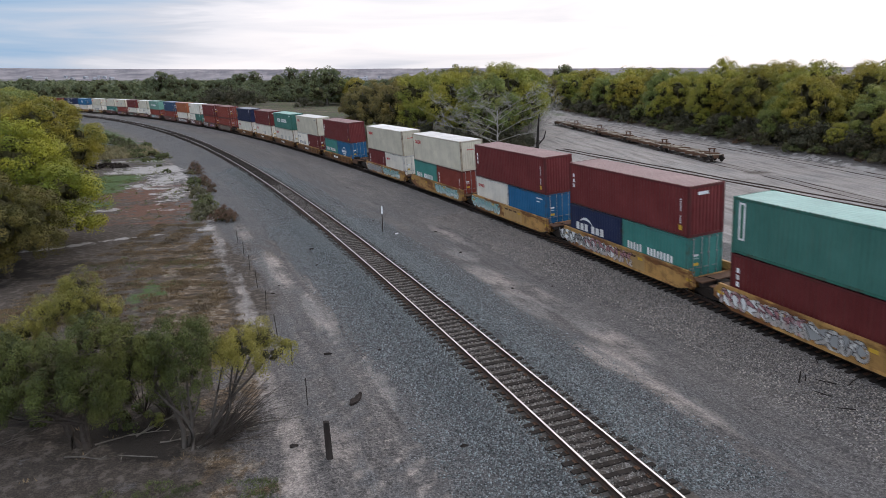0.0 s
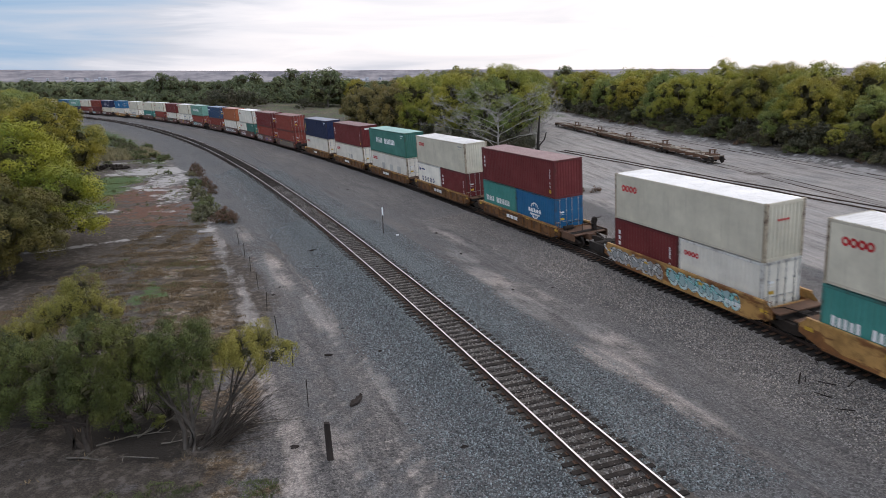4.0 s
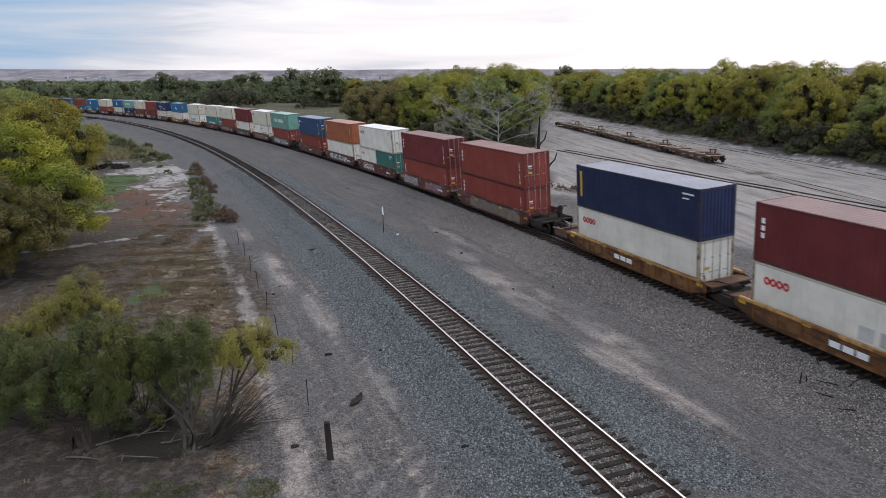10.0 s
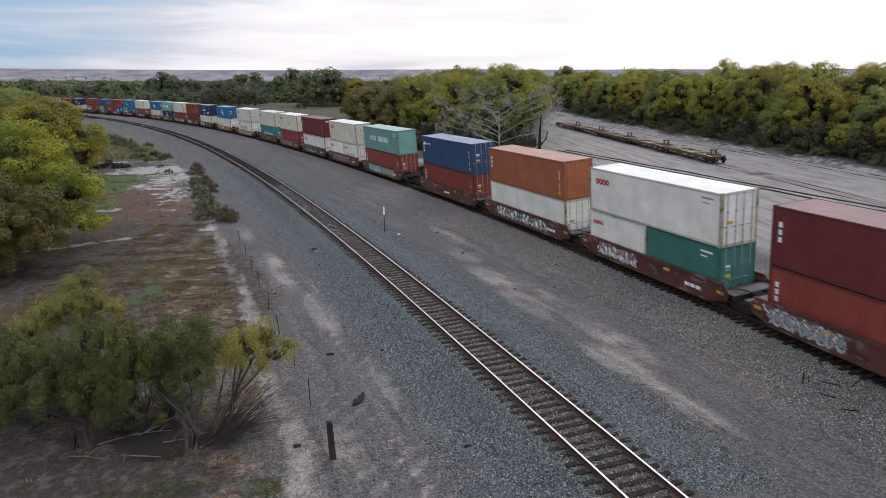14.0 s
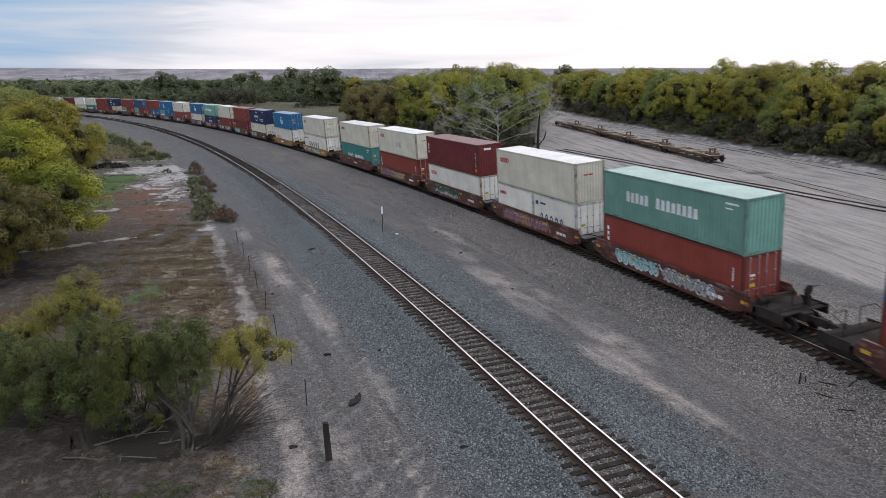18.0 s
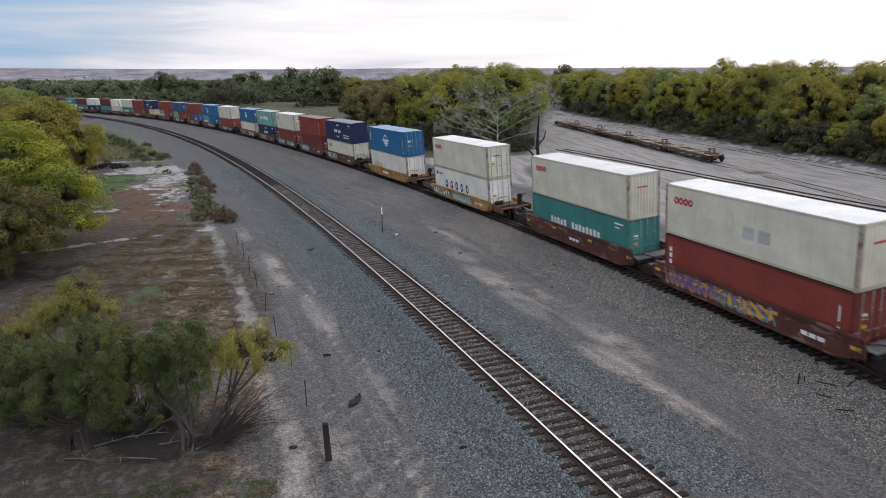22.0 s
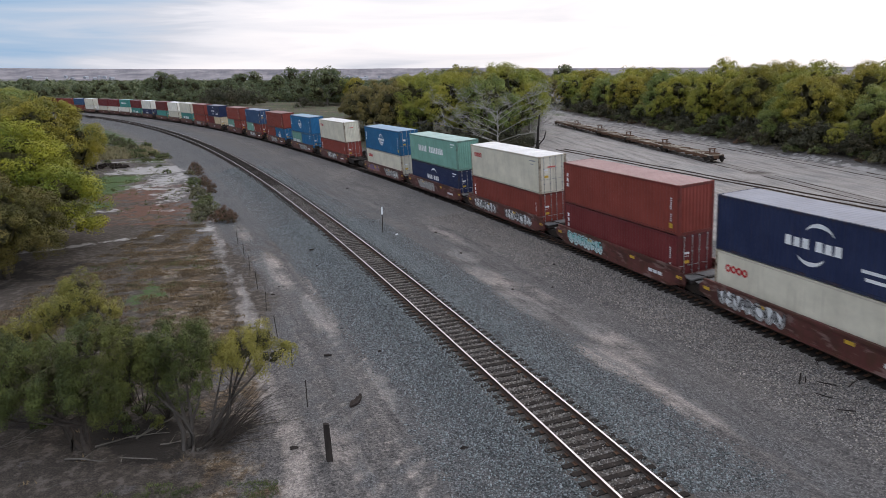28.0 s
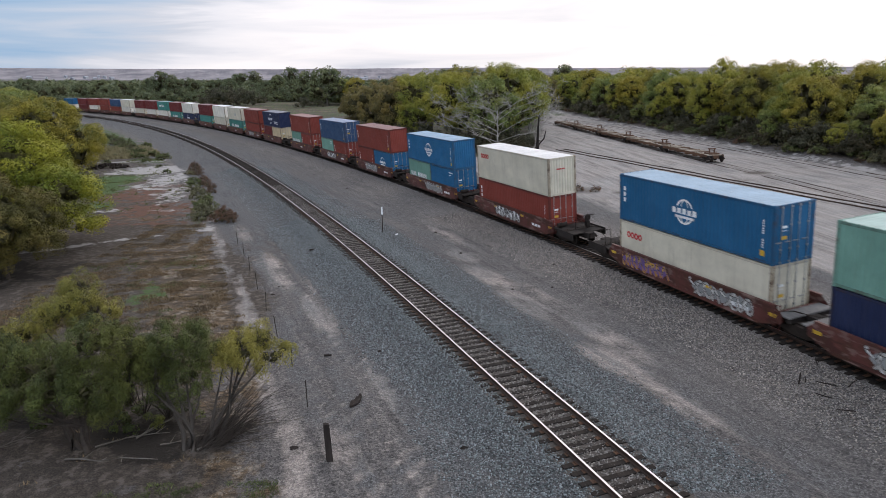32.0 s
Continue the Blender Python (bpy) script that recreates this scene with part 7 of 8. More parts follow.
    place("trunk", wood_mesh("trunk", [([Vector((0, 0, -0.2)), Vector((0.15, 0, 1.4)), Vector((-0.05, 0.1, 3.2)), Vector((-0.2, 0, 5.2)), Vector((-0.15, 0, 6.9)), Vector((-0.05, 0, 8.4))], [0.30, 0.25, 0.20, 0.16, 0.12, 0.05])], M_DECK), snag)
    for pts, rad in (([Vector((0.12, 0, 1.6)), Vector((0.8, 0, 2.6)), Vector((1.7, 0.2, 3.5)), Vector((1.9, 0.2, 4.2))], [0.19, 0.15, 0.10, 0.05]), ([Vector((-0.1, 0.1, 3.4)), Vector((-0.9, 0, 4.3)), Vector((-1.5, 0, 4.9))], [0.15, 0.11, 0.05]),
                     ([Vector((-0.2, 0, 5.0)), Vector((0.5, 0, 5.8)), Vector((0.7, 0, 6.6))], [0.10, 0.08, 0.04]), ([Vector((0.0, 0, 0.4)), Vector((0.6, 0.3, 1.1)), Vector((1.1, 0.4, 1.4))], [0.14, 0.10, 0.05])):
        place("limb", wood_mesh("limb", [(pts, rad)], M_DECK), snag)
    for x, y, sc in ((13.4, 74.6, 0.34), (15.0, 73.6, 0.42), (17.0, 72.6, 0.34), (12.2, 77.0, 0.5)):
        put("russet", x, y, sc, "scrub beside the train")
    # the willow-like thicket by the camera: crown lobes by (x, y, height, radius, half depth) from the stool
    thicket = (
        (-12.5, 20.5, "mesquite", "many-stemmed willowy bush with drooping dark green leaves", 0.052,
         ((1.9, 0.2, 3.55, 0.95, 0.75), (0.7, 0.3, 3.7, 1.0, 0.75), (-0.9, 0.2, 2.9, 1.2, 0.85), (-0.2, -0.5, 2.3, 1.0, 0.8), (0.9, -0.4, 2.35, 1.0, 0.85), (-2.0, -0.2, 2.1, 1.0, 0.85),
          (1.9, 0.0, 2.6, 0.85, 0.75), (-2.9, 0.5, 2.8, 1.2, 0.9), (-3.9, 0.6, 2.1, 1.1, 0.9), (-2.6, -0.5, 1.5, 0.8, 0.7), (0.9, -0.6, 1.65, 0.6, 0.6), (2.6, 0.3, 3.0, 0.7, 0.7)), 4),
        (-8.75, 20.3, "mesquite", "dark green willowy bush with hanging sprays on pale trunks", 0.048,
         ((-0.2, 0.5, 3.75, 0.95, 0.7), (-1.0, 0.4, 3.2, 0.85, 0.7), (0.5, 0.2, 3.35, 0.8, 0.75), (0.35, -0.1, 2.6, 0.62, 0.75), (-1.0, 0.3, 2.4, 0.75, 0.7), (-1.6, 0.6, 3.1, 0.8, 0.75)), 3),
        (-8.3, 20.6, "willow_yellow", "thin willowy bush with sparse yellow-green tips", 0.048,
         ((1.7, 0.3, 3.35, 0.85, 0.5), (2.45, 0.4, 3.1, 0.7, 0.45), (0.9, 0.3, 3.1, 0.65, 0.45), (2.1, 0.5, 3.65, 0.6, 0.4), (1.3, 0.6, 3.5, 0.6, 0.4)), 3),
        (-14.3, 24.2, "willow_yellow", "thin willowy bush with feathery yellow-green leaves", 0.050,
         ((0.0, 0.0, 3.95, 1.05, 0.65), (-1.0, 0.1, 3.35, 0.95, 0.6), (0.9, 0.0, 3.5, 0.85, 0.6), (-2.3, 0.2, 2.6, 0.85, 0.6), (0.4, 0.2, 4.5, 0.6, 0.5)), 3),
        (-17.2, 22.6, "mesquite", "many-stemmed willowy bush with drooping dark green leaves", 0.052,
         ((0.0, 0.0, 2.8, 1.2, 0.9), (1.1, -0.2, 2.1, 0.9, 0.8), (-1.0, 0.0, 2.3, 1.1, 0.9)), 3))
    # extra low shrubs, added only to darken the gap beneath the thicket
    under = [mound(90 + i, 1.5, 1.3, M_LEAF["mesquite"], 34, 90, 0.05, 0.26) for i in range(2)]
    for i, (x, y, sc) in enumerate(((-10.3, 22.4, 0.8), (-11.4, 22.8, 0.95), (-14.6, 23.0, 1.0))):
        tree("shade_fill_shrub", under[i % 2], x, y, i * 77, sc, "low dark green shrub added to deepen the thicket's shade", "shrubs under the thicket", None, "shrub")
    for i, (x, y, leaf, label, size, lobes, stems) in enumerate(thicket):
        tree("willow_bush", willow(81 + i, lobes, M_LEAF[leaf], size, stems, M_BARKM if i in (1, 2) else M_BARKD, 1.0), x, y, 0, 1.0, label, "thicket by the fence", None, "shrub")


build_trees()


def build_woods():
    """Far woods as one mass of leaf clumps out to the foot of the bluffs."""
    rng = np.random.RandomState(9)
    cs, rs = [], []
    for _ in range(2600):
        a, r = rng.uniform(-0.78, 0.80), rng.uniform(490, 1300)
        h = rng.uniform(0.3, 1.0) ** 0.7 * 7.5 * (1 - 0.25 * (r > 900))
        cs.append((r * math.sin(a), r * math.cos(a), -1 + h + float(lay(r * math.sin(a)))))
        rs.append(rng.uniform(3.0, 5.5))
    me = puff_mesh("far_woods", cs, rs, 46, 1.0, M_LEAF["distant"], 10, 0.7, jitter=0.12)
    tagged(new("far_woods", me), "distant dark green woods on the river plain", "trees", kind="stuff")
    # dry tufts and weeds left of the fence
    for name, leaf, n, box, h, label in (("dry_grass", "drygrass", 30000, (-25, -6.5, 16, 58), 0.085, "low dry grass tufts on bare dirt"), ("weeds", "weeds", 1500, (-11, -4.4, 16.4, 18.4), 0.06, "low green weeds near the fence"),
                                         ("green_grass", "weeds", 1100, (-24, -14, 33, 47), 0.12, "sparse green grass among the dry tufts"),
                                         ("ditch_weeds", "weeds", 26000, (-72, -19, 57, 140), 0.15, "green weeds along the ditch"), ("straw_grass", "straw", 5000, (-74, -46, 107, 136), 0.5, "pale dry straw grass past the ditch")):
        x, y = rng.uniform(box[0], box[1], n), rng.uniform(box[2], box[3], n)
        _, nn = offsets(NEAR, x, y)
        keep = (nn < -9.0) & (soft_noise(x, y * 1.3 if name == "dry_grass" else y, 3.2 if name == "dry_grass" else 5, 33) > {"dry_grass": 0.05, "weeds": -0.2, "green_grass": 0.25, "ditch_weeds": 0.05, "straw_grass": -0.4}[name])
        if name == "dry_grass":
            keep &= rng.uniform(0, 1, n) < np.where((y > 28) & (nn > -20 - 0.2 * (y - 28)), 1.0, 0.01)
        if name == "weeds":
            keep = soft_noise(x, y, 2.2, 34) > 0.05
        if name == "ditch_weeds":
            keep &= rng.uniform(0, 1, n) < 0.12 + 1.2 * blobs(x, y, ((-43, 85, 5, 8, 0.8), (-40, 77, 3.5, 6, 0.7), (-45, 108, 8, 4, 0.7), (-22, 63, 1.8, 8, 0.6), (-30, 78, 2, 10, 0.4)))
        if name == "straw_grass":
            keep &= ((x + 60) / 12) ** 2 + ((y - 121) / 11) ** 2 < 1
        x, y = x[keep], y[keep]
        k, per = len(x), 9
        z = height(x, y)
        px, py, pz = np.repeat(x, per), np.repeat(y, per), np.repeat(z, per)
        a = rng.uniform(0, 6.28, k * per)
        hh = h * rng.uniform(0.5, 1.4, k * per)
        px, py = px + rng.normal(size=k * per) * h * (2.2 if name == "dry_grass" else 0.75), py + rng.normal(size=k * per) * h * 0.75
        wd = h * (0.30 if name == "dry_grass" else 0.16)
        lx, ly = np.cos(a) * hh * rng.uniform(0.2, 0.9, k * per), np.sin(a) * hh * rng.uniform(0.2, 0.9, k * per)
        V = np.stack([np.stack([px - np.sin(a) * wd, py + np.cos(a) * wd, pz], 1), np.stack([px + np.sin(a) * wd, py - np.cos(a) * wd, pz], 1), np.stack([px + lx, py + ly, pz + hh], 1)], 1).reshape(-1, 3)
        me = bpy.data.meshes.new(name)
        me.vertices.add(len(V))
        me.vertices.foreach_set("co", V.astype(np.float32).ravel())
        me.loops.add(len(V))
        me.loops.foreach_set("vertex_index", np.arange(len(V), dtype=np.int32))
        me.polygons.add(len(V) // 3)
        me.polygons.foreach_set("loop_start", np.arange(0, len(V), 3, dtype=np.int32))
        me.update(calc_edges=True)
        me.materials.append(M_LEAF[leaf])
        tagged(new(name, me), label, "grass", kind="stuff")


build_woods()


# ---- fence, posts and litter by the near track ----
def build_fence():
    rows = ((-5.3, 23.1, 1.05), (-6.7, 26.9, 1.0), (-8.2, 30.5, 1.05), (-9.7, 34.3, 1.0), (-11.2, 38.2, 1.05), (-12.7, 42.0, 1.0), (-14.2, 45.9, 1.0), (-15.8, 49.9, 1.0))
    bm = bmesh.new()
    bm_box(bm, -0.017, 0.017, -0.004, 0.004, -0.3, 1.05)
    bm_box(bm, -0.004, 0.004, 0.0, 0.020, -0.3, 1.05)
    me = finish("stake", bm, M_POST)
    rng = random.Random(3)
    root = thing("wire_fence", label="low wire fence on thin dark steel stakes", category="fence")
    for x, y, h in rows:
        m = Matrix.Translation((x, y, ground_z(x, y))) @ pose(0, 0, 0, rng.uniform(-5, 5), rng.uniform(-5, 5), 20)
        place("stake", me, root, m @ Matrix.Diagonal((1, 1, h, 1)))
    for hz in (0.5, 0.95):
        pts = [Vector((x, y, ground_z(x, y) + hz)) for x, y, h in rows]
        bm = bmesh.new()
        bm_tube(bm, pts, [0.0022] * len(pts), 4)
        part("wire", bm, M_STEEL, root)


build_fence()


def build_props():
    bm = bmesh.new()
    bm_box(bm, -0.11, 0.11, -0.10, 0.10, -0.4, 1.34, 0, 0.015)
    bmesh.ops.subdivide_edges(bm, edges=bm.edges[:], cuts=2, use_grid_fill=True)
    for v in bm.verts:
        v.co += Vector((noise.noise(v.co * 5) * 0.02, noise.noise(v.co * 5 + Vector((3, 0, 0))) * 0.02, noise.noise(v.co * 7) * 0.02))
    o = new("timber_post", finish("timber_post", bm, M_POST))
    o.matrix_world = pose(-3.85, 19.35, ground_z(-3.85, 19.35), 1, -1.5, 15)
    tagged(o, "old dark square timber post beside the dirt track", "post")
    # white-topped marker by the track
    root = thing("marker_post", pose(-4.85, 52.6, ground_z(-4.85, 52.6)), label="thin track marker post with a white top", category="marker")
    bm = bmesh.new()
    bm_tube(bm, [(0, 0, -0.2), (0, 0, 1.55)], [0.035, 0.035], 6)
    part("shaft", bm, M_POST, root)
    bm = bmesh.new()
    bm_box(bm, -0.06, 0.06, -0.02, 0.02, 1.5, 2.15, 0, 0.004)
    part("blade", bm, M_LOGO["white"], root, "white marker blade")
    # stub by the train track
    bm = bmesh.new()
    bm_tube(bm, [(0, 0, -0.2), (0.03, 0, 0.5)], [0.034, 0.030], 6)
    bm_tube(bm, [(0.35, 0.1, -0.2), (0.30, 0.1, 0.3)], [0.03, 0.02], 5)
    o = new("stub_post", finish("stub_post", bm, M_POST))
    o.matrix_world = pose(14.6, 25.2, ground_z(14.6, 25.2))
    tagged(o, "short dark broken stub beside the ballast", "post")
    # dark sticks strewn on the train's ballast
    for k, (x, y, l, rz, tip) in enumerate(((16.2, 26.7, 0.55, 70, 0.12), (15.9, 24.8, 0.75, 165, 0.10), (16.3, 24.6, 0.50, 20, 0.22), (15.2, 23.9, 0.60, 150, 0.06), (15.5, 22.8, 0.7, 175, 0.05))):
        o = new("dark_stick", wood_mesh("dark_stick", [([Vector((0, 0, 0.02)), Vector((l * 0.5, 0.04, 0.05 + tip * 0.4)), Vector((l, 0, 0.04 + tip))], [0.030, 0.026, 0.014])], M_POST, 5))
        o.matrix_world = pose(x, y, ground_z(x, y), 0, 0, rz)
        tagged(o, "dark broken stick lying on the brown ballast", "stick", "sticks on the ballast")
    # chunk of broken tie on the dirt track, and scraps
    rng = random.Random(12)
    for x, y, l, w, rz, nm, lab in ((-3.45, 23.4, 0.55, 0.22, 72, "rubber_scrap", "torn dark strip of rubber on the dirt track"), (-5.2, 20.2, 0.16, 0.12, 10, "dirt_clod", "small dark clod by the post"), (0.55, 19.9, 0.14, 0.06, 10, "wood_chip", "dark splinter of wood on the ballast"),
                                    (-9.4, 46.5, 0.30, 0.08, 25, "wood_chip", "dark splinter of wood on the ballast"), (-3.7, 52.3, 0.14, 0.1, 40, "paper_scrap", "pale scrap beside the marker post"),
                                    (-5.3, 27.9, 0.20, 0.04, 5, "wood_chip", "dark splinter of wood on the ballast")):
        bm = bmesh.new()
        bmesh.ops.create_icosphere(bm, subdivisions=2, radius=1.0)
        for v in bm.verts:
            k = 1 + 0.5 * noise.noise(v.co * 1.7 + Vector((x, y, 0)))
            j = 1 + 0.9 * noise.noise(v.co * 4.1 + Vector((y, x, 0)))
            v.co = Vector((v.co.x * l * k, v.co.y * w * k * j * 0.7 + 0.12 * l * v.co.x ** 2, (v.co.z * 0.06 + 0.05 * noise.noise(v.co * 3)) * k))
        if nm == "rubber_scrap":
            bm.free()
            bm, prev = bmesh.new(), None
            for q in range(11):
                u = q / 10 - 0.5
                wd = 0.02 + 0.11 * math.sin(math.pi * (q / 10) ** 0.8) * rng.uniform(0.85, 1.1)
                cy = 0.20 * u * u + rng.uniform(-0.01, 0.01)
                ring = [bm.verts.new((u * 1.0, cy + e * wd, h)) for e, h in ((-1, -0.04), (-1, 0.03 + 0.06 * rng.random()), (0.2, 0.02), (1, 0.05 + 0.09 * rng.random()), (1, -0.04))]
                if prev:
                    for e in range(4):
                        bm.faces.new((prev[e], prev[e + 1], ring[e + 1], ring[e]))
                prev = ring
        o = new(nm, finish(nm, bm, M_LOGO["white"] if nm == "paper_scrap" else M_POST))
        o.matrix_world = pose(x, y, ground_z(x, y) + 0.04, 0, 0, rz)
        tagged(o, lab, nm.split("_")[-1])
    clods = []
    for i in range(3):
        bm = bmesh.new()
        bmesh.ops.create_icosphere(bm, subdivisions=1, radius=1.0)
        for v in bm.verts:
            v.co *= 1 + 0.6 * noise.noise(v.co * 2.3 + Vector((i * 7, 0, 0)))
        clods.append(finish("dirt_clod", bm, M_POST))
    for i in range(18):
        s, n = rng.uniform(2, 75), rng.uniform(4.5, 12.5) if i < 11 else rng.uniform(-7.5, -2.5)
        x, y, _ = on(NEAR, s, n)
        o = new("dirt_clod", rng.choice(clods))
        k = rng.uniform(0.05, 0.12)
        o.matrix_world = pose(x, y, ground_z(x, y) + 0.02, 0, 0, rng.uniform(0, 360)) @ Matrix.Diagonal((k * rng.uniform(1, 2.2), k, k * 0.7, 1))
        tagged(o, "dark clod of dirt on the ballast", "clod", "clods on the ballast")
    # dark heap at the ditch's end
    bm = bmesh.new()
    for i in range(70):
        a, r = rng.uniform(0, 6.28), rng.uniform(0, 2.6) ** 0.9
        bmesh.ops.create_icosphere(bm, subdivisions=1, radius=rng.uniform(0.12, 0.34), matrix=Matrix.Translation((math.cos(a) * r * 1.3, math.sin(a) * r * 0.8, max(0.05, 0.6 - r * 0.24))) @ Euler((rng.uniform(0, 3), rng.uniform(0, 3), 0)).to_matrix().to_4x4() @ Matrix.Diagonal((1.2, 0.8, 0.6, 1)))
    o = new("rubble_heap", finish("rubble_heap", bm, M_STEEL))
    o.matrix_world = pose(-49.8, 99.5, ground_z(-49.8, 99.5), 0, 0, 20)
    tagged(o, "dark heap of broken slag and rubble", "rubble", kind="stuff")
    # fallen branches under the thicket
    for x, y, l, rz, thick in ((-8.5, 20.2, 2.2, 33, 0.06), (-9.9, 20.6, 1.5, 20, 0.03), (-7.6, 21.4, 1.2, 50, 0.035), (-12.7, 19.7, 3.2, -2, 0.05), (-10.9, 21.0, 2.4, 60, 0.04), (-12.1, 20.5, 2.4, 10, 0.035), (-7.2, 22.0, 2.0, 8, 0.03), (-15.6, 20.2, 1.8, 50, 0.03)):
        pts, p = [], Vector((0, 0, 0.06))
        for i in range(6):
            pts.append(p.copy())
            p += Vector((l / 5, rng.uniform(-0.12, 0.12) * l / 2, rng.uniform(-0.02, 0.05)))
        br = [(pts, [thick * (1 - i * 0.15) for i in range(6)])]
        for i in range(4):
            a = pts[1 + i]
            e = a + Vector((rng.uniform(0.1, 0.5), rng.uniform(-0.5, 0.5), rng.uniform(0.0, 0.2)))
            br.append(([a, a.lerp(e, 0.5), e], [thick * 0.5, thick * 0.35, thick * 0.15]))
        o = new("fallen_branch", wood_mesh("fallen_branch", br, M_BARK, 5))
        o.matrix_world = pose(x, y, ground_z(x, y), 0, 0, rz)
        tagged(o, "bleached fallen branch lying under the thicket", "branch", "fallen branches")
    # bare stems of the thicket's dry side
    stems = []
    for i in range(125):
        a = rng.uniform(-0.5, 1.1)
        l = rng.uniform(1.0, 2.7)
        b = Vector((rng.uniform(-0.5, 0.5), rng.uniform(-0.5, 0.5), 0))
        e = b + Vector((math.cos(a) * l, math.sin(a) * l * 0.7, rng.uniform(0.15, 2.2)))
        k = Vector((rng.uniform(-0.2, 0.2), rng.uniform(-0.2, 0.2), rng.uniform(-0.1, 0.3)))
        stems.append(([b, b.lerp(e, 0.3) + k * 0.5, b.lerp(e, 0.65) + k, e], [0.016, 0.012, 0.008, 0.003]))
    o = new("bare_brush", wood_mesh("bare_brush", stems, M_BARKD, 5))
    o.matrix_world = pose(-8.2, 20.7, ground_z(-8.2, 20.7))
    tagged(o, "leafless dark brush at the thicket's side", "brush", kind="stuff")


build_props()


# ---- the yard: sidings and a string of empty spine cars ----


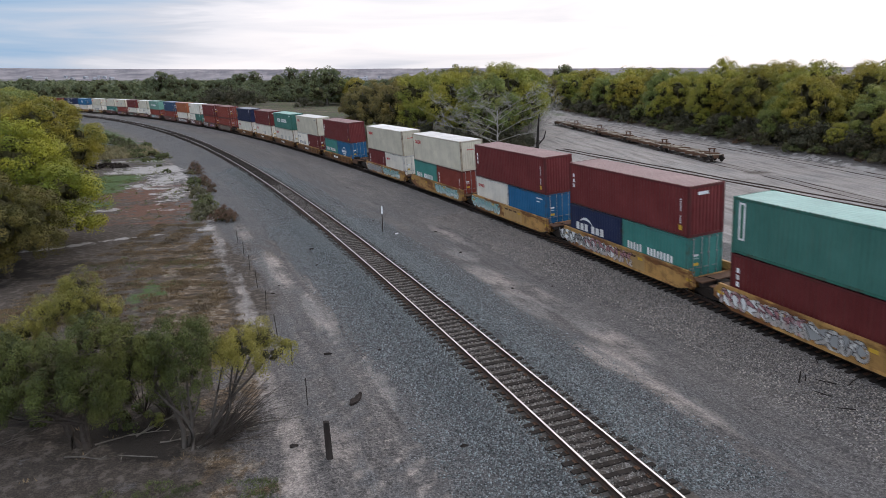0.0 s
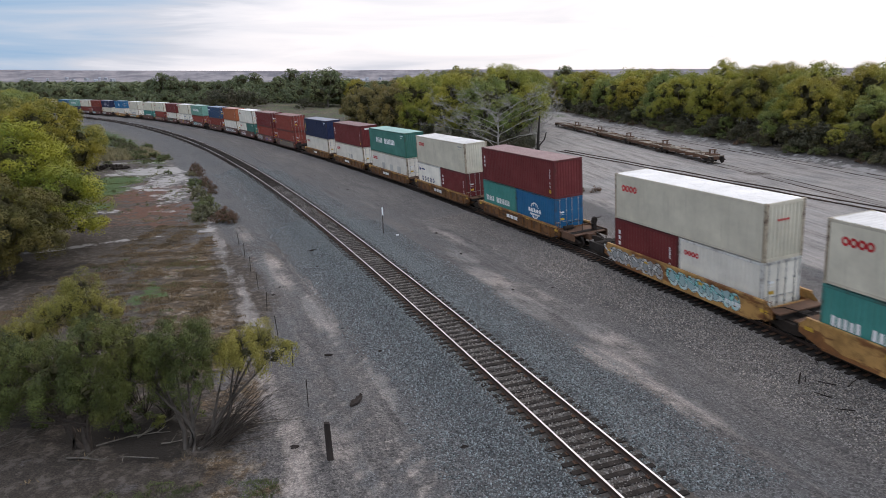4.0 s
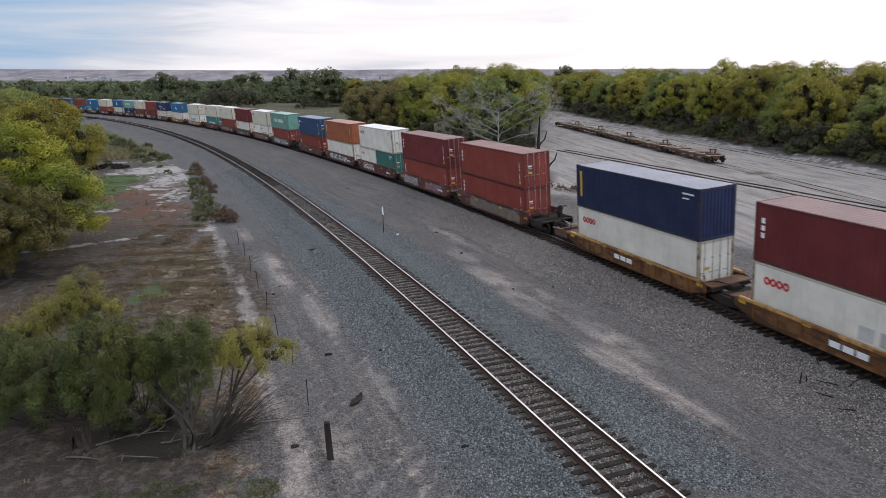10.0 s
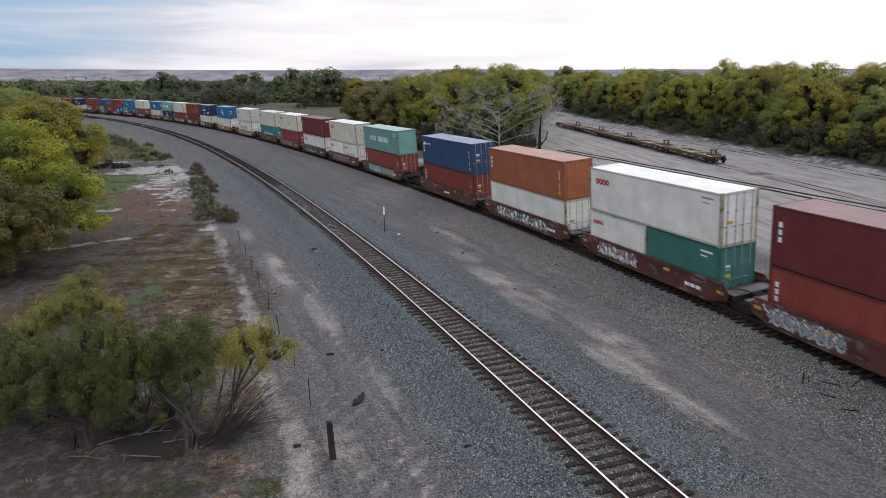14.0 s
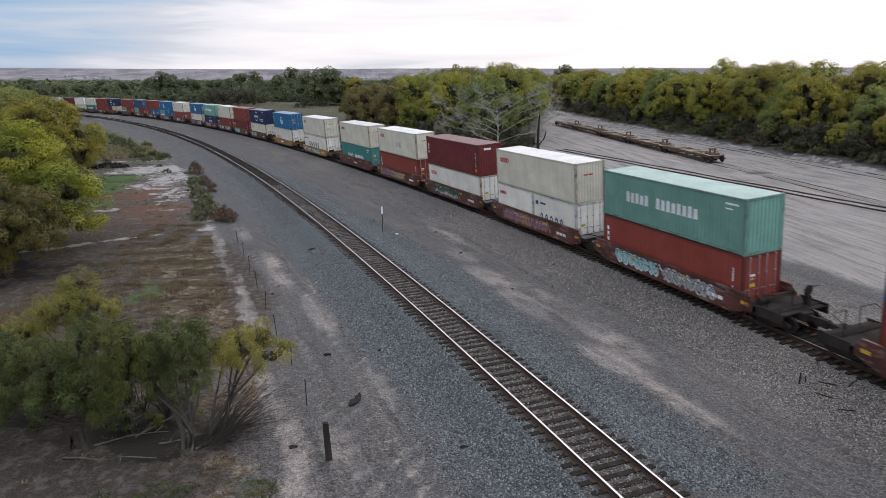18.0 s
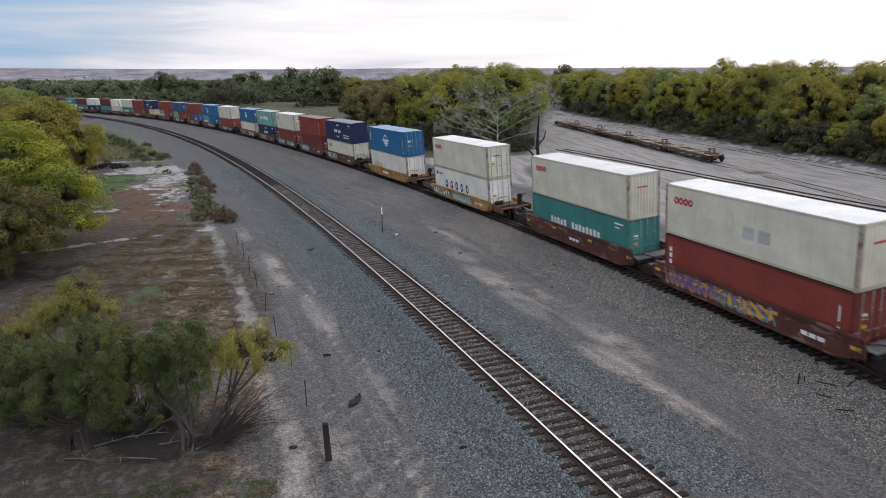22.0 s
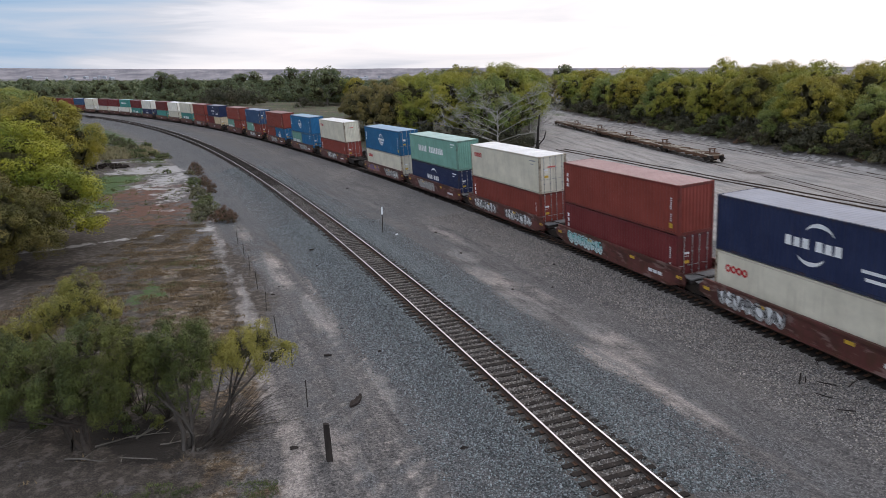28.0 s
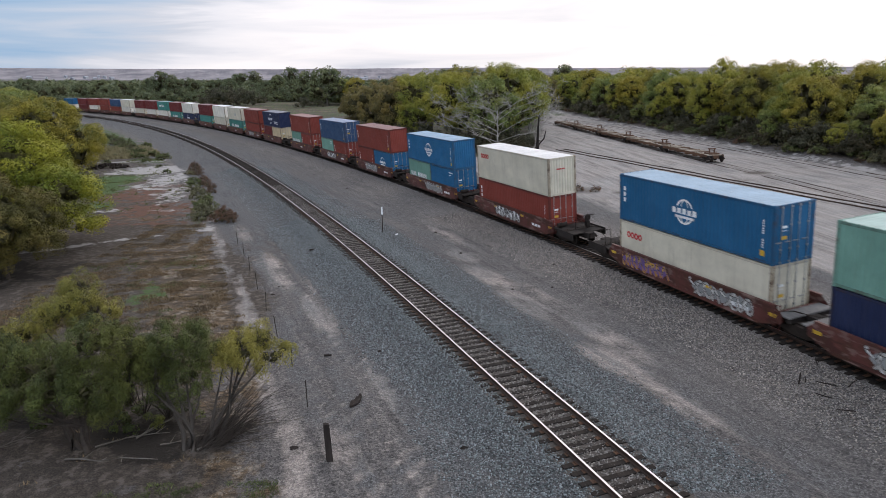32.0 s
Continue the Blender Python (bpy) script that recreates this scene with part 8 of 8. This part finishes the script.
def build_yard():
    a, b = Vector((29.2, 166.0, 0)), Vector((38.3, 92.2, 0))
    d = (b - a).normalized()
    ang = math.degrees(math.atan2(d.y, d.x))
    z = ground_z(36, 110)

    def siding(name, p0, p1, sunk, label):
        root = thing(name, label=label, category="railway track", kind="structure")
        v = (p1 - p0).normalized()
        nrm = Vector((-v.y, v.x, 0))
        for off in (-0.7525, 0.7525):
            bm = bmesh.new()
            k = 24
            prev = None
            for i in range(k + 1):
                p = p0.lerp(p1, i / k) + nrm * off
                zz = ground_z(p.x, p.y) + 0.09 - sunk
                ring = [bm.verts.new((p.x + nrm.x * u, p.y + nrm.y * u, zz + h)) for u, h in ((-0.07, -0.15), (-0.036, 0), (0.036, 0), (0.07, -0.15))]
                if prev:
                    for q in range(3):
                        bm.faces.new((prev[q], prev[q + 1], ring[q + 1], ring[q]))
                prev = ring
            part("rail", bm, M_RAIL, root, "rusty rail half buried in dust")
    siding("siding_1", Vector((26.5, 188, 0)), Vector((52.0, -20, 0)), 0.05, "dusty yard siding under the empty cars")
    siding("siding_2", Vector((20.5, 115, 0)), Vector((51.5, 27.5, 0)), -0.04, "dusty yard siding half buried in sand")
    siding("siding_3", Vector((34.5, 190, 0)), Vector((58.0, 30, 0)), 0.05, "dusty yard siding by the bank")
    # spine cars: slim deck between trucks with stanchions at the joints
    dm = car_meshes()
    bm = bmesh.new()
    bm_box(bm, -6.6, 6.6, -0.45, 0.45, 0.42, 0.86, 0, 0.03)
    for y in (-1.28, 1.20):
        bm_box(bm, -6.4, 6.4, y, y + 0.08, 0.62, 0.93)
    for x in (-4.4, -2.1, 0.4, 2.6, 4.6):
        bm_box(bm, x - 0.25, x + 0.25, -1.15, 1.15, 0.40, 0.66, 0, 0.03)
    beam = finish("spine_beam", bm, M_RUST)
    bm = bmesh.new()
    bm_box(bm, -6.3, 6.3, -0.42, 0.42, 0.865, 0.90, 0, 0.01)
    for x0, x1 in ((-6.3, -4.6), (-1.2, 1.4), (4.2, 6.3)):
        bm_box(bm, x0, x1, -1.1, 1.1, 0.84, 0.95, 0, 0.03)
    deck = finish("deck", bm, M_FLAT)
    bm = bmesh.new()
    bm_box(bm, -0.14, 0.14, -1.3, 1.3, 0.78, 0.99, 0, 0.02)
    arm = finish("cross_arm", bm, M_RUST)
    bm = bmesh.new()
    bm_box(bm, -0.9, 0.7, -0.75, 0.75, 0.90, 1.14, 0, 0.04)
    for y in (-0.35, 0.35):
        bm_box(bm, -0.25, -0.05, y - 0.08, y + 0.08, 1.1, 1.72, 0, 0.02)
    bm_box(bm, -0.35, 0.1, -0.5, 0.5, 1.62, 1.76, 0, 0.03)
    hitch = finish("hitch", bm, M_RUST)
    bm = bmesh.new()
    bm_tube(bm, [(-0.7, 0, 0.93), (-0.7, 0, 1.22), (0.7, 0, 1.20), (0.7, 0, 0.93)], [0.03] * 4, 5)
    grab = finish("grab_rail", bm, M_RUST)
    bm = bmesh.new()
    bm_box(bm, -0.75, 0.75, -0.25, 0.25, 0.90, 0.985, 0, 0.02)
    board = finish("deck_board", bm, M_FLAT)
    length = (b - a).length
    n = 5
    step = length / n
    for i in range(n):
        c = a + d * (step * (i + 0.5))
        root = thing("spine_car", pose(c.x, c.y, ground_z(c.x, c.y) + 0.12, 0, 0, ang), label="empty rusty spine car standing on the dusty siding", category="rail car", group="empty cars in the yard")
        place("spine_beam", beam, root, Matrix.Diagonal((step / 13.9, 1, 1, 1)), "rusty spine beam")
        place("deck", deck, root, Matrix.Diagonal((step / 13.9, 1, 1, 1)), "weathered pale deck plates")
        for x in (-5.5, -3.0, 0, 3.0, 5.5):
            place("cross_arm", arm, root, Matrix.Translation((x, 0, 0)))
        place("hitch", hitch, root, Matrix.Translation((6.0, 0, 0)), "rusty trailer hitch")
        for x, y in ((-5.1, -1.18), (-5.1, 1.18), (4.4, -1.18), (4.4, 1.18)):
            place("grab_rail", grab, root, Matrix.Translation((x, y, 0)), "bent rusty grab rail")
        for q, x in enumerate((-3.7, -1.2, 1.4, 3.8)):
            place("deck_board", board, root, Matrix.Translation((x, -0.85 if q % 2 else 0.85, 0)), "bleached deck board")
        for x in ([-6.6, step / 2] if i == 0 else [step / 2 if i < n - 1 else 6.4]):
            truck = place("truck", dm["truck_frame"], root, Matrix.Translation((x, 0, 0)))
            for ax in (-0.86, 0.86):
                for y in (-0.76, 0.76):
                    place("wheel", dm["wheel"], truck, Matrix.Translation((ax, y, 0.42)) if y > 0 else pose(ax, y, 0.42, 0, 0, 180))


build_yard()

motions()
